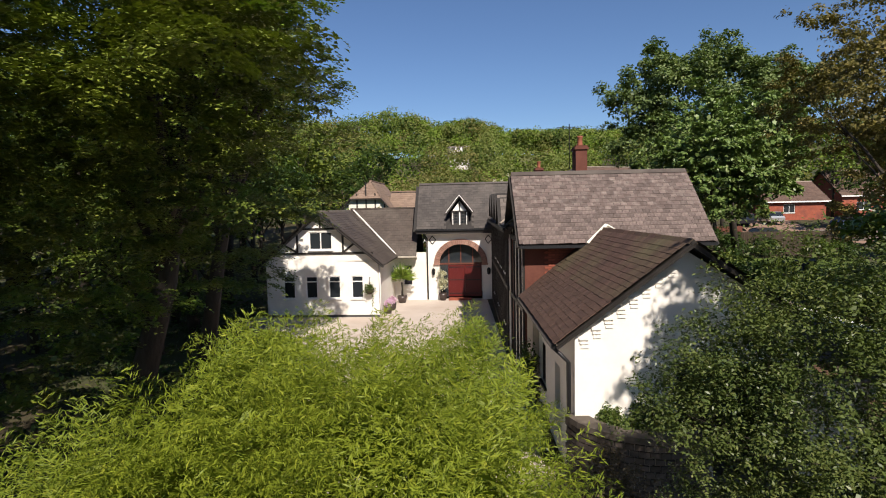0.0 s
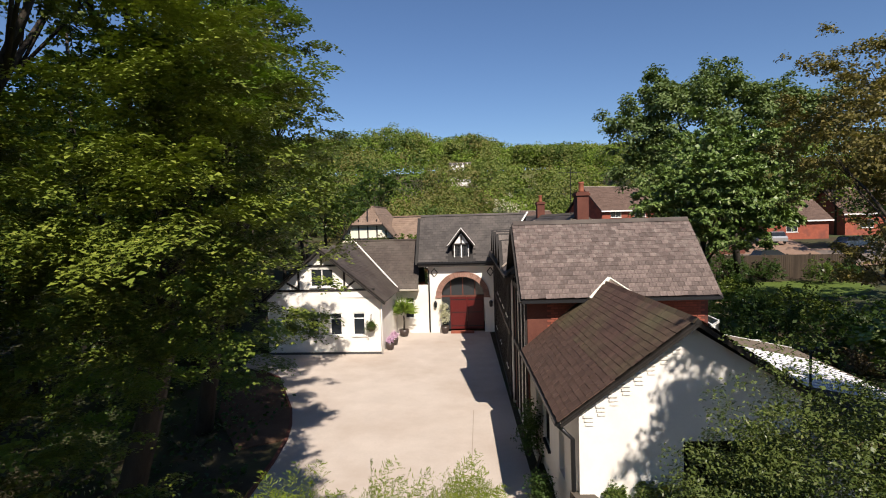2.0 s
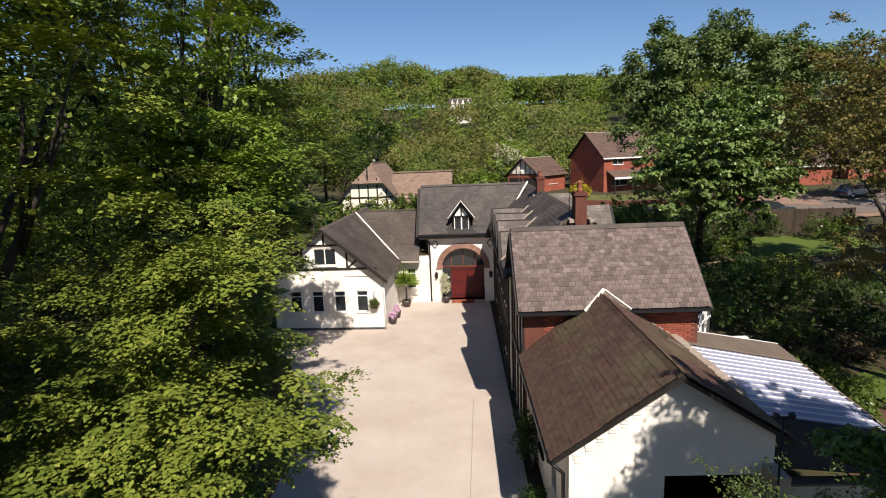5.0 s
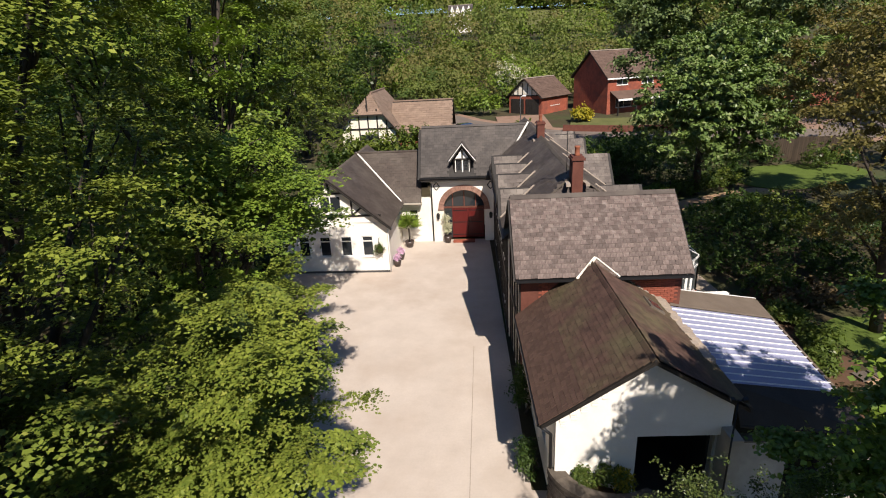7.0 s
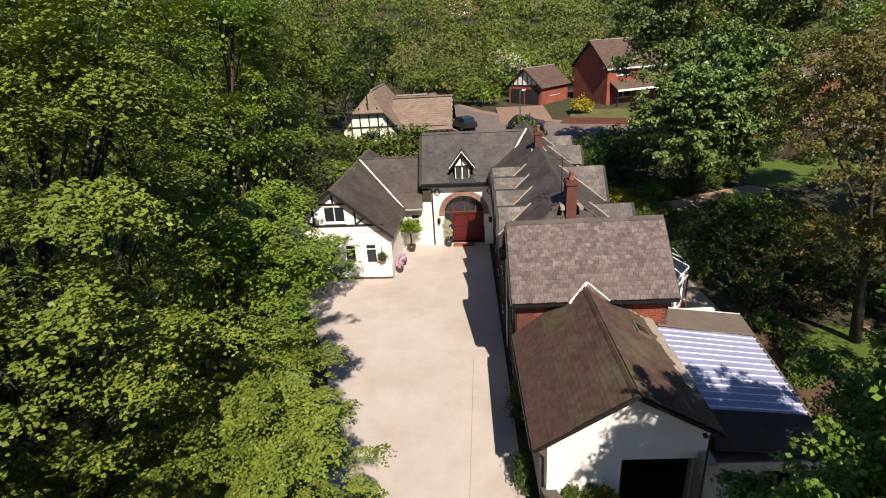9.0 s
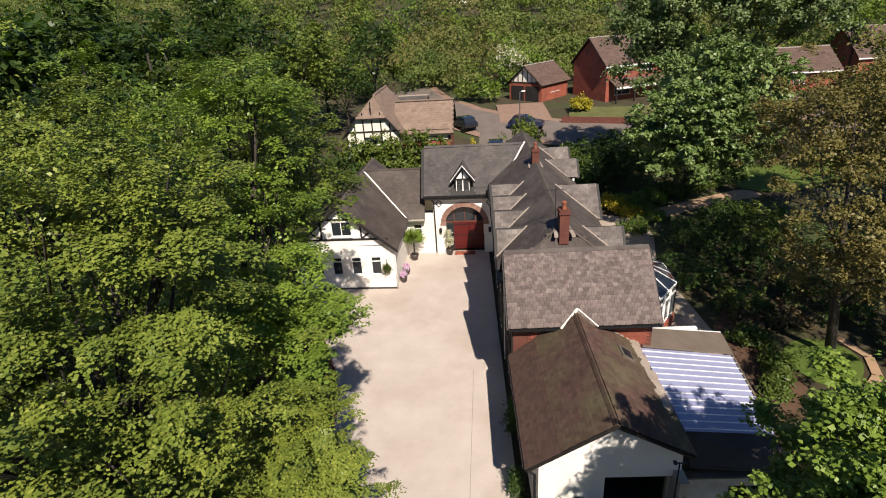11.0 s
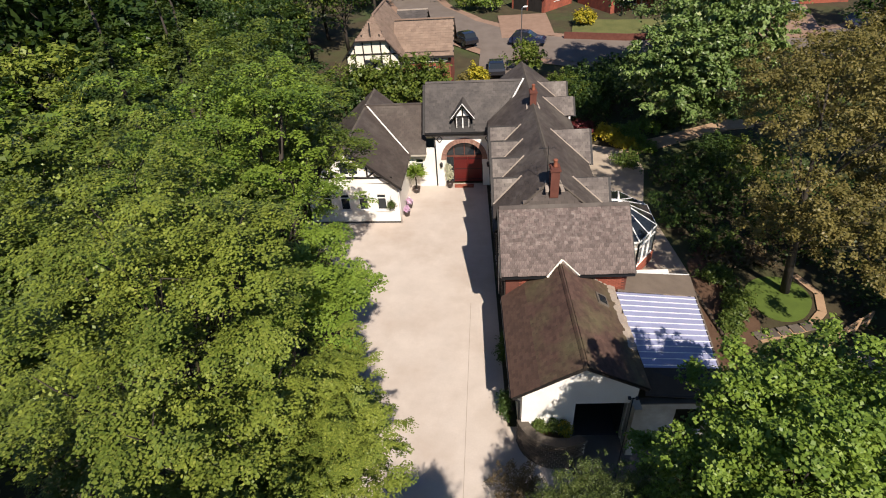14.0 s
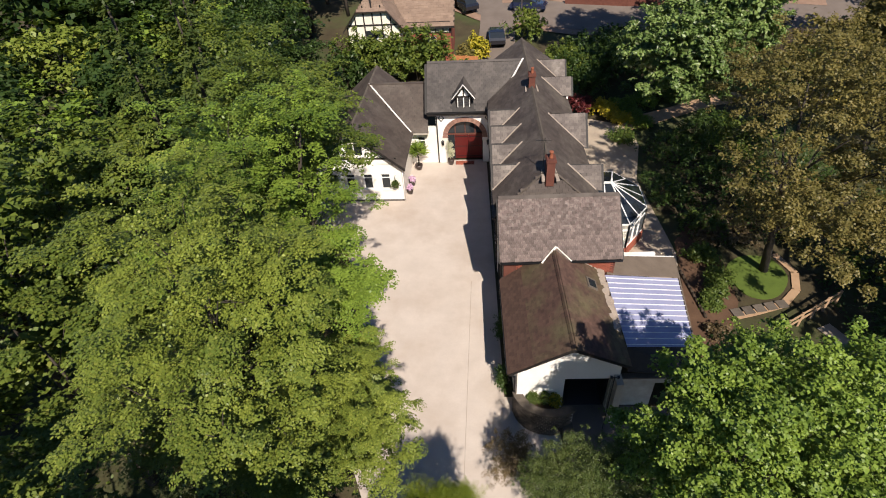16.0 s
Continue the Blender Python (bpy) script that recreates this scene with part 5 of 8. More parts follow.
def tree(name, base, lobes, mat, label, tips=300, per_tip=170, leaf=0.13, spread=0.75, flat=0.35, seed=1, girth=0.28, group="", wide=0.62, shell=0.6, category="tree", core=None, extra=None):
    core = tips * (3 if group == "woodland trees" else 6) if core is None else core
    rng = random.Random(seed)
    t = thing(name, base, label, category, group)
    feathery = name == "woodland_tree"
    level = 0.34 if name == "beech_tree" else 1.0
    b = Vector(base)
    top = max(lobes, key=lambda l: l[2])
    head = Vector((top[0], top[1], top[2]))
    s = Shape()
    mids = [b, b.lerp(head, 0.3) + Vector((rng.uniform(-0.2, 0.2), rng.uniform(-0.2, 0.2), 0)), b.lerp(head, 0.65), head]
    s.tube(mids, [girth, girth * 0.72, girth * 0.36, girth * 0.1])
    for l in lobes:
        e = Vector(l[:3])
        f = b.lerp(head, min(0.75, max(0.25, (e.z - b.z) * 0.55 / max(head.z - b.z, 0.1))))
        s.tube([f, f.lerp(e, 0.5) + Vector((0, 0, 0.3)), e], [girth * 0.34, girth * 0.18, girth * 0.05], 6)
        for i in range(4 if group != "woodland trees" else 1):
            q = Vector((rng.gauss(0, 1), rng.gauss(0, 1), rng.gauss(0.3, 0.8)))
            q.normalize()
            e2 = e + Vector((q.x * l[3], q.y * l[4], q.z * l[5])) * 0.6
            s.tube([e.lerp(f, 0.3), e.lerp(e2, 0.5) + Vector((0, 0, 0.1)), e2], [girth * 0.08, girth * 0.05, girth * 0.02], 5)
    part("trunk", s, M_BARK, t, "bark-covered trunk with limbs", smooth=True)
    if feathery:
        fine = (18, 9, 7) if tips * per_tip > 20000 else (9, 6, 5) if tips * per_tip > 5000 else (6, 4, 4)
        pos, nrm, along = limb_points(lobes, tips * per_tip, spread * 2.0, seed, shell, *fine)
        me = leaf_mesh("crown", pos, nrm, leaf * 1.1, mat, 0.7, seed, along)
    else:
        pos, nrm, tip = crown_points(lobes, tips, per_tip, spread, flat, seed, shell, level)
        me = leaf_mesh("crown", pos, nrm, leaf, mat, wide, seed)
    ob = new("crown", me)
    attach(ob, t)
    if extra:
        lob2, tips2, per2, leaf2, spread2 = extra
        pos, nrm, _ = crown_points(lob2, tips2, per2, spread2, flat, seed + 50, shell, level)
        attach(new("lower_crown", leaf_mesh("lower_crown", pos, nrm, leaf2, mat, wide, seed + 50)), t)
    if core:
        g = np.random.default_rng(seed + 500)
        lb = np.array(lobes, float)
        vol = lb[:, 3] * lb[:, 4] * lb[:, 5]
        pick = g.choice(len(lb), core, p=vol / vol.sum())
        d = g.normal(size=(core, 3))
        d /= np.linalg.norm(d, axis=1, keepdims=True)
        p = lb[pick, :3] + d * (0.25 + 0.5 * g.random(core) ** 0.5)[:, None] * lb[pick, 3:6]
        q = leaf_mesh("inner_foliage", p, d + g.normal(0, 0.6, (core, 3)), leaf * (1.3 if group else 1.12), mat, 0.75, seed)
        attach(new("inner_foliage", q), t)
    return t


def shrub(name, base, lobes, mat, label, tips, per_tip, leaf, spread, seed, category="shrub", group="", wide=0.5, flat=0.8, girth=0.06):
    return tree(name, base, lobes, mat, label, tips, per_tip, leaf, spread, flat, seed, girth, group, wide, 0.35, category, tips * 2)


# near trees over the driveway's edge
tree("beech_tree", (-3.4, 6.6, 0), [(-0.7, 6.6, 9.8, 1.5, 1.8, 1.7), (-2.4, 5.6, 13.2, 1.8, 1.9, 1.8), (-1.0, 6.9, 13.2, 1.3, 1.5, 1.4), (-1.2, 3.2, 11.9, 0.9, 1.1, 1.1), (-2.4, 5.4, 11.2, 1.9, 1.9, 1.9), (-3.6, 7.6, 13.7, 2.3, 2.4, 2.2), (-2.6, 6.6, 6.4, 1.9, 2.0, 2.2), (-4.6, 5.4, 9.0, 2.3, 2.3, 2.4), (-3.0, 7.6, 3.6, 2.0, 1.9, 1.8),
                                    (-4.8, 5.6, 4.4, 2.2, 2.2, 2.2), (-3.0, 9.4, 10.6, 1.8, 1.8, 2.0), (-1.5, 6.2, 12.6, 1.5, 1.8, 1.4), (-1.2, 4.4, 11.0, 1.3, 1.3, 1.3), (-3.0, 4.0, 11.8, 1.6, 1.4, 1.5), (-2.6, 8.0, 13.4, 1.3, 1.4, 1.3), (-1.2, 4.6, 8.8, 1.1, 1.1, 1.0), (-1.9, 3.9, 9.8, 1.3, 1.2, 1.2)],
     M_LEAF_BEECH, "large beech tree with layered sprays of fresh yellow-green leaves", 1500, 118, 0.062, 0.38, 0.18, 1, 0.34, wide=0.74, core=11000,
     extra=([(0.9, 6.2, 8.3, 0.9, 1.0, 0.8), (0.1, 7.2, 7.7, 1.1, 1.3, 1.1), (0.1, 7.6, 6.1, 1.3, 1.5, 1.4), (0.8, 7.7, 6.4, 0.75, 0.9, 0.8), (-1.0, 6.6, 5.5, 1.1, 0.9, 1.2), (-2.0, 5.6, 7.0, 1.4, 1.2, 1.6), (0.0, 6.4, 7.0, 1.0, 1.1, 1.1),
             (-0.6, 8.6, 7.2, 1.2, 1.3, 1.4), (-1.4, 9.4, 5.0, 1.3, 1.3, 1.4), (-1.8, 6.3, 4.9, 0.9, 0.8, 0.9), (0.1, 5.4, 6.6, 0.9, 0.8, 0.6), (1.2, 5.6, 7.1, 0.7, 0.7, 0.6)], 860, 130, 0.052, 0.31))
tree("beech_tree", (-4.9, 12.4, 0), [(-1.7, 12.7, 11.6, 1.1, 1.4, 1.2), (-2.2, 13.6, 13.8, 1.2, 1.4, 1.2), (-3.2, 13.8, 13.4, 1.4, 1.5, 1.4), (-1.55, 10.9, 8.6, 1.5, 1.8, 1.7), (-1.5, 9.3, 9.5, 1.3, 1.2, 1.1), (-0.5, 9.9, 8.6, 0.9, 1.1, 0.8), (-0.6, 11.6, 8.0, 0.8, 1.0, 0.8), (-2.1, 12.6, 10.4, 1.6, 1.9, 2.0), (-4.4, 12.4, 13.0, 2.3, 2.4, 2.2), (-3.9, 10.4, 12.2, 2.0, 2.0, 1.9), (-3.7, 13.6, 7.2, 1.7, 1.9, 2.1), (-5.6, 12.0, 8.6, 2.5, 2.5, 2.7), (-5.0, 12.6, 4.4, 2.0, 2.0, 2.2), (-1.3, 11.0, 9.8, 1.3, 1.5, 0.8)],
     M_LEAF_LIME, "beech tree with bright green layered foliage over the driveway", 1000, 110, 0.083, 0.45, 0.16, 2, 0.32, wide=0.74, core=8000)
tree("beech_tree", (-6.2, 18.4, 0), [(-2.3, 17.4, 10.6, 1.2, 1.5, 1.4), (-3.0, 17.2, 12.4, 1.5, 1.7, 1.8), (-3.0, 19.0, 9.8, 1.6, 1.9, 2.2), (-4.6, 17.2, 9.5, 1.9, 2.0, 2.3), (-5.6, 19.2, 12.4, 2.4, 2.4, 2.4), (-6.9, 17.5, 8.4, 2.3, 2.3, 2.8), (-5.8, 20.8, 8.8, 1.8, 1.9, 2.1), (-7.2, 18.6, 4.6, 2.2, 2.3, 2.4)],
     M_LEAF_MID, "broadleaf tree with green layered foliage beside the driveway", 640, 90, 0.112, 0.55, 0.16, 3, 0.3, wide=0.75, core=6000)
tree("beech_tree", (-10.4, 25.4, 0), [(-8.0, 25.6, 8.6, 1.7, 1.9, 2.0), (-9.2, 25.0, 11.5, 2.5, 2.7, 2.6), (-11.0, 26.5, 9.5, 2.7, 2.8, 2.7), (-9.4, 22.6, 8.4, 2.2, 2.2, 2.7), (-10.4, 23.6, 4.4, 2.0, 2.2, 2.4), (-7.0, 26.2, 8.2, 1.5, 1.7, 1.9), (-7.4, 27.4, 6.0, 1.2, 1.3, 1.5), (-6.2, 27.0, 9.6, 1.4, 1.5, 1.6)],
     M_LEAF_MID, "broadleaf tree beside the cottage wing", 420, 72, 0.165, 0.75, 0.16, 4, 0.3, wide=0.72, core=4000)
tree("lime_tree", (-12.4, 33.0, 0), [(-10.6, 33.2, 8.0, 2.0, 2.4, 2.4), (-12.0, 33.5, 10.4, 3.0, 3.2, 3.0), (-12.4, 30.4, 8.6, 2.8, 2.6, 3.0), (-10.4, 37.0, 7.2, 2.0, 2.4, 2.4)],
     M_LEAF_DARK, "darker broadleaf tree behind the cottage wing", 330, 60, 0.19, 0.78, 0.3, 5, 0.3)

# stands out of view, added only to shade the first beech
tree("beech_tree", (-1.4, 0.4, 0), [(-0.5, 0.9, 9.3, 1.0, 1.1, 1.2), (-1.0, 0.8, 10.4, 1.0, 1.0, 0.9), (-1.2, 0.9, 9.3, 1.5, 1.3, 1.3), (-3.0, 0.7, 9.2, 1.6, 1.4, 1.3), (-4.6, 0.6, 8.8, 1.5, 1.4, 1.4), (-1.8, 0.0, 6.8, 1.5, 0.9, 1.4), (-2.8, -0.1, 6.6, 1.8, 1.0, 1.5), (-2.4, -0.4, 4.4, 1.6, 0.9, 1.5), (-3.4, -0.3, 11.2, 1.9, 1.2, 1.3), (-1.6, -0.2, 11.6, 1.4, 1.1, 1.1), (-4.8, -0.4, 11.0, 1.5, 1.2, 1.3), (-0.6, -0.6, 12.8, 1.3, 0.9, 1.2), (-2.4, -0.7, 13.2, 1.5, 0.9, 1.2), (-4.2, -0.8, 12.8, 1.5, 0.9, 1.3), (0.3, 0.5, 9.8, 1.0, 0.6, 1.3)],
     M_LEAF_BEECH, "unseen beech tree added to shade the neighbouring beech", 1300, 30, 0.22, 0.6, 0.3, 16, 0.2, wide=0.8, core=6000)

# golden conifer hedge below the camera
def conifer_hedge():
    rng = np.random.default_rng(9)
    t = thing("golden_conifer", (0.6, 5.0, 0), "wide feathery golden-green conifer", "conifer")
    s = Shape()
    for k in range(6):
        x = 0.9 + k * 0.5
        s.tube([(x, 4.9, 0), (x + 0.1, 4.95, 1.6), (x, 5.0, 2.9)], [0.12, 0.08, 0.02], 6)
    part("stems", s, M_BARK, t, kind="stuff", smooth=True)
    n = 3000
    x = 3.55 - 4.1 * rng.random(n)
    y = rng.uniform(2.7, 6.4, n)
    far = 6.55 - 1.2 * np.clip(1.5 - x, 0, 1.8)
    edge = np.clip((far - y) / 0.7, 0, 1) * np.clip((3.85 - x) / 0.6, 0, 1) * np.clip((y - 2.6) / 1.2, 0.3, 1) * np.clip((x + 0.75) / 0.8, 0.1, 1)
    h = 4.47 + 0.10 * np.sin(x * 2.1 + 0.6) + 0.12 * np.sin(y * 2.7 + x * 1.3) + 0.09 * np.sin(x * 5.3) + 0.2 * np.exp(-((x - 2.15) / 0.35) ** 2) - 0.95 * np.clip(1.2 - x, 0, 5)
    hollow = np.clip(np.sin(x * 2.6 + y * 1.1) * np.sin(y * 3.4 - x * 0.9) + 0.4 * np.sin(x * 6.1 + y * 4.7) - 0.45, 0, 1) * np.clip(5.4 - y, 0, 1)
    floor_z = h * (0.42 + 0.58 * edge ** 0.4) - 0.7 * hollow - 0.12 * np.clip(x - 2.3, 0, 2)
    z = floor_z - 0.5 * rng.random(n) ** 2
    lean = np.stack([(x - np.round(x / 0.88) * 0.88) * 0.7 + 0.3, (y - 4.8) * 0.3 + 0.1, np.full(n, 0.34)], 1) + np.stack([0.35 * np.sin(x * 3.1 + y * 2.2), 0.3 * np.sin(y * 3.7 - x * 1.9), 0 * x], 1) + rng.normal(0, 0.17, (n, 3))
    lean /= np.linalg.norm(lean, axis=1, keepdims=True)
    # each plume is a feather: side shoots on both sides of its axis, set with fine scale leaves
    shoots, per = 16, 6
    f = (np.arange(shoots) + 0.5) / shoots
    ln = rng.uniform(0.34, 0.72, n)
    side = np.cross(lean, rng.normal(size=(n, 3)) * 0.5 + np.array([0, 0, 1.0]))
    side /= np.linalg.norm(side, axis=1, keepdims=True)
    sgn = np.where(np.arange(shoots) % 2 == 0, 1.0, -1.0)
    root = np.stack([x, y, z], 1)[:, None] + lean[:, None] * (ln[:, None] * f)[..., None] - np.array([0, 0, 0.2]) * (f ** 2 * ln[:, None])[..., None]
    way = side[:, None] * (sgn * 0.75)[None, :, None] + lean[:, None] * 0.8 + np.array([0, 0, -0.22]) + rng.normal(0, 0.16, (n, shoots, 3))
    way /= np.linalg.norm(way, axis=2, keepdims=True)
    reach = ln[:, None] * 0.3 * np.sin(np.clip(1.08 - f, 0.1, 1) * 2.5) * rng.uniform(0.6, 1.2, (n, shoots))
    q = (np.arange(per) + 0.4) / per
    pos = root[:, :, None] + way[:, :, None] * (reach[..., None] * q)[..., None] + rng.normal(0, 0.006, (n, shoots, per, 3))
    pos[..., 2] -= 0.3 * reach[..., None] * q ** 2
    along = way[:, :, None] + rng.normal(0, 0.2, pos.shape)
    nrm = np.cross(side, lean)[:, None, None] + rng.normal(0, 0.35, pos.shape)
    nrm = np.where(nrm[..., 2:3] < 0, -nrm, nrm)
    me = leaf_mesh("foliage", pos.reshape(-1, 3), nrm.reshape(-1, 3), 0.042, M_NEEDLE, 0.15, 9, along.reshape(-1, 3))
    attach(new("foliage", me), t)
    k = rng.integers(0, n, 30000)
    deep = np.stack([x[k], y[k], floor_z[k] - (0.3 + 1.2 * rng.random(len(k)) ** 2.2)], 1) + rng.normal(0, 0.1, (len(k), 3))
    me = leaf_mesh("inner_foliage", deep, np.array([0, 0, 1.0]) + rng.normal(0, 0.6, deep.shape), 0.12, M_NEEDLE, 0.3, 10)
    attach(new("inner_foliage", me), t)


conifer_hedge()

# right side
shrub("privet_bush", (7.8, 6.4, 0), [(6.0, 7.2, 3.6, 0.8, 0.8, 1.2), (6.8, 7.0, 3.8, 1.2, 1.1, 1.8), (8.2, 6.9, 3.9, 1.3, 1.2, 1.9), (9.5, 6.7, 3.7, 1.2, 1.2, 1.9), (5.95, 7.0, 1.9, 0.8, 0.7, 1.3), (5.4, 7.0, 3.4, 0.55, 0.5, 0.7), (7.0, 6.6, 2.2, 1.2, 0.9, 1.6), (8.4, 6.4, 2.2, 1.3, 1.0, 1.6)],
      M_LEAF_PRIVET, "tall dense evergreen bush with small leaves", 3900, 35, 0.047, 0.17, 14, wide=0.46)
tree("lime_tree", (11.4, 6.2, 0), [(9.5, 6.5, 9.0, 1.3, 1.4, 1.5), (9.9, 4.9, 9.2, 1.4, 1.4, 1.4), (11.0, 6.6, 8.7, 2.1, 2.0, 1.9), (12.4, 6.0, 9.2, 2.2, 2.2, 1.9), (10.1, 7.2, 7.2, 1.4, 1.4, 1.5), (11.8, 7.9, 7.3, 2.0, 1.3, 1.6), (10.2, 4.9, 7.8, 1.7, 1.8, 1.7), (12.2, 4.4, 7.6, 2.4, 2.0, 2.0), (10.4, 5.2, 8.6, 1.3, 1.5, 1.4), (11.2, 3.2, 8.0, 2.0, 1.8, 1.8), (12.8, 8.1, 5.8, 1.6, 1.3, 1.4), (11.2, 7.7, 5.7, 1.2, 1.1, 1.1), (13.6, 7.2, 6.4, 1.5, 1.4, 1.8), (13.3, 5.6, 8.3, 1.6, 1.8, 1.8), (8.9, 8.2, 5.0, 0.9, 0.9, 0.9), (8.8, 7.0, 5.7, 1.0, 1.0, 1.0), (8.9, 5.8, 6.4, 1.1, 1.1, 1.1), (9.3, 6.8, 4.2, 0.9, 0.9, 0.9), (9.8, 7.5, 6.0, 0.8, 0.8, 0.9), (11.3, 8.8, 6.6, 1.1, 0.9, 1.0), (10.4, 8.6, 5.8, 0.7, 0.6, 0.7), (12.5, 7.8, 5.6, 1.0, 0.9, 1.0), (12.3, 10.1, 5.7, 1.0, 0.9, 0.9), (11.6, 9.6, 5.4, 0.8, 0.7, 0.7), (12.0, 11.0, 5.6, 0.9, 0.8, 0.9), (12.9, 10.5, 6.2, 1.0, 0.9, 1.0), (11.0, 10.1, 5.0, 0.7, 0.6, 0.7), (8.6, 6.4, 7.3, 0.8, 0.8, 0.9), (8.9, 5.6, 8.0, 0.9, 0.9, 0.9)],
     M_LEAF_LIME, "round-crowned tree with fresh bright green leaves", 1700, 72, 0.096, 0.36, 0.3, 6, 0.2, wide=0.8, core=15000)
tree("oak_tree", (19.4, 21.4, 0), [(15.8, 18.0, 8.8, 2.2, 2.4, 2.0), (17.6, 21.0, 11.2, 3.0, 3.2, 2.4), (17.4, 24.4, 9.4, 2.2, 2.4, 2.2), (20.6, 19.0, 10.9, 3.2, 3.0, 2.6), (20.4, 24.4, 10.0, 3.2, 3.2, 2.6), (17.4, 15.8, 7.2, 2.3, 2.0, 2.0), (20.2, 27.4, 8.4, 2.3, 2.3, 2.1),
                                  (20.6, 16.4, 6.6, 2.6, 2.2, 2.1), (23.2, 20.4, 7.6, 2.8, 3.0, 2.5), (17.0, 19.0, 5.6, 1.9, 2.0, 1.7), (23.0, 25.6, 8.2, 2.6, 2.8, 2.4), (23.4, 22.6, 4.8, 2.6, 2.6, 2.0), (24.6, 18.6, 5.0, 2.6, 2.4, 2.2), (17.2, 21.8, 4.8, 1.4, 1.5, 1.0), (19.2, 20.2, 4.6, 1.6, 1.5, 1.0)],
     M_LEAF_BRONZE, "spreading oak with bronze-green young leaves", 2200, 52, 0.115, 0.36, 0.45, 7, 0.24, shell=0.6, core=11000)
tree("horse_chestnut_tree", (20.6, 44.4, 0), [(17.3, 34.4, 8.6, 2.0, 1.8, 1.9), (19.6, 34.2, 7.2, 1.8, 1.6, 1.6), (18.6, 35.4, 8.8, 2.8, 2.6, 2.6), (20.8, 36.2, 9.8, 2.8, 2.8, 2.6), (16.2, 36.6, 8.0, 2.6, 2.6, 2.4), (18.8, 38.6, 10.6, 3.2, 3.0, 2.6), (22.2, 37.4, 7.4, 2.2, 2.4, 2.2), (17.6, 34.2, 6.4, 2.2, 1.8, 1.7), (14.8, 37.0, 6.8, 1.8, 2.0, 1.8), (20.2, 34.6, 6.8, 1.9, 1.6, 1.6), (18.4, 34.4, 5.4, 1.9, 1.5, 1.2), (16.2, 35.2, 5.7, 1.7, 1.5, 1.2)],
     M_LEAF_CHESTNUT, "horse chestnut tree with large fresh green leaves", 2300, 24, 0.27, 0.36, 0.3, 8, 0.34, wide=0.46, shell=0.75, core=6000)
tree("sycamore_tree", (26.2, 50.0, 0.3), [(15.6, 45.6, 13.4, 2.4, 2.6, 2.6), (18.8, 46.4, 15.2, 3.0, 3.0, 3.0), (22.6, 46.2, 15.6, 3.0, 3.0, 3.0), (26.2, 46.4, 14.8, 3.0, 3.0, 3.0), (29.6, 46.6, 14.0, 3.0, 3.0, 3.2), (18.4, 47, 10.6, 3.6, 3.2, 3.2), (23.0, 47.4, 10.4, 3.6, 3.2, 3.2)],
     M_LEAF_PALE, "tall pale-leaved sycamore tree behind the chestnut", 900, 62, 0.26, 0.8, 0.5, 10, 0.36)
tree("oak_tree", (30.0, 33.0, 0), [(28.0, 32, 9.5, 3.4, 3.2, 3.0), (31.5, 34, 11.5, 3.6, 3.4, 3.0), (33, 30, 9, 3.4, 3.4, 3.2), (27.5, 28.0, 10, 3.2, 3.0, 3.0)],
     M_LEAF_BRONZE, "oak with bronze young leaves beyond the lawn", 360, 70, 0.25, 0.9, 0.5, 11, 0.36)
shrub("bronze_shrub", (4.7, 9.6, 0), [(4.5, 9.7, 0.8, 0.75, 0.7, 0.7), (5.1, 9.2, 0.9, 0.7, 0.7, 0.8), (4.6, 8.7, 0.9, 0.7, 0.7, 0.8)], M_LEAF_COPPER, "low loose shrub with bronze-tinged leaves at the driveway's edge", 200, 36, 0.062, 0.2, 15)


# ---- woodland ----
def wood_variant(seed, mat, label, height, radius, tips=170, per_tip=17, leaf=0.33, spread=0.7):
    rng = random.Random(seed)
    lobes = [(0, 0, height - radius * 0.8, radius * 0.8, radius * 0.8, radius * 0.75)]
    for k in range(7):
        a = k * math.tau / 7 + rng.uniform(-0.3, 0.3)
        q = rng.uniform(0.5, 0.66) * radius
        lobes.append((q * math.cos(a), q * math.sin(a), height * rng.uniform(0.38, 0.74), radius * 0.48, radius * 0.48, radius * rng.uniform(0.42, 0.6)))
    return tree("woodland_tree", (0, 0, 0), lobes, mat, label, tips, per_tip, leaf, spread, 0.24, seed, 0.26, "woodland trees")


VARIANTS = [wood_variant(61, M_LEAF_LIME, "tall woodland tree in fresh light-green leaf", 14.0, 4.2), wood_variant(62, M_LEAF_MID, "tall woodland tree in mid-green leaf", 15.0, 4.6),
            wood_variant(63, M_LEAF_BEECH, "tall woodland tree in yellow-green leaf", 13.0, 4.0), wood_variant(64, M_LEAF_DARK, "dark woodland tree in dense leaf", 12.0, 3.8),
            wood_variant(65, M_LEAF_MID, "tall woodland tree with small leaves at the wood's edge", 13.5, 4.0, 280, 34, 0.225, 0.62),
            wood_variant(66, M_LEAF_MID, "tall woodland tree with fine small leaves beside the driveway", 13.5, 4.0, 400, 62, 0.125, 0.52)]


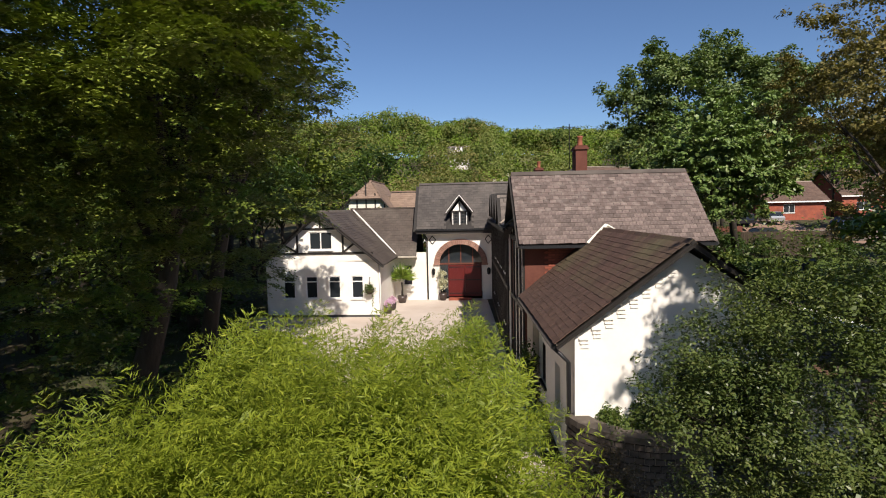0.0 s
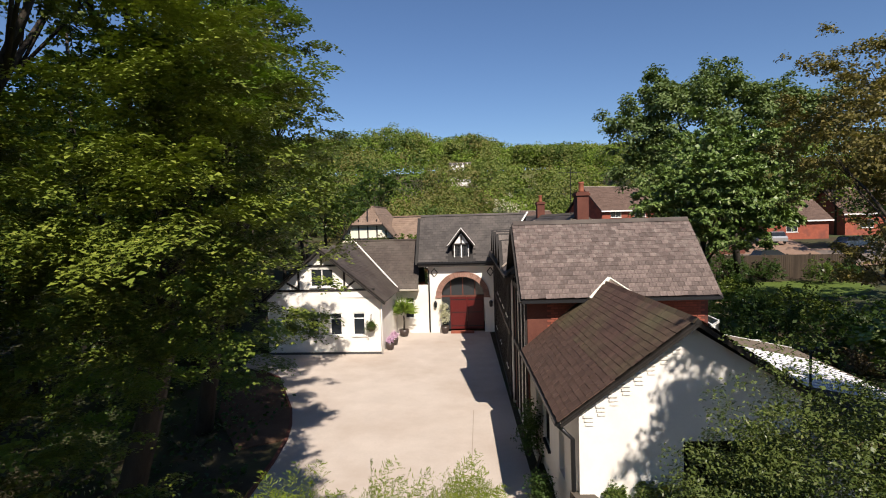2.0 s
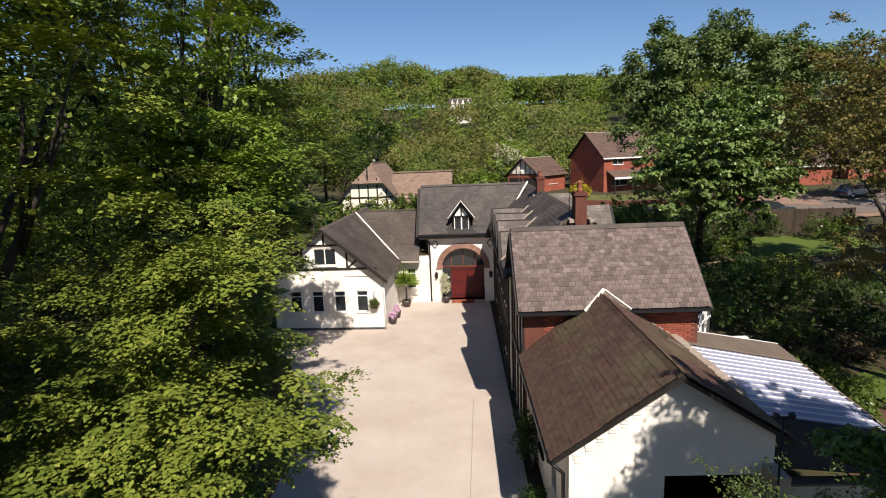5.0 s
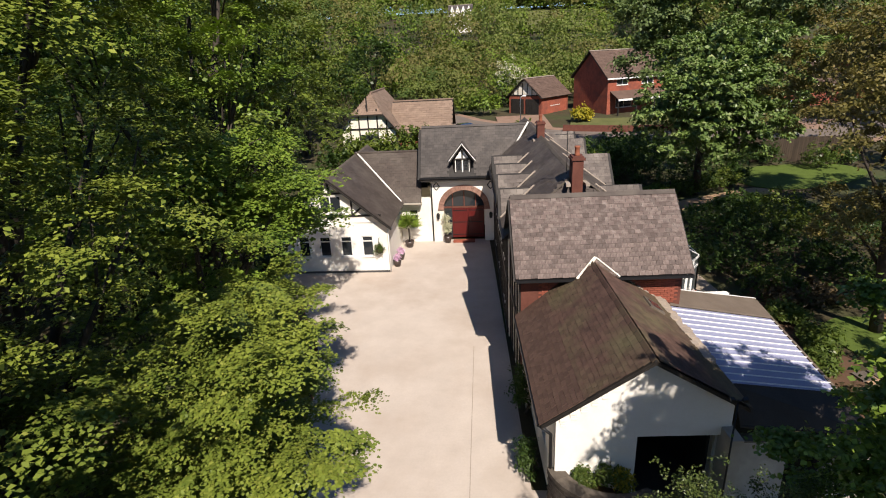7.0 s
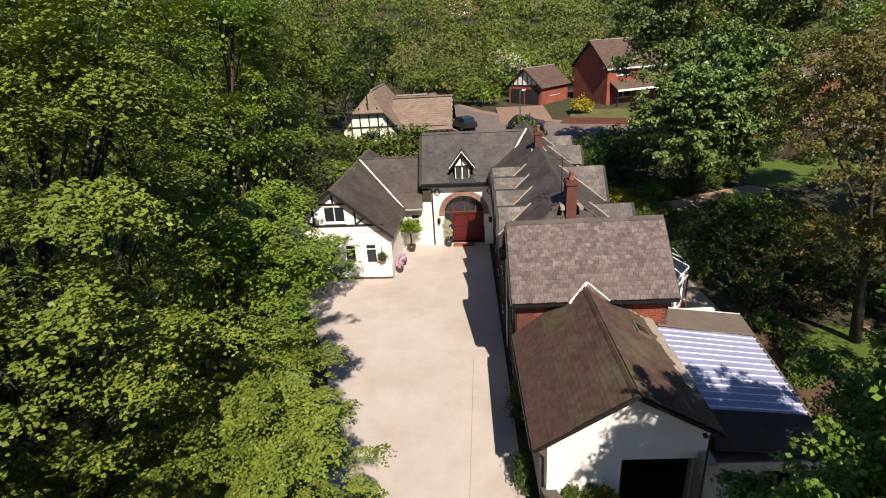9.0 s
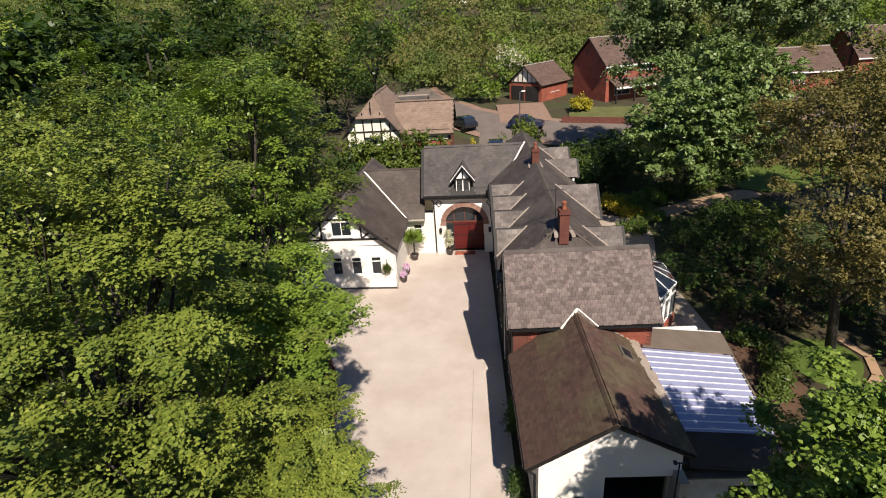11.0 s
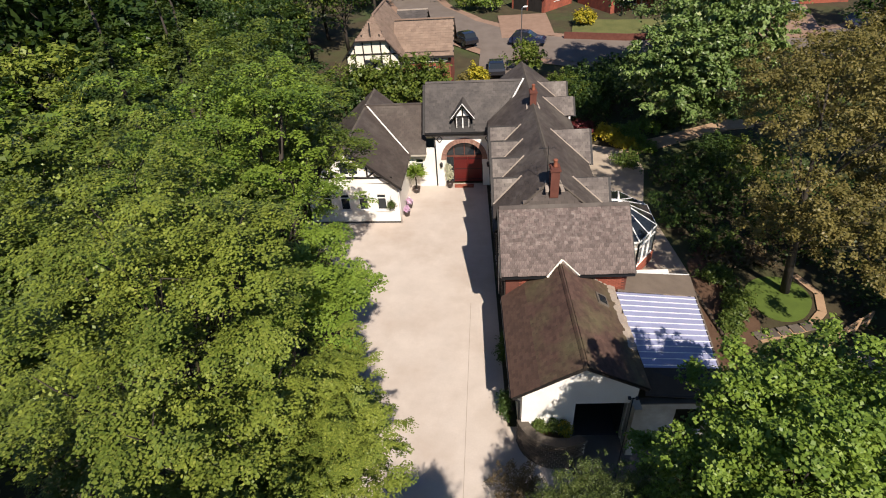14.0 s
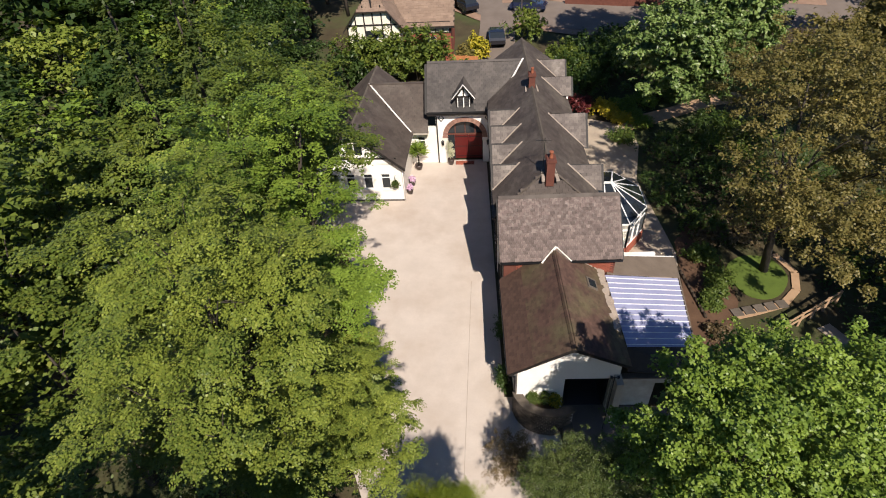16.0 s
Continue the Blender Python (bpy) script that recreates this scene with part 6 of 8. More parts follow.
def place_woods():
    rng = random.Random(77)
    spots = []
    for i, x in enumerate((-9.6, -14.5, -20, -26, -33)):
        for k in range(12):
            y = -4 + k * 5.6 + (2.6 if i % 2 else 0)
            if i == 0 and (k > 3 or k == 0) or y > 37 and x > -12:
                continue
            if i == 3 and y < 8 or i == 4 and y < 28:
                continue
            spots.append((x + rng.uniform(-1.3, 1.3) - max(0, y - 40) * 0.12, y + rng.uniform(-1.3, 1.3)))
    # (26.4, 12.4) and (25.0, 5.0) stand unseen, added to shade the garden's edge
    spots += [(-17, 62), (-13.5, 66), (-17, 70), (-12, 78), (-22, 74), (32, 66), (40, 52), (44, 44),
              (38, 36), (36, 24), (30, 14), (25, 9), (40, 28), (48, 60), (56, 84), (46, 90), (27, 56), (64, 92), (26.4, 12.4), (25.0, 5.0)]
    spots += [(-24, 40), (-31, 46), (-38, 52), (-28, 55), (-46, 60), (-36, 64), (-24, 66), (-52, 52), (-44, 44), (-58, 70), (-48, 76), (-34, 78)]
    first = {}
    for x, y in spots:
        k = (3 if x < 28 else 1) if x > 20 and y < 34 else 5 if x > -12 and y < 20 else 3 if x < -23 and y > 38 else 4 if x > -17 and y < 34 else rng.choices(range(4), (2, 4, 2, 4))[0]
        sc = rng.uniform(0.82, 1.08) * (1.45 if x < -23 and y > 38 else 1.0)
        m = Matrix.Translation((x, y, ground_height(x, y) - 0.1)) @ Matrix.Rotation(rng.uniform(0, 6.28), 4, "Z") @ Matrix.Diagonal((sc, sc, sc * rng.uniform(0.9, 1.1), 1))
        if k not in first:
            first[k] = True
            VARIANTS[k].matrix_basis = m
        else:
            o = copy_thing(VARIANTS[k], IDENT)
            o.matrix_basis = m


place_woods()


def spruce(base, height, seed):
    rng = np.random.default_rng(seed)
    t = thing("spruce_tree", base, "dark spruce with layered drooping branches", "tree", "spruces")
    b = Vector(base)
    s = Shape()
    s.tube([b, b + Vector((0, 0, height))], [0.25, 0.03])
    part("trunk", s, M_BARK, t, smooth=True)
    pos, nrm = [], []
    for k in range(150):
        f = rng.uniform(0.12, 1.0)
        z = height * f
        reach = (1 - f) * 3.1 + 0.3
        a = rng.uniform(0, math.tau)
        m = int(46 * reach / 2) + 12
        r = reach * np.sqrt(rng.random(m))
        w = rng.normal(0, 0.16, m) * (0.5 + r * 0.35)
        x, y = np.cos(a) * r - np.sin(a) * w, np.sin(a) * r + np.cos(a) * w
        pos.append(np.stack([b.x + x, b.y + y, b.z + z - 0.22 * r - 0.05 * r * r + rng.normal(0, 0.06, m)], 1))
        nrm.append(np.stack([np.cos(a) * np.full(m, 0.3), np.sin(a) * np.full(m, 0.3), np.ones(m)], 1) + rng.normal(0, 0.3, (m, 3)))
    attach(new("crown", leaf_mesh("crown", np.concatenate(pos), np.concatenate(nrm), 0.26, M_LEAF_SPRUCE, 0.45, seed)), t)


for i, (x, y, h) in enumerate(((-9.8, 21.6, 15.5), (-13.5, 22.6, 17.5), (-12.6, 27.6, 16.0))):
    spruce((x, y, 0), h, 90 + i)


SKYLINE = ((-0.6, 0.15), (-0.24, 0.172), (-0.165, 0.187), (-0.07, 0.153), (-0.018, 0.165), (0.055, 0.133), (0.12, 0.136), (0.21, 0.13), (0.8, 0.15))


def skyline(az):
    """How steeply the tree tops on the hillside rise above the garden, by bearing."""
    for (a, p), (b, q) in zip(SKYLINE, SKYLINE[1:]):
        if a <= az <= b:
            return p + (q - p) * (az - a) / (b - a)
    return 0.15


def far_woods():
    """Round-crowned trees on the hillside, each a heap of leafy domes."""
    rng = np.random.default_rng(5)
    P, N, S = [], [], []
    for layer in range(1180):
        y = 87 + 153 * rng.random() ** 1.15
        x = rng.uniform(-1, 1) * (40 + y * 0.75)
        if 790 < layer < 960:
            y = rng.uniform(212, 240)
            x = 3.4 + y * rng.uniform(-0.34, 0.4)
        if layer >= 960:
            y = rng.uniform(87, 126)
            x = 3.4 + y * rng.uniform(-0.36, 0.5)
        az = (x - 3.4) / (y - 1.6)
        seen = -0.36 < az < 0.62
        z = ground_height(x, y)
        r = rng.uniform(2.6, 5.4)
        cap = 8.0 + (y - 1.6) * skyline(az) * rng.uniform(0.93, 1.02) - z
        h = rng.uniform(8, 15) * (1.0 if y > 112 else 0.62 if layer % 3 else 0.4)
        if y > 205 or az < -0.36 and y > 105:
            h, r = cap, r * 1.45
        if layer >= 960:
            h, r = rng.uniform(3.1, 5.2), rng.uniform(2.0, 3.4)
        if y < 168 and abs(x - 3.4 + (y - 1.6) * 0.036) < r + 2.0:
            h = min(h, 10.6 + (y - 1.6) * 0.082 - z)
        if 0.05 < az < 0.2 and 112 < y < 160:
            h = min(h, 7.5)
        h = min(h, cap, 24.0)
        if h < 3.0 or 14 < x < 36 and 158 < y < 210:
            continue
        domes = [(0, 0, h * 0.72, r * 0.72, h * 0.28)]
        for k in range(rng.integers(6, 10) if y < 205 else 15):
            a, q = rng.uniform(0, math.tau), r * rng.uniform(0.4, 0.75)
            domes.append((q * math.cos(a), q * math.sin(a), h * rng.uniform(0.14, 0.8), r * rng.uniform(0.3, 0.52), r * rng.uniform(0.3, 0.5)))
        size = 0.40 + 0.0034 * (y - 87)
        for dx, dy, dz, dr, dh in domes:
            n = int((9 if seen else 4 if -1.15 < az < 0 else 2.5) * (dr / size) ** 1.2) + 4
            d = rng.normal(size=(n, 3))
            d /= np.linalg.norm(d, axis=1, keepdims=True)
            d[:, 2] = np.abs(d[:, 2]) * 1.25 - 0.35
            p = np.array([x + dx, y + dy, z + dz]) + d * rng.uniform(0.8, 1.08, n)[:, None] * np.array([dr, dr, dh])
            P.append(np.c_[p, np.full(n, size)])
            N.append(d * 1.2 + np.array([0, 0, 0.5]) + rng.normal(0, 0.4, (n, 3)))
            S.append(np.full(n, layer % 6))
    P, N, S = np.concatenate(P), np.concatenate(N), np.concatenate(S)
    for k, mat in enumerate((M_LEAF_FAR, M_LEAF_FAR2, M_LEAF_FAR3, M_LEAF_FAR, M_LEAF_FAR4, M_LEAF_FAR5)):
        sel = S == k
        ob = new("far_woods", leaf_mesh("far_woods", P[sel][:, :3], N[sel], P[sel][:, 3], mat, 0.8, k))
        tagged(ob, "dense deciduous woods covering the distant hillside", "woods", kind="stuff")


# distant leaves lightened and more translucent, putting haze into their colour
M_LEAF_FAR = leafy("far_spring_leaves", (0.078, 0.118, 0.030), (0.165, 0.205, 0.060), (0.23, 0.24, 0.10), 0.9, 0.3, 0.05)
M_LEAF_FAR2 = leafy("far_mixed_leaves", (0.085, 0.112, 0.032), (0.17, 0.19, 0.062), (0.21, 0.21, 0.08), 0.9, 0.3, 0.05)
M_LEAF_FAR3 = leafy("far_bronze_leaves", (0.098, 0.105, 0.036), (0.18, 0.172, 0.065), (0.21, 0.18, 0.085), 0.9, 0.3, 0.05)
M_LEAF_FAR4 = leafy("far_lime_leaves", (0.085, 0.145, 0.022), (0.165, 0.235, 0.045), (0.22, 0.26, 0.07), 0.9, 0.3, 0.05)
M_LEAF_FAR5 = leafy("far_dark_leaves", (0.045, 0.080, 0.024), (0.10, 0.145, 0.042), None, 0.9, 0.3, 0.05)
far_woods()


# ---- garden ----
# dark surface stands in for deep tree shade on this end of the drive
patch("forecourt", [(7.0, 7.6), (12.6, 7.6), (12.6, 12.3), (7.0, 12.3)], 0.0, M_ASPHALT, "forecourt in front of the garage, tree shade put into its dark surface", "forecourt")
patch("patio", [(9.2, 19.9), (14.6, 20.4), (15.0, 23.0), (14.4, 31.0), (15.6, 36.0), (15.4, 39.2), (12.6, 40.6), (9.0, 40.6)], 0.02, M_PAVING, "pale stone patio beside the house", "patio")
patch("garden_bed", [(13.4, 13.0), (15.4, 15.2), (17.2, 18.9), (17.4, 22.6), (16.6, 26.0), (15.2, 24.0), (14.6, 20.0), (13.6, 17.5)], 0.015, M_BED, "bare reddish-brown garden soil", "bed")
patch("round_lawn", curve_pts([(17.6, 19.7), (17.4, 21.5), (18.6, 22.6), (20.1, 22.4), (20.5, 20.9), (19.6, 19.5), (18.5, 19.1)], 4), 0.025, M_LAWN, "small round mown lawn", "lawn")
s = Shape()
ringp = [(20.5, 22.8), (21.0, 21.2), (20.5, 19.8), (19.4, 18.7), (18.0, 18.2), (16.7, 17.8)]
for a, b in zip(ringp, ringp[1:]):
    s.beam((*a, 0.02), (*b, 0.02), 0.4, 0.05)
single("garden_path", s, M_PATH, "narrow sandy path curving round the lawn", "path", kind="structure")
ed = thing("log_edging", (15.0, 18.5, 0), "row of weathered log edging along the garden bed", "edging")
for k in range(11):
    s = Shape()
    a = Vector((14.75 + 0.035 * k, 21.6 - 0.36 * k, 0.09))
    s.tube([a, a + Vector((0.03, -0.34, 0.015 * (k % 3)))], [0.085, 0.075], 8)
    part("log", s, M_WOOD, ed, smooth=True)
low = thing("rail_fence", (18.9, 17.0, 0), "low weathered timber rail fence below the round lawn", "fence")
for k in range(5):
    s = Shape()
    p = Vector((18.6, 16.7, 0)).lerp(Vector((22.0, 18.8, 0)), k / 4)
    s.box(p.x - 0.05, p.x + 0.05, p.y - 0.05, p.y + 0.05, 0, 0.95)
    part("post", s, M_PATH, low)
for z in (0.45, 0.85):
    s = Shape()
    s.beam((18.55, 16.67, z), (22.05, 18.83, z + 0.03), 0.05, 0.11)
    part("rail", s, M_PATH, low)
s = Shape()
for a, b in zip([(20.7, 17.2), (21.6, 15.2), (22.3, 13.0)], [(21.6, 15.2), (22.3, 13.0), (22.8, 10.4)]):
    s.beam((*a, 0.02), (*b, 0.02), 0.8, 0.05)
single("woodland_path", s, M_PAVING, "pale concrete path running into the trees", "path", kind="structure")
st = thing("stepping_stones", (18.0, 18.0, 0), "curved row of pale stepping stones beside the lawn", "stepping stones")
for k in range(5):
    s = Shape()
    x, y = 16.6 + k * 0.62, 17.75 + 0.16 * k
    s.prism([(x, y, 0.03), (x + 0.52, y + 0.1, 0.03), (x + 0.42, y + 0.62, 0.03), (x - 0.1, y + 0.5, 0.03)], (0, 0, 0.06))
    part("stone", s, M_COPING, st)
patch("big_lawn", curve_pts([(25.4, 46.2), (28.0, 44.6), (33.0, 45.8), (36.8, 49.0), (35.4, 51.8), (29.0, 51.8), (25.8, 49.4)], 5), 0.06, M_LAWN, "mown green lawn below the fence", "lawn", slope=ground_height(0, 52) / 8)
patch("soil_path", curve_pts([(15.5, 38.6), (19.5, 40.6), (23.2, 42.6), (26.6, 43.6), (25.6, 45.2), (22.0, 43.8), (18.6, 42.0), (15.2, 40.4)], 4), 0.05, M_PATH, "sandy bare-soil path through the garden", "path", slope=ground_height(0, 52) / 8)
# some dark shrubs are added to fill in the shade under the trees
for i, (x, y, r, h, mt, lb) in enumerate((
        (13.6, 41.6, 1.2, 1.3, M_LEAF_YELLOW, "golden-leaved shrub beside the patio"), (15.4, 42.3, 1.3, 1.0, M_LEAF_LIME, "low lime-green shrub beside the garden path"), (17.4, 43.2, 1.3, 1.0, M_LEAF_LIME, "low lime-green shrub beside the garden path"),
        (11.6, 41.8, 1.0, 1.8, M_LEAF_RED, "red-leaved maple shrub beside the house"), (19.4, 44.4, 1.3, 1.3, M_LEAF_SHRUB, "grey-green garden shrub beside the path"), (21.6, 45.6, 1.5, 1.5, M_LEAF_SHRUB, "grey-green garden shrub beside the path"),
        (23.6, 46.8, 1.4, 1.4, M_LEAF_MID, "rounded green shrub beside the lawn"), (15.6, 28.4, 1.8, 1.9, M_LEAF_DARK, "dark shaded evergreen shrub"), (17.8, 30.8, 2.2, 2.3, M_LEAF_DARK, "dark shaded evergreen shrub"),
        (19.8, 28.4, 2.2, 2.2, M_LEAF_DARK, "dark shaded evergreen shrub"), (17.0, 34.0, 2.2, 2.4, M_LEAF_DARK, "dark shaded evergreen shrub"), (20.8, 32.6, 2.4, 2.6, M_LEAF_MID, "dark shaded leafy shrub"),
        (23.4, 36.8, 2.2, 2.0, M_LEAF_MID, "shaded leafy shrub under the oak"), (24.0, 30.6, 2.4, 2.4, M_LEAF_DARK, "dark shaded evergreen shrub"), (17.0, 25.2, 1.4, 1.4, M_LEAF_SHRUB, "shaded garden shrub near the patio"),
        (21.6, 25.4, 1.9, 1.8, M_LEAF_DARK, "dark shaded evergreen shrub"), (14.3, 36.6, 0.9, 1.2, M_LEAF_SHRUB, "garden shrub by the patio"), (15.3, 16.6, 0.5, 0.5, M_LEAF_COPPER, "small bronze-leaved garden plant"), (16.1, 19.6, 0.5, 0.5, M_LEAF_SHRUB, "small grey-green garden plant"), (16.6, 20.6, 0.6, 0.6, M_LEAF_SHRUB, "small grey-green garden plant"), (16.2, 22.4, 0.9, 0.8, M_LEAF_SHRUB, "low garden shrub in the bed"), (15.6, 18.6, 0.5, 0.5, M_LEAF_SHRUB, "small grey-green garden plant"), (17.0, 24.2, 0.9, 0.9, M_LEAF_COPPER, "bronze-leaved garden shrub in the bed"), (18.6, 24.4, 1.1, 0.9, M_LEAF_COPPER, "bronze-leaved garden shrub by the lawn"),
        (14.6, 45.4, 2.3, 5.2, M_LEAF_DARK, "tall dark evergreen shrub added for the shade under the chestnut"), (18.4, 44.2, 2.3, 4.6, M_LEAF_DARK, "tall dark evergreen shrub added for the shade under the chestnut"), (16.6, 47.6, 2.4, 5.6, M_LEAF_DARK, "tall dark evergreen shrub added for the shade under the chestnut"), (20.6, 46.6, 2.4, 5.0, M_LEAF_DARK, "tall dark evergreen shrub added for the shade under the chestnut"), (24.4, 50.2, 2.2, 3.6, M_LEAF_DARK, "dark evergreen shrub by the fence"), (11.2, 46.0, 2.0, 4.4, M_LEAF_DARK, "tall dark evergreen shrub added for the shade under the chestnut"), (21.6, 49.4, 2.3, 3.4, M_LEAF_DARK, "tall dark evergreen shrub added for the shade under the chestnut"),
        (12.6, 44.6, 1.7, 3.2, M_LEAF_DARK, "dark evergreen shrub behind the patio"), (11.6, 47.6, 2.2, 3.8, M_LEAF_MID, "dense green shrub behind the house"),
        (14.9, 40.2, 0.9, 0.7, M_LEAF_YELLOW, "low golden border plant beside the patio"), (16.4, 39.4, 0.9, 0.6, M_LEAF_LIME, "low lime-green border plant beside the patio"), (15.9, 41.2, 0.9, 0.7, M_LEAF_LIME, "low lime-green border plant beside the patio"),
        (19.4, 36.2, 1.9, 2.0, M_LEAF_DARK, "dark evergreen shrub added for the shade under the chestnut"), (21.6, 38.2, 1.6, 1.8, M_LEAF_DARK, "dark evergreen shrub added for the shade under the chestnut"),
        (33.4, 50.6, 1.6, 2.2, M_LEAF_SHRUB, "shrub against the fence"), (26.8, 52.4, 1.5, 2.4, M_LEAF_DARK, "dark evergreen shrub by the fence"), (29.6, 52.4, 1.4, 2.1, M_LEAF_DARK, "dark evergreen shrub by the fence"), (24.8, 47.6, 1.2, 1.6, M_LEAF_DARK, "dark evergreen shrub beside the lawn"), (36.4, 52.3, 1.4, 2.0, M_LEAF_DARK, "dark evergreen shrub by the fence"), (24.6, 20.6, 2.2, 2.2, M_LEAF_MID, "shaded leafy shrub under the oak"), (23.2, 15.2, 2.0, 2.0, M_LEAF_DARK, "dark shaded shrub under the trees"))):
    z = ground_height(x, y)
    shrub("garden_shrub", (x, y, z), [(x, y, z + h * 0.5, r, r, h * 0.55), (x + r * 0.5, y - r * 0.3, z + h * 0.4, r * 0.6, r * 0.6, h * 0.45)], mt, lb, 66, 22, 0.19, 0.32, 200 + i, group="garden shrubs")


def ground_cover(name, areas, count, mat, leaf, seed, label):
    rng = np.random.default_rng(seed)
    P = []
    for x0, x1, y0, y1 in areas:
        n = int(count * (x1 - x0) * (y1 - y0))
        x, y = rng.uniform(x0, x1, n), rng.uniform(y0, y1, n)
        lump = np.sin(x * 1.7 + seed) * np.sin(y * 1.3) + 0.5 * np.sin(x * 3.1 + y * 2.3)
        keep = lump > rng.uniform(-1.2, 0.6, n)
        z = np.array([ground_height(a, b) for a, b in zip(x, y)]) + 0.05 + np.clip(lump, 0, 2) * 0.35 * rng.random(n)
        P.append(np.stack([x, y, z], 1)[keep])
    P = np.concatenate(P)
    ob = new(name, leaf_mesh(name, P, np.array([0, 0, 1.0]) + rng.normal(0, 0.5, P.shape), leaf, mat, 0.6, seed))
    tagged(ob, label, "ground cover", kind="stuff")


ground_cover("ivy_ground_cover", [(15.6, 30, 23.5, 38), (21.8, 32, 12, 23.5), (14, 22, 5, 13.5)], 26, M_LEAF_DARK, 0.22, 31, "dark low ivy and fern ground cover under the trees")
ground_cover("woodland_undergrowth", [(-9, -3.2, 2, 16), (-12, -4.2, 16, 22), (-16, -9, 22, 34), (-16, -6, 40, 49)], 30, M_LEAF_DARK, 0.18, 32, "dark low undergrowth on the woodland floor")


# ---- conservatory ----
def conservatory():
    g = thing("conservatory", (11.4, 25.4, 0), "white-framed glass conservatory with a faceted end", "conservatory")
    base = [(9.6, 28.3), (11.9, 28.3), (13.2, 26.6), (13.2, 24.4), (11.9, 22.7), (9.6, 22.7)]
    apex, ridge = Vector((11.2, 25.5, 3.35)), Vector((9.6, 25.5, 3.35))
    dw = Shape()
    for a, b in zip(base, base[1:]):
        dw.beam((*a, 0.3), (*b, 0.3), 0.22, 0.6)
    part("dwarf_wall", dw, M_BRICK, g)
    for a, b in zip(base, base[1:]):
        a, b = Vector(a), Vector(b)
        n = max(2, round((b - a).length / 0.75))
        for i in range(n + 1):
            p = a.lerp(b, i / n)
            s = Shape()
            s.box(p.x - 0.045, p.x + 0.045, p.y - 0.045, p.y + 0.045, 0.6, 2.3)
            part("post", s, M_WHITE, g)
        for z in (0.62, 1.9, 2.32):
            s = Shape()
            s.beam((*a, z), (*b, z), 0.08, 0.09)
            part("rail", s, M_WHITE, g)
        s = Shape()
        s.beam((*a, 1.45), (*b, 1.45), 0.02, 1.6)
        part("pane", s, M_CLEAR, g).visible_shadow = False
    ends = []
    for a, b in zip(base, base[1:]):
        a, b = Vector((*a, 2.36)), Vector((*b, 2.36))
        n = max(2, round((b - a).length / 0.95))
        ends += [a.lerp(b, i / n) for i in range(n)]
    ends.append(Vector((*base[-1], 2.36)))
    for e in ends:
        top = ridge.lerp(apex, min(1, max(0, (e.x - 9.6) / 1.6)))
        s = Shape()
        s.beam(e, top, 0.07, 0.07)
        part("rafter", s, M_WHITE, g)
    for a, b in zip(ends, ends[1:]):
        s = Shape()
        ta, tb = (ridge.lerp(apex, min(1, max(0, (e.x - 9.6) / 1.6))) for e in (a, b))
        s.prism([a, b, tb + Vector((0.001, 0, 0)), ta], (0, 0, 0.015))
        part("roof_pane", s, M_GLASS, g, "dark tinted roof glass").visible_shadow = False
    s = Shape()
    s.beam(ridge, apex + Vector((0.1, 0, 0)), 0.14, 0.12)
    part("ridge_beam", s, M_WHITE, g)
    s = Shape()
    s.turned(apex, [(0.05, 0), (0.07, 0.15), (0.02, 0.4)], 8)
    part("finial", s, M_WHITE, g)


conservatory()


# ---- courtyard things ----
def pot(name, x, y, h, r, mat, label):
    t = thing(name, (x, y, 0), label, "plant pot")
    s = Shape()
    s.turned((x, y, 0), [(r * 0.7, 0), (r * 0.95, h * 0.6), (r, h), (r * 0.88, h), (r * 0.85, h * 0.85)], 16)
    part("pot", s, mat, t, smooth=True)
    return t


t = pot("potted_palm", -1.45, 32.9, 0.42, 0.3, M_POT_DARK, "dark round pot with a spiky yucca palm")
s = Shape()
s.tube([(-1.45, 32.9, 0.35), (-1.42, 32.9, 0.9), (-1.46, 32.92, 1.25)], [0.07, 0.06, 0.06], 8)
part("stem", s, M_BARK, t, smooth=True)
rng = np.random.default_rng(3)
d = rng.normal(size=(260, 3))
d[:, 2] = np.abs(d[:, 2]) * 0.9 - 0.15
d /= np.linalg.norm(d, axis=1, keepdims=True)
attach(new("fronds", leaf_mesh("fronds", np.array([-1.46, 32.92, 1.5]) + d * 0.5, np.cross(d, rng.normal(size=(260, 3))), 0.95, M_LEAF_LIME, 0.07, 3, d)), t)

t = pot("flower_pot", -1.75, 29.6, 0.4, 0.24, M_POT_DARK, "dark pot overflowing with pink flowers")
pos, nrm, _ = crown_points([(-1.75, 29.6, 0.52, 0.18, 0.18, 0.18)], 60, 16, 0.12, 0.8, 4, 0.3)
attach(new("flowers", leaf_mesh("flowers", pos, nrm, 0.07, M_PINK, 0.8, 4)), t)
t = pot("flower_pot", -1.7, 30.7, 0.4, 0.24, M_POT_DARK, "dark pot overflowing with pink flowers")
pos, nrm, _ = crown_points([(-1.7, 30.7, 0.55, 0.2, 0.2, 0.2)], 60, 16, 0.12, 0.8, 5, 0.3)
attach(new("flowers", leaf_mesh("flowers", pos, nrm, 0.07, M_PINK, 0.8, 5)), t)

t = thing("hanging_basket", (-2.5, 28.5, 1.5), "wicker hanging basket of trailing grey-green plants on the white wall", "hanging basket")
s = Shape()
s.turned((-2.5, 28.45, 1.25), [(0.08, 0), (0.2, 0.1), (0.24, 0.25), (0.2, 0.25)], 14)
part("basket", s, M_WOOD, t, smooth=True)
s = Shape()
s.tube([(-2.5, 28.68, 2.1), (-2.5, 28.45, 2.15), (-2.5, 28.45, 1.5)], [0.015] * 3, 6)
part("bracket", s, M_METAL, t)
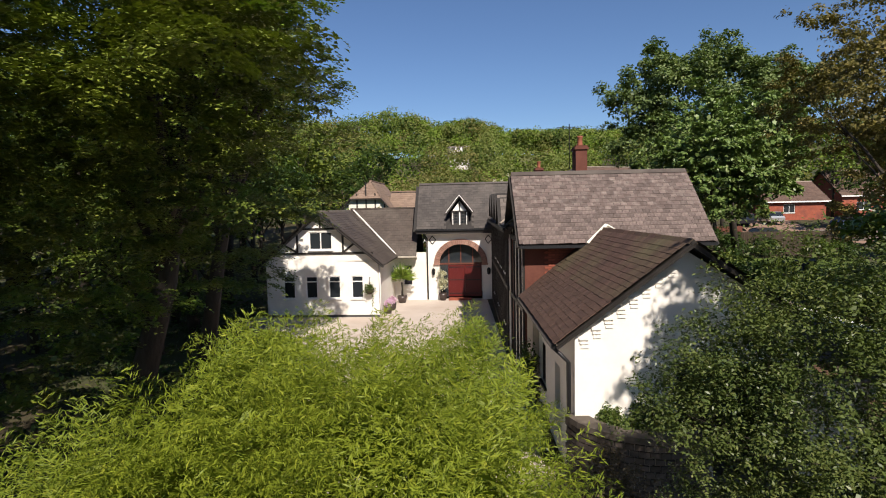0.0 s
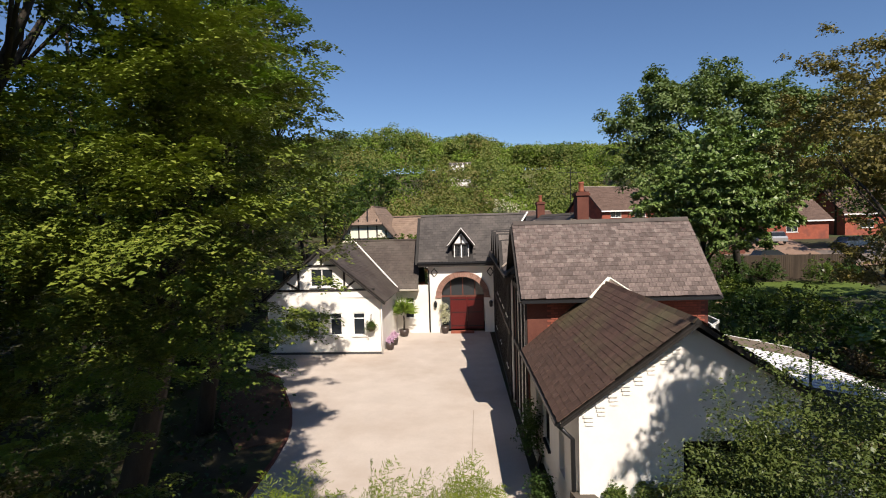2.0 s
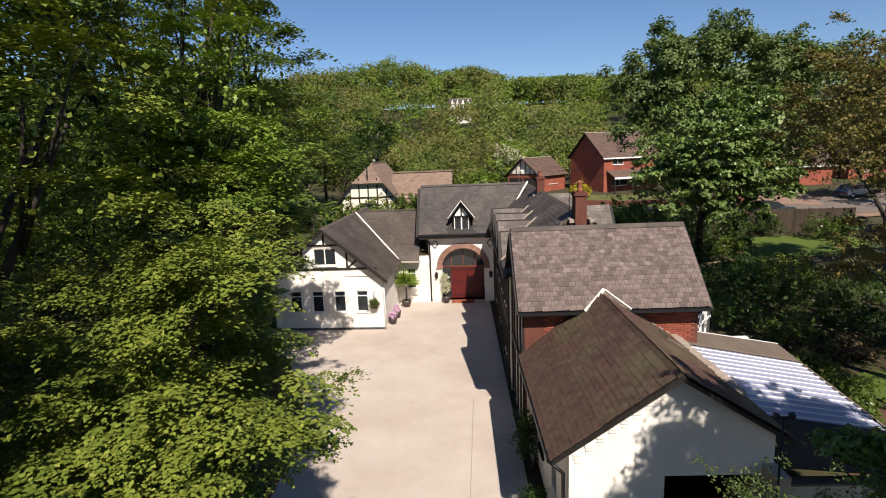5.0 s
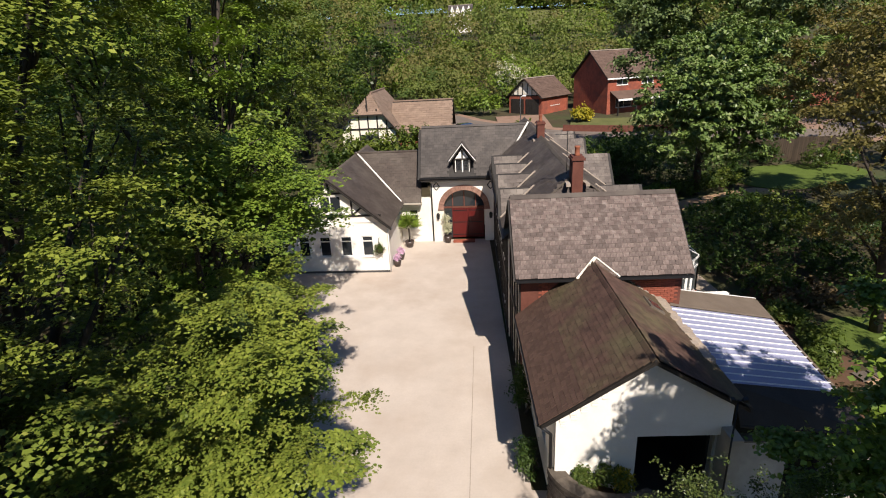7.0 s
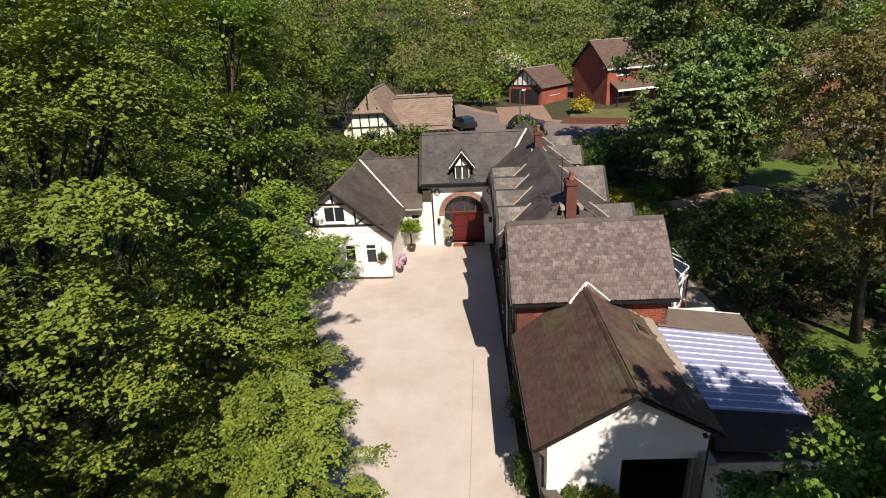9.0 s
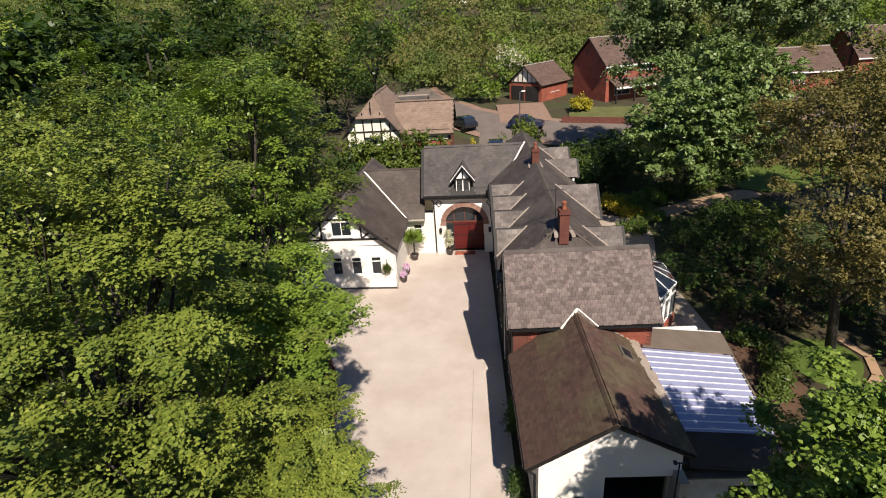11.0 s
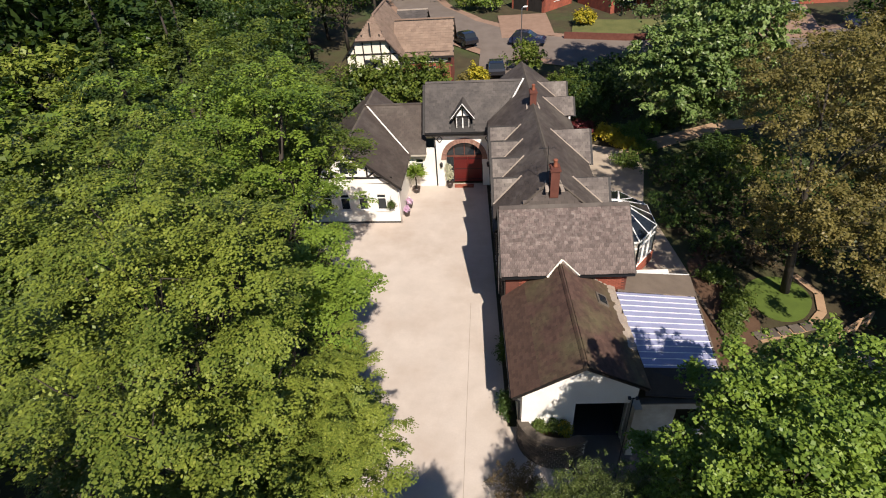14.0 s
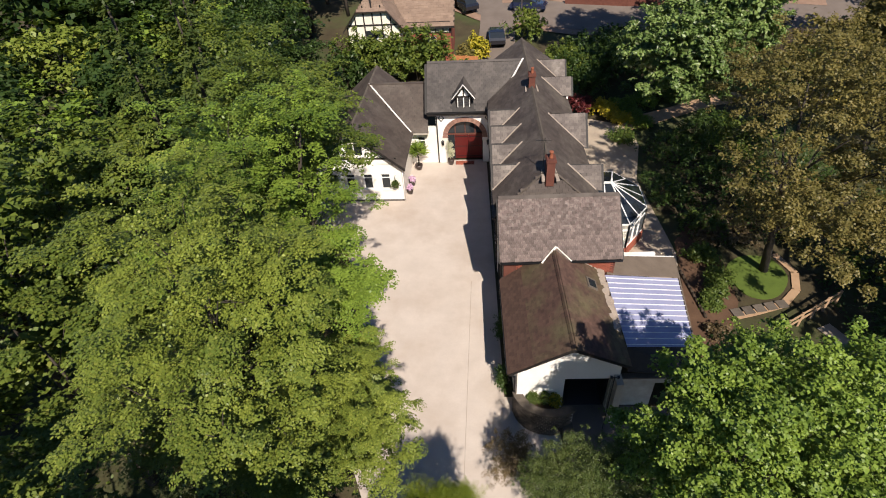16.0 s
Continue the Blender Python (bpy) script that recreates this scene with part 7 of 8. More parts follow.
pos, nrm, _ = crown_points([(-2.5, 28.43, 1.5, 0.3, 0.24, 0.3)], 60, 18, 0.15, 0.8, 6, 0.3)
attach(new("foliage", leaf_mesh("foliage", pos, nrm, 0.06, M_LEAF_SHRUB, 0.6, 6)), t)

t = pot("arch_planter", 0.98, 33.62, 0.45, 0.26, M_POT_DARK, "pot with a tall pale-flowered shrub beside the arch doors")
pos, nrm, _ = crown_points([(0.98, 33.62, 1.0, 0.3, 0.28, 0.6), (0.98, 33.62, 1.6, 0.26, 0.25, 0.3)], 110, 20, 0.16, 0.8, 7, 0.3)
attach(new("foliage", leaf_mesh("foliage", pos, nrm, 0.07, M_BLOSSOM, 0.5, 7)), t)

TURN = YARD
t = thing("planter_shrubs", (6.0, 11.7, 1.2), "green and bronze shrubs growing in the raised planter", "shrub")
for lob, mt, sd in (([(5.75, 11.65, 1.4, 0.36, 0.32, 0.24)], M_LEAF_SHRUB, 21), ([(6.45, 11.55, 1.45, 0.38, 0.34, 0.34)], M_LEAF_SHRUB, 22), ([(6.75, 11.5, 1.4, 0.2, 0.2, 0.3)], M_LEAF_YELLOW, 23)):
    pos, nrm, _ = crown_points(lob, 50, 24, 0.18, 0.7, sd, 0.3)
    attach(new("foliage", leaf_mesh("foliage", pos, nrm, 0.08, mt, 0.5, sd)), t)
for i, (y, h) in enumerate(((13.4, 1.0), (15.9, 1.7))):
    shrub("wall_climber", (4.5, y, 0), [(4.5, y, h * 0.55, 0.28, 0.6, h * 0.5)], M_LEAF_DARK, "dark climbing plant against the garage wall", 60, 30, 0.08, 0.22, 230 + i, "climber", "wall climbers")
TURN = IDENT

t = thing("lamp_post", (8.55, 10.4, 0), "dark metal post with twin floodlights", "lamp post")
s = Shape()
s.tube([(8.55, 10.4, 0), (8.55, 10.4, 4.62)], [0.026, 0.018])
part("post", s, M_METAL, t, smooth=True)
for sx in (-1, 1):
    s = Shape()
    s.beam((8.55, 10.4, 4.58), (8.55 + sx * 0.11, 10.4, 4.63), 0.025, 0.025)
    s.prism([(8.55 + sx * 0.08, 10.34, 4.58), (8.55 + sx * 0.17, 10.34, 4.60), (8.55 + sx * 0.17, 10.34, 4.67), (8.55 + sx * 0.08, 10.34, 4.65)], (0, 0.08, 0.02))
    part("floodlight", s, M_METAL, t)


# ---- neighbourhood ----
def strip(name, pts, wide, mat, label, category, lift=0.04):
    s = Shape()
    dense = []
    for a, b in zip(pts, pts[1:]):
        for k in range(8):
            dense.append(Vector(a).lerp(Vector(b), k / 8))
    dense.append(Vector(pts[-1]))
    for i, p in enumerate(dense):
        d = (dense[min(i + 1, len(dense) - 1)] - dense[max(i - 1, 0)]).normalized()
        n = Vector((-d.y, d.x)) * wide / 2
        for q in (p + n, p - n):
            s.v.append((q.x, q.y, ground_height(q.x, q.y) + lift))
    s.f = [(2 * i, 2 * i + 1, 2 * i + 3, 2 * i + 2) for i in range(len(dense) - 1)]
    return single(name, s, mat, label, category, kind="structure", smooth=True)


ROAD = [(-9, 92), (-5.5, 82), (-0.5, 72.5), (6, 66), (14, 63), (24, 61.5), (36, 61.5), (50, 64), (72, 72)]
strip("pavement", ROAD, 9.0, M_BLOCK, "dull paved footway along the cul-de-sac", "pavement", 0.1)
strip("road", ROAD, 6.6, M_ASPHALT, "grey-brown asphalt cul-de-sac road", "road", 0.13)
strip("road_spur", [(5.0, 66), (4.8, 60), (4.6, 52)], 4.0, M_ASPHALT, "asphalt spur leading to the courtyard's back wall", "road", 0.12)
strip("block_drive", [(8.8, 67.5), (8.6, 72), (8.4, 76.5)], 6.5, M_BLOCK, "pinkish block-paved driveway", "driveway", 0.15)
strip("block_drive", [(38, 64), (39.5, 70), (41, 76)], 7.0, M_BLOCK, "pinkish block-paved driveway", "driveway", 0.15)
strip("hill_meadow", [(25, 158), (25.5, 185), (26, 212)], 24, M_GRASS, "rough grassy clearing on the wooded hillside", "meadow", 0.4)
strip("front_lawn", [(14.4, 70.0), (20, 69), (27, 68.6)], 6.6, M_GRASS, "rough front lawn of the brick house", "lawn", 0.14)


def brick_house(name, x0, x1, y0, y1, ze, zr, wall, tile, label, ridge_x=True, wins=(), hipped=False, timber=False, low=None, over=0.4):
    """A detached house; wins: (x0, x1, z0, z1) on its front."""
    zb = ground_height((x0 + x1) / 2, y0) - 0.2
    g = thing(name, ((x0 + x1) / 2, (y0 + y1) / 2, zb), label, "house")
    holes = [(a - x0, b - x0, c + zb, d + zb) for a, b, c, d in wins]
    front = wall_shape((x0, y0), (x1, y0), zb, ze, 0.3, holes)
    xm, ym = (x0 + x1) / 2, (y0 + y1) / 2
    sideL, sideR = wall_shape((x0, y1 - 0.3), (x0, y0 + 0.3), zb, ze, 0.3), wall_shape((x1, y0 + 0.3), (x1, y1 - 0.3), zb, ze, 0.3)
    if ridge_x:
        sideL.prism([(x0, y0, ze), (x0, y1, ze), (x0, ym, zr - 0.15)], (0.3, 0, 0))
        sideR.prism([(x1, y0, ze), (x1, y1, ze), (x1, ym, zr - 0.15)], (-0.3, 0, 0))
    else:
        gab = wall_shape((x0, y0), (x1, y0), ze, ze + 0.01, 0.3)
        cut = 0.5 if hipped else 1.0
        hx, hz = (xm - x0) * (1 - cut), ze + (zr - ze) * cut - 0.15
        gab.prism([(x0, y0, ze), (x1, y0, ze), (xm + hx, y0, hz), (xm - hx, y0, hz)] if hipped else [(x0, y0, ze), (x1, y0, ze), (xm, y0, zr - 0.15)], (0, 0.3, 0))
        part("gable_wall", gab, M_CREAM if timber else wall, g)
    part("front_wall", front, wall, g)
    part("side_wall", sideL, wall, g)
    part("side_wall", sideR, wall, g)
    part("back_wall", wall_shape((x1, y1), (x0, y1), zb, ze, 0.3), wall, g)
    for a, b, c, d in wins:
        window(g, a, b, c + zb, d + zb, y0, "x", 1)
    o = over
    if ridge_x:
        dz = o * (zr - ze) / (ym - y0)
        A, B = (x0 - o, y0 - o, ze - dz), (x1 + o, y0 - o, ze - dz)
        C, D = (x1 + o, ym, zr), (x0 - o, ym, zr)
        E_, F_ = (x1 + o, y1 + o, ze - dz), (x0 - o, y1 + o, ze - dz)
        sets = ((A, B, C, D, (1, 0, 0), (0, ym - y0 + o, zr - ze + dz)), (E_, F_, D, C, (-1, 0, 0), (0, -(ym - y0 + o), zr - ze + dz)))
        width = x1 - x0 + 2 * o
    else:
        dz = o * (zr - ze) / (xm - x0)
        A, B = (x0 - o, y1 + o, ze - dz), (x0 - o, y0 - o, ze - dz)
        C, D = (xm, y0 - o, zr), (xm, y1 + o, zr)
        yh = y0 + 2.4
        E_, F_ = (x1 + o, y0 - o, ze - dz), (x1 + o, y1 + o, ze - dz)
        sets = ((A, B, C, D, (0, -1, 0), (xm - x0 + o, 0, zr - ze + dz)), (E_, F_, D, C, (0, 1, 0), (-(xm - x0 + o), 0, zr - ze + dz)))
        width = y1 - y0 + 2 * o
    for k, (a, b, c, d, u, v) in enumerate(sets):
        clip = None
        lv = Vector(v).length
        if hipped:
            e1 = Vector(((c[0] + (b if k == 0 else a)[0]) / 2, y0 - o, (c[2] + a[2]) / 2))
            top = Vector((xm, yh, zr))
            slab = Shape()
            pol = [Vector(a), Vector(b), e1, top, Vector(d)] if k == 0 else [Vector(a), Vector(b), Vector(c), top, e1]
            pol = pol if k == 0 else [Vector(a), Vector(b), Vector((xm, y1 + o, zr)), top, e1]
            slab.prism(pol, (0, 0, -0.12))
            reach = yh - y0 + o
            cut = lambda vv, reach=reach, lv=lv: reach * max(0.0, vv - lv / 2) / (lv / 2)
            clip = (lambda vv, cut=cut: (0, width - cut(vv))) if k == 0 else (lambda vv, cut=cut: (cut(vv), width))
        else:
            slab = roof_slab(a, b, c, d)
        r = part("roof", slab, M_TIMBER, g, "tiled roof slope")
        part("tiling", slates(a, u, v, width, lv, 0.5, 0.3, seed=int(abs(x0) * 7) + k, thick=0.03, span=clip), tile, r, kind="stuff")
    if hipped:
        zm = (zr + ze - dz) / 2
        xa, xb = (xm + x0 - o) / 2, (xm + x1 + o) / 2
        s = Shape()
        s.prism([(xa, y0 - o, zm), (xb, y0 - o, zm), (xm, yh, zr)], (0, 0, -0.1))
        r = part("roof", s, M_TIMBER, g, "hipped end of the tiled roof")
        vh = Vector((0, yh - y0 + o, zr - zm))
        part("tiling", slates((xa, y0 - o, zm), (1, 0, 0), vh, xb - xa, vh.length, 0.5, 0.3, seed=9, thick=0.03, span=lambda vv: ((xb - xa) / 2 * vv / vh.length, (xb - xa) * (1 - vv / vh.length / 2))), tile, r, kind="stuff")
    s = Shape()
    if ridge_x:
        s.box(x0 - o, x1 + o, ym - 0.12, ym + 0.12, zr - 0.02, zr + 0.09)
    else:
        s.box(xm - 0.12, xm + 0.12, yh if hipped else y0 - o, y1 + o, zr - 0.02, zr + 0.09)
    part("ridge", s, M_TILE_TAN if tile is M_TILE_TAN else M_RIDGE, g)
    s = Shape()
    if ridge_x:
        s.box(x0 - o, x1 + o, y0 - o - 0.06, y0 - o, ze - dz - 0.16, ze - dz + 0.02)
    else:
        for xx in (x0 - o, x1 + o):
            w1 = Vector((xm, y0 - o - 0.02, zr - 0.08))
            w0 = Vector((xx, y0 - o - 0.02, ze - dz - 0.08))
            s.beam(w0, w0.lerp(w1, 0.5) if hipped else w1, 0.05, 0.22, up=(0, 1, 0))
    part("fascia", s, M_WHITE if not timber else M_TIMBER, g, kind="" if ridge_x else "stuff")
    if timber:
        s = Shape()
        n = max(4, int((x1 - x0) / 0.75))
        for i in range(n + 1):
            x = x0 + (x1 - x0) * i / n
            if ridge_x:
                s.box(x - 0.06, x + 0.06, y0 - 0.05, y0, ze - 1.0, ze)
            else:
                top = ze + (zr - ze) * (1 - abs(x - xm) / (xm - x0 + 0.01)) - 0.25
                s.box(x - 0.06, x + 0.06, y0 - 0.05, y0, ze - (1.3 if name == "timbered_bungalow" else 0), max(top, ze))
        s.box(x0, x1, y0 - 0.06, y0, ze - 0.07, ze + 0.07)
        if ridge_x:
            s.box(x0, x1, y0 - 0.06, y0, ze - 1.05, ze - 0.93)
        part("timber_frame", s, M_TIMBER, g)
    return g


# half-timbered bungalow behind the courtyard
brick_house("timbered_bungalow", -5.2, 0.1, 52.3, 58.6, 5.0, 7.45, M_BRICK, M_TILE_TAN, "half-timbered bungalow with a tan tiled roof behind the courtyard", True, [(-2.6, -1.4, 2.2, 3.4)], timber=True)
h = brick_house("timbered_bungalow", -9.9, -4.7, 50.8, 60.0, 5.4, 8.5, M_CREAM, M_TILE_TAN, "cream half-timbered gable of the tan-roofed bungalow", False, [(-8.2, -6.4, 4.0, 4.8)], hipped=True, timber=True)
s = Shape()
s.prism([(-0.1, 52.25, 4.0), (-5.1, 52.25, 4.0), (-5.1, 52.25, 4.95), (-0.1, 52.25, 4.95)], (0, 0.04, 0))
single("render_band", s, M_CREAM, "cream render band between bungalow timbers", "wall panel", kind="structure")
TURN = Matrix.Translation((11.6, 82, 0)) @ pose(0, 0, 0, 0, 0, -40) @ Matrix.Translation((-11.6, -82, 0))
h = brick_house("brick_garage", 8.8, 14.4, 78.6, 85.4, 5.7, 8.0, M_BRICK, M_TILE_DARK, "red brick garage with a timbered gable and brown tiled roof", False, [], timber=True)
# black panels stand in for the two dark openings
for x in (9.2, 11.75):
    s = Shape()
    s.box(x, x + 2.2, 78.53, 78.6, 3.0, 5.2)
    part("garage_door", s, M_TIMBER, h, "dark panel standing in for the shade of a garage opening")
window(h, 80.8, 83.2, 4.2, 5.2, 14.4, "y", 2, out=1)
TURN = Matrix.Translation((22.5, 81, 0)) @ pose(0, 0, 0, 0, 0, 24) @ Matrix.Translation((-22.5, -81, 0))
h = brick_house("brick_house", 18.0, 27.0, 77.0, 85.0, 8.0, 11.2, M_BRICK, M_TILE_DARK, "two-storey red brick house with a brown tiled roof", True, [(19.4, 21.2, 3.8, 5.0), (23.4, 25.4, 3.8, 5.0), (19.4, 22.0, 0.9, 2.3)])
s = Shape()
s.prism([(18.4, 75.2, 5.0), (27.2, 75.2, 5.0), (27.2, 77.0, 5.9), (18.4, 77.0, 5.9)], (0, 0, 0.12))
part("porch_roof", s, M_TILE_DARK, h, "lean-to porch roof")
s = Shape()
s.box(18.4, 27.2, 75.1, 75.2, 4.85, 5.1)
part("fascia", s, M_WHITE, h)
for x in (18.6, 21.5, 24.4, 27.0):
    s = Shape()
    s.box(x - 0.08, x + 0.08, 75.3, 75.46, 2.9, 4.95)
    part("post", s, M_TIMBER, h)
TURN = IDENT
brick_house("brick_bungalow", 42.0, 50.0, 76.0, 84.0, 5.9, 8.4, M_BRICK, M_TILE_DARK, "red brick bungalow with a brown tiled roof", True, [(44.5, 46.0, 1.2, 2.4)])
brick_house("brick_bungalow", 56.0, 66.0, 82.0, 92.0, 6.6, 10.2, M_BRICK, M_TILE_DARK, "red brick house with a brown tiled roof among trees", True, [(58, 60, 1.2, 2.4)])
h = brick_house("white_house", -5.8, 0.6, 168.0, 176.0, 22.6, 25.4, M_RENDER, M_SLATE_J, "distant white gabled house on the wooded hillside", True, [(-4.9, -3.9, 3.2, 5.0), (-1.4, -0.4, 3.2, 5.0)])
for x in (-4.9, -3.3, -1.7, -0.1):
    s = Shape()
    s.prism([(x - 0.6, 167.6, 21.6), (x + 0.6, 167.6, 21.6), (x + 0.6, 167.6, 23.4), (x, 167.6, 24.9), (x - 0.6, 167.6, 23.4)], (0, 0.5, 0))
    part("gable", s, M_RENDER, h, "white pointed gable")
h = brick_house("conservatory_annex", -6.2, -3.4, 62.4, 65.4, 5.8, 6.8, M_RENDER, M_SLATE_J, "small white outbuilding behind the bungalow", True)


def fence(name, p, q, height, n, mat, label):
    g = thing(name, (*p, ground_height(*p)), label, "fence")
    p, q = Vector(p), Vector(q)
    d = (q - p).normalized()
    for k in range(n):
        a, b = p.lerp(q, k / n), p.lerp(q, (k + 1) / n)
        z = ground_height(a.x, a.y)
        s = Shape()
        s.beam((a.x, a.y, z + height / 2), (b.x, b.y, z + height / 2), 0.05, height)
        pan = part("panel", s, mat, g)
        s = Shape()
        s.box(a.x - 0.06, a.x + 0.06, a.y - 0.06, a.y + 0.06, z, z + height + 0.1)
        part("post", s, mat, g)
        m = 11
        for i in range(m):
            c = a.lerp(b, (i + 0.5) / m)
            s = Shape()
            h2 = (b - a).length / m * 0.86
            s.beam((c.x - d.x * h2 / 2 + d.y * 0.035, c.y - d.y * h2 / 2 - d.x * 0.035, z + height / 2), (c.x + d.x * h2 / 2 + d.y * 0.035, c.y + d.y * h2 / 2 - d.x * 0.035, z + height / 2), 0.02, height * 0.97)
            part("board", s, mat, pan)


fence("garden_fence", (22.0, 53.6), (38.0, 53.0), 2.3, 8, M_WOOD, "dark weathered close-boarded garden fence")
fence("orange_fence", (0.4, 51.2), (2.8, 50.8), 1.7, 2, M_WOOD_ORANGE, "bright orange-stained fence panels")
s = Shape()
for a, b in zip([(13, 66.6), (20, 65.2), (28, 64.9)], [(20, 65.2), (28, 64.9), (34, 65.4)]):
    za, zb = ground_height(*a), ground_height(*b)
    s.beam((*a, za + 0.4), (*b, zb + 0.4), 0.25, 0.9)
single("garden_wall", s, M_BRICK_DULL, "low dull brick garden wall along the road", "wall", kind="structure")


def car(x, y, turn, paint, label):
    z = ground_height(x, y) + 0.14
    g = thing("parked_car", (x, y, z), label, "car", "parked cars")
    m = Matrix.Translation((x, y, z)) @ Matrix.Rotation(radians(turn), 4, "Z")

    def put(name, pts, faces, mat, parent, smooth=False):
        sh = Shape()
        sh.add([m @ Vector(p) for p in pts], faces)
        return part(name, sh, mat, parent, smooth=smooth)

    prof = [(-2.1, 0.35), (-2.15, 0.75), (-1.95, 0.98), (-1.2, 1.0), (0.75, 0.98), (1.75, 0.86), (2.1, 0.66), (2.12, 0.35)]
    n = len(prof)

    def hull(prof, w0, w1):
        pts = [(a, s * (w0 if b < 0.8 else w1), b) for s in (-1, 1) for a, b in prof]
        k = len(prof)
        return pts, [tuple(range(k))[::-1], tuple(range(k, 2 * k))] + [(i, (i + 1) % k, k + (i + 1) % k, k + i) for i in range(k)]

    body = put("body", *hull(prof, 0.88, 0.84), paint, g)
    cab = [(-1.9, 0.98), (-1.55, 1.42), (-0.9, 1.5), (0.1, 1.46), (0.95, 0.98)]
    put("cabin", *hull(cab, 0.8, 0.74), M_GLASS, body)
    roof = [(-1.5, 1.44), (-0.9, 1.53), (0.1, 1.49), (0.25, 1.41), (-1.45, 1.39)]
    put("roof", *hull(roof, 0.76, 0.70), paint, body)
    for sx in (-1, 1):
        put("headlight", [(2.0, sx * 0.5, 0.62), (2.13, sx * 0.5, 0.58), (2.13, sx * 0.82, 0.58), (2.0, sx * 0.84, 0.74), (1.98, sx * 0.5, 0.74)], [(0, 1, 2, 3, 4)], M_CHROME, body)
        for wx in (-1.32, 1.32):
            sh = Shape()
            ring = [(0.2, -0.1), (0.31, -0.09), (0.32, 0), (0.31, 0.09), (0.2, 0.1)]
            pts = [m @ Vector((wx + r * math.cos(k * math.tau / 16), sx * 0.8 + w, 0.31 + r * math.sin(k * math.tau / 16))) for r, w in ring for k in range(16)]
            sh.add(pts, [(i * 16 + k, i * 16 + (k + 1) % 16, (i + 1) * 16 + (k + 1) % 16, (i + 1) * 16 + k) for i in range(4) for k in range(16)])
            wh = part("tyre", sh, M_RUBBER, g)
            sh = Shape()
            pts = [m @ Vector((wx + 0.2 * math.cos(k * math.tau / 12), sx * 0.8 + w, 0.31 + 0.2 * math.sin(k * math.tau / 12))) for w in (-0.07, 0.07) for k in range(12)]
            sh.add(pts, [tuple(range(12)), tuple(range(12, 24))] + [(k, (k + 1) % 12, 12 + (k + 1) % 12, 12 + k) for k in range(12)])
            part("rim", sh, M_CHROME, wh)


car(4.7, 57.6, 92, M_CAR_BLACK, "black parked car on the road spur")
car(8.6, 65.2, -14, M_CAR_NAVY, "dark navy parked people carrier by the kerb")
car(0.9, 66.2, 120, M_CAR_BLACK, "dark parked car beside the bungalow")
car(40.5, 71.5, 80, M_CAR_SILVER, "silver parked hatchback on a block-paved drive")
car(36.5, 70.0, 75, M_CAR_BLACK, "dark parked car on a block-paved drive")
car(34.0, 59.6, 10, M_CAR_BLACK, "dark parked car under the trees by the road")
car(47.0, 66.5, 12, M_CAR_NAVY, "dark parked car along the road")
t = thing("wheelie_bin", (42.6, 74.4, ground_height(42.6, 74.4)), "blue plastic wheelie bin", "bin")
s = Shape()
z = ground_height(42.6, 74.4)
s.box(42.3, 42.9, 74.1, 74.75, z, z + 1.0)
part("body", s, M_BLUE, t)
s = Shape()
s.box(42.26, 42.94, 74.05, 74.8, z + 1.0, z + 1.08)
part("lid", s, M_BLUE, t)
t = thing("street_lamp", (7.6, 62.0, ground_height(7.6, 62)), "pale grey street lamp column", "street lamp")
s = Shape()
z = ground_height(7.6, 62)
s.tube([(7.6, 62, z), (7.6, 62, z + 5.2), (7.9, 62, z + 5.4)], [0.07, 0.05, 0.04])
part("column", s, M_CHROME, t, smooth=True)
s = Shape()
s.box(7.8, 8.2, 61.9, 62.1, z + 5.3, z + 5.42)
part("lantern", s, M_WHITE, t)
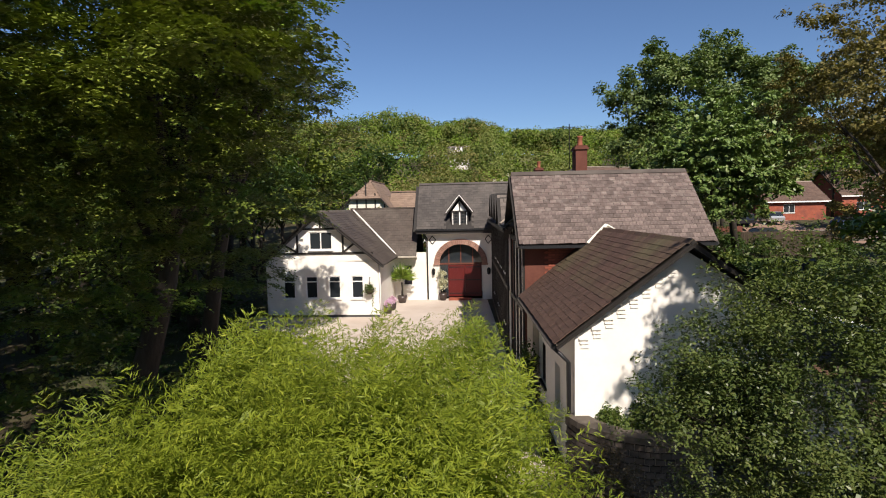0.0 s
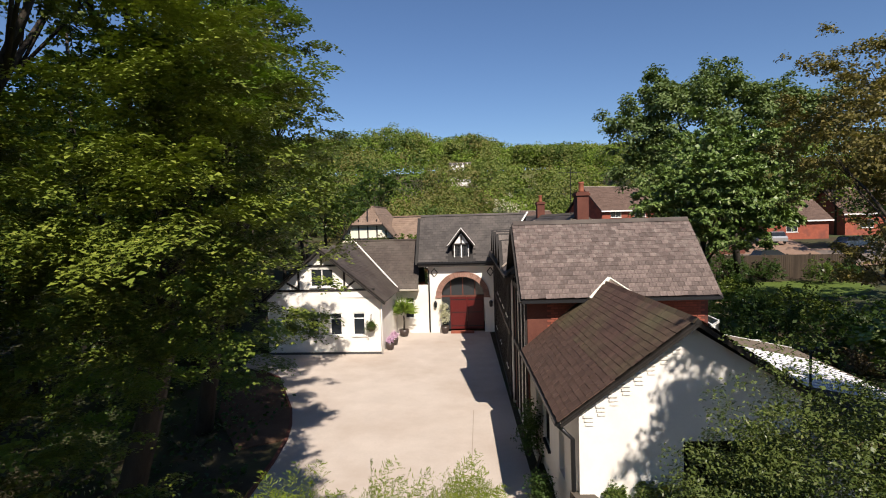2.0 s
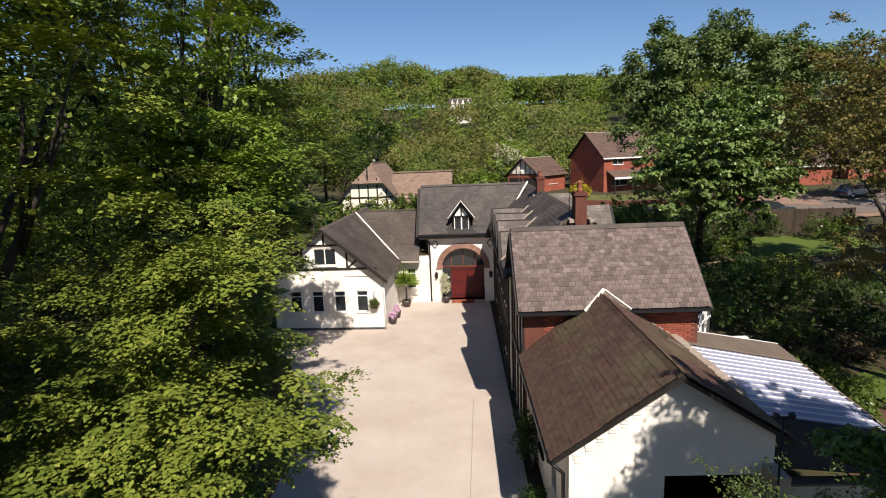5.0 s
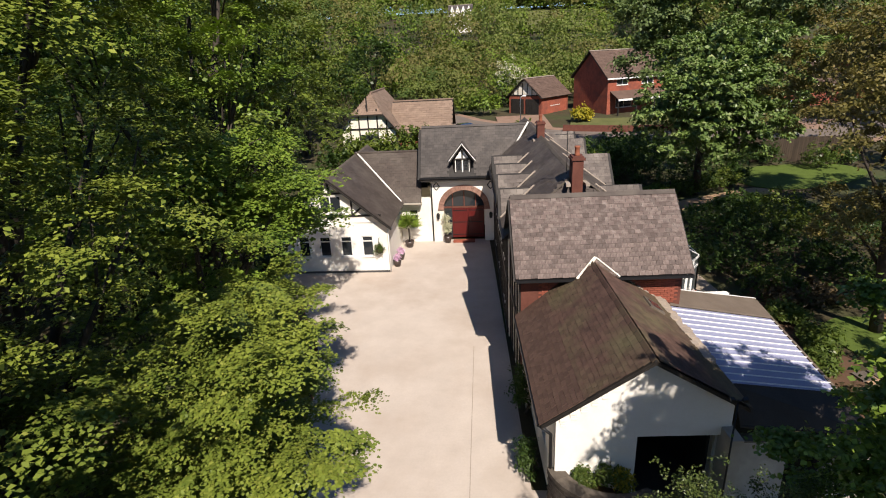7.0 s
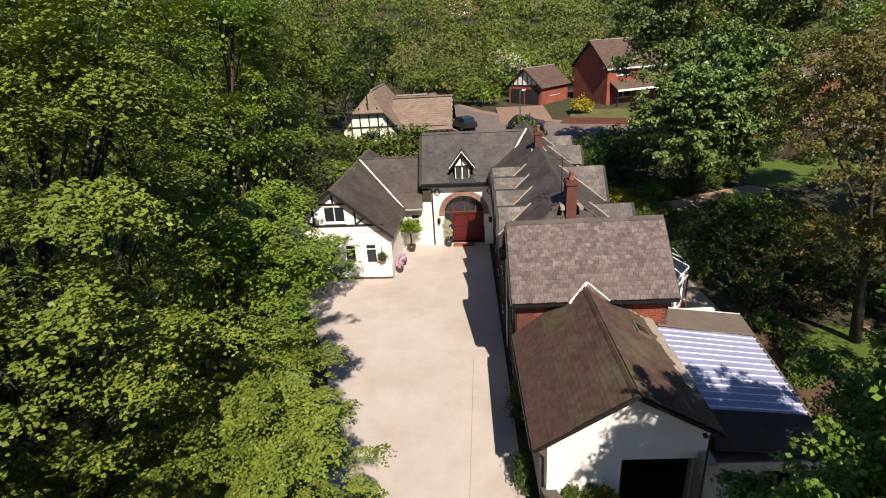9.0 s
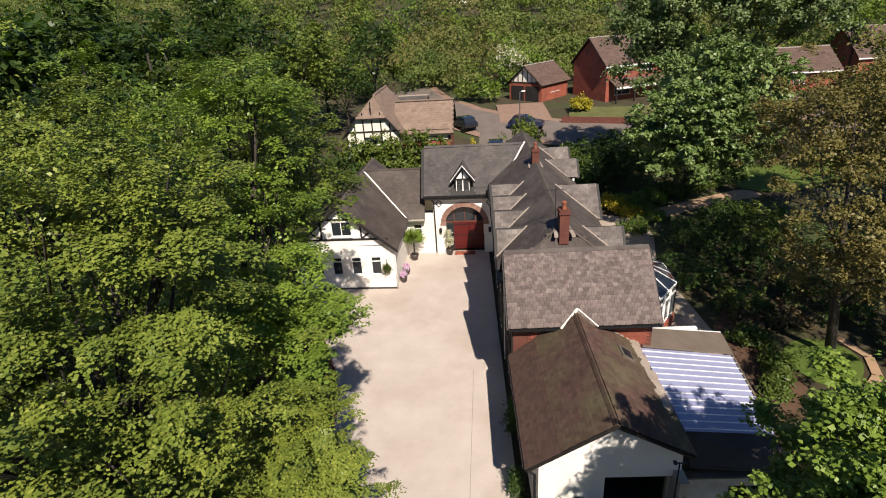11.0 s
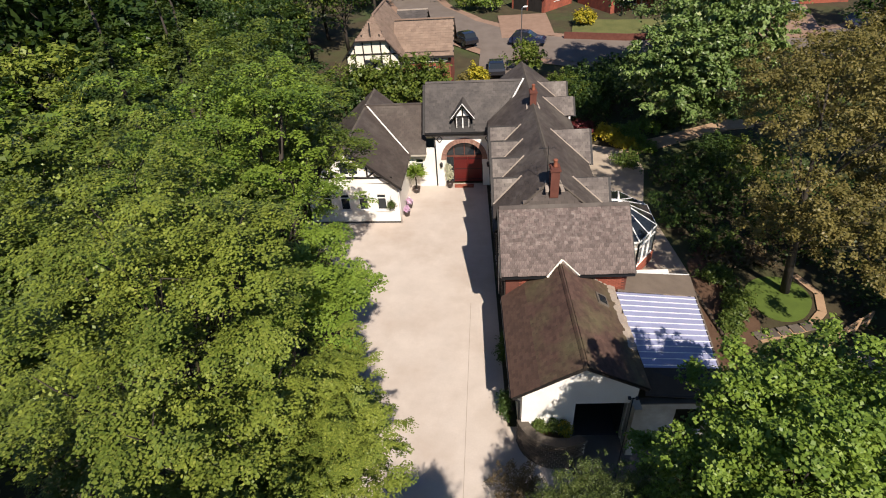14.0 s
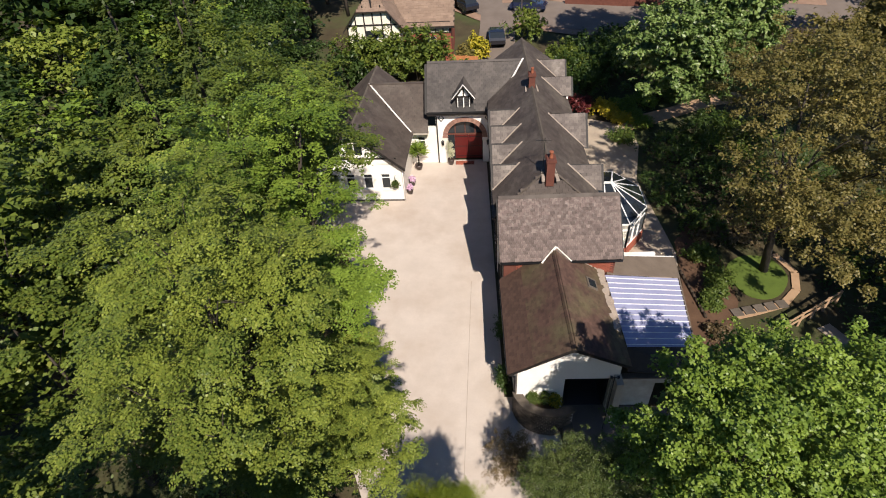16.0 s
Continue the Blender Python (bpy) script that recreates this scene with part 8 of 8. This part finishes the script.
# dark shrubs near the garden fence also fill in for shaded ground
for i, (x, y, r, h, mt, lb) in enumerate((
        (-4.6, 49.2, 2.4, 5.7, M_LEAF_MID, "dense green hedge shrub behind the courtyard"), (-1.8, 49.2, 2.3, 5.4, M_LEAF_MID, "dense green hedge shrub behind the courtyard"), (-7.4, 49.0, 2.4, 5.3, M_LEAF_MID, "dense green hedge shrub behind the courtyard"),
        (-9.2, 49.4, 2.2, 5.4, M_LEAF_MID, "dense green hedge shrub behind the courtyard"), (-6.0, 48.8, 2.2, 5.2, M_LEAF_MID, "dense green hedge shrub behind the courtyard"), (-3.2, 49.2, 2.2, 5.4, M_LEAF_SHRUB, "dense green hedge shrub behind the courtyard"),
        (0.8, 48.6, 1.4, 2.4, M_LEAF_MID, "green shrub by the orange fence"), (2.6, 53.4, 1.0, 3.0, M_LEAF_YELLOW, "golden conifer by the fence"), (7.8, 57.6, 1.8, 3.6, M_LEAF_MID, "rounded dark shrub by the spur"),
        (10.6, 50.6, 2.0, 3.0, M_LEAF_MID, "green shrub behind the house"), (13.6, 51.4, 2.4, 3.4, M_LEAF_DARK, "dark evergreen shrub behind the house"), (15.4, 49.6, 2.4, 3.8, M_LEAF_DARK, "dark evergreen shrub by the fence"), (19.2, 51.6, 2.4, 3.6, M_LEAF_DARK, "dark evergreen shrub by the fence"), (13.2, 48.2, 2.0, 3.4, M_LEAF_DARK, "dark evergreen shrub behind the house"), (3.6, 79.6, 2.2, 3.4, M_LEAF_LIME, "rounded light green shrub by the road"),
        (0.6, 81.4, 2.0, 2.6, M_LEAF_MID, "low green shrub by the road"), (15.8, 71.0, 1.3, 2.0, M_LEAF_YELLOW, "golden shrub on the front lawn"), (7.6, 90.0, 3.0, 7.5, M_BLOSSOM, "small tree covered in white blossom"), (16.6, 53.0, 2.6, 3.6, M_LEAF_DARK, "dark evergreen shrub by the fence"),
        (1.4, 52.8, 0.9, 2.2, M_LEAF_BRONZE, "brown-leaved shrub by the fence"), (-10.2, 47.2, 2.4, 4.6, M_LEAF_DARK, "dark evergreen shrub by the fence"))):
    z = ground_height(x, y)
    shrub("hedge_shrub", (x, y, z), [(x, y, z + h * 0.52, r, r, h * 0.5), (x + r * 0.6, y, z + h * 0.42, r * 0.6, r * 0.6, h * 0.4)], mt, lb, 80, 22, 0.32, 0.45, 300 + i, group="hedge shrubs")
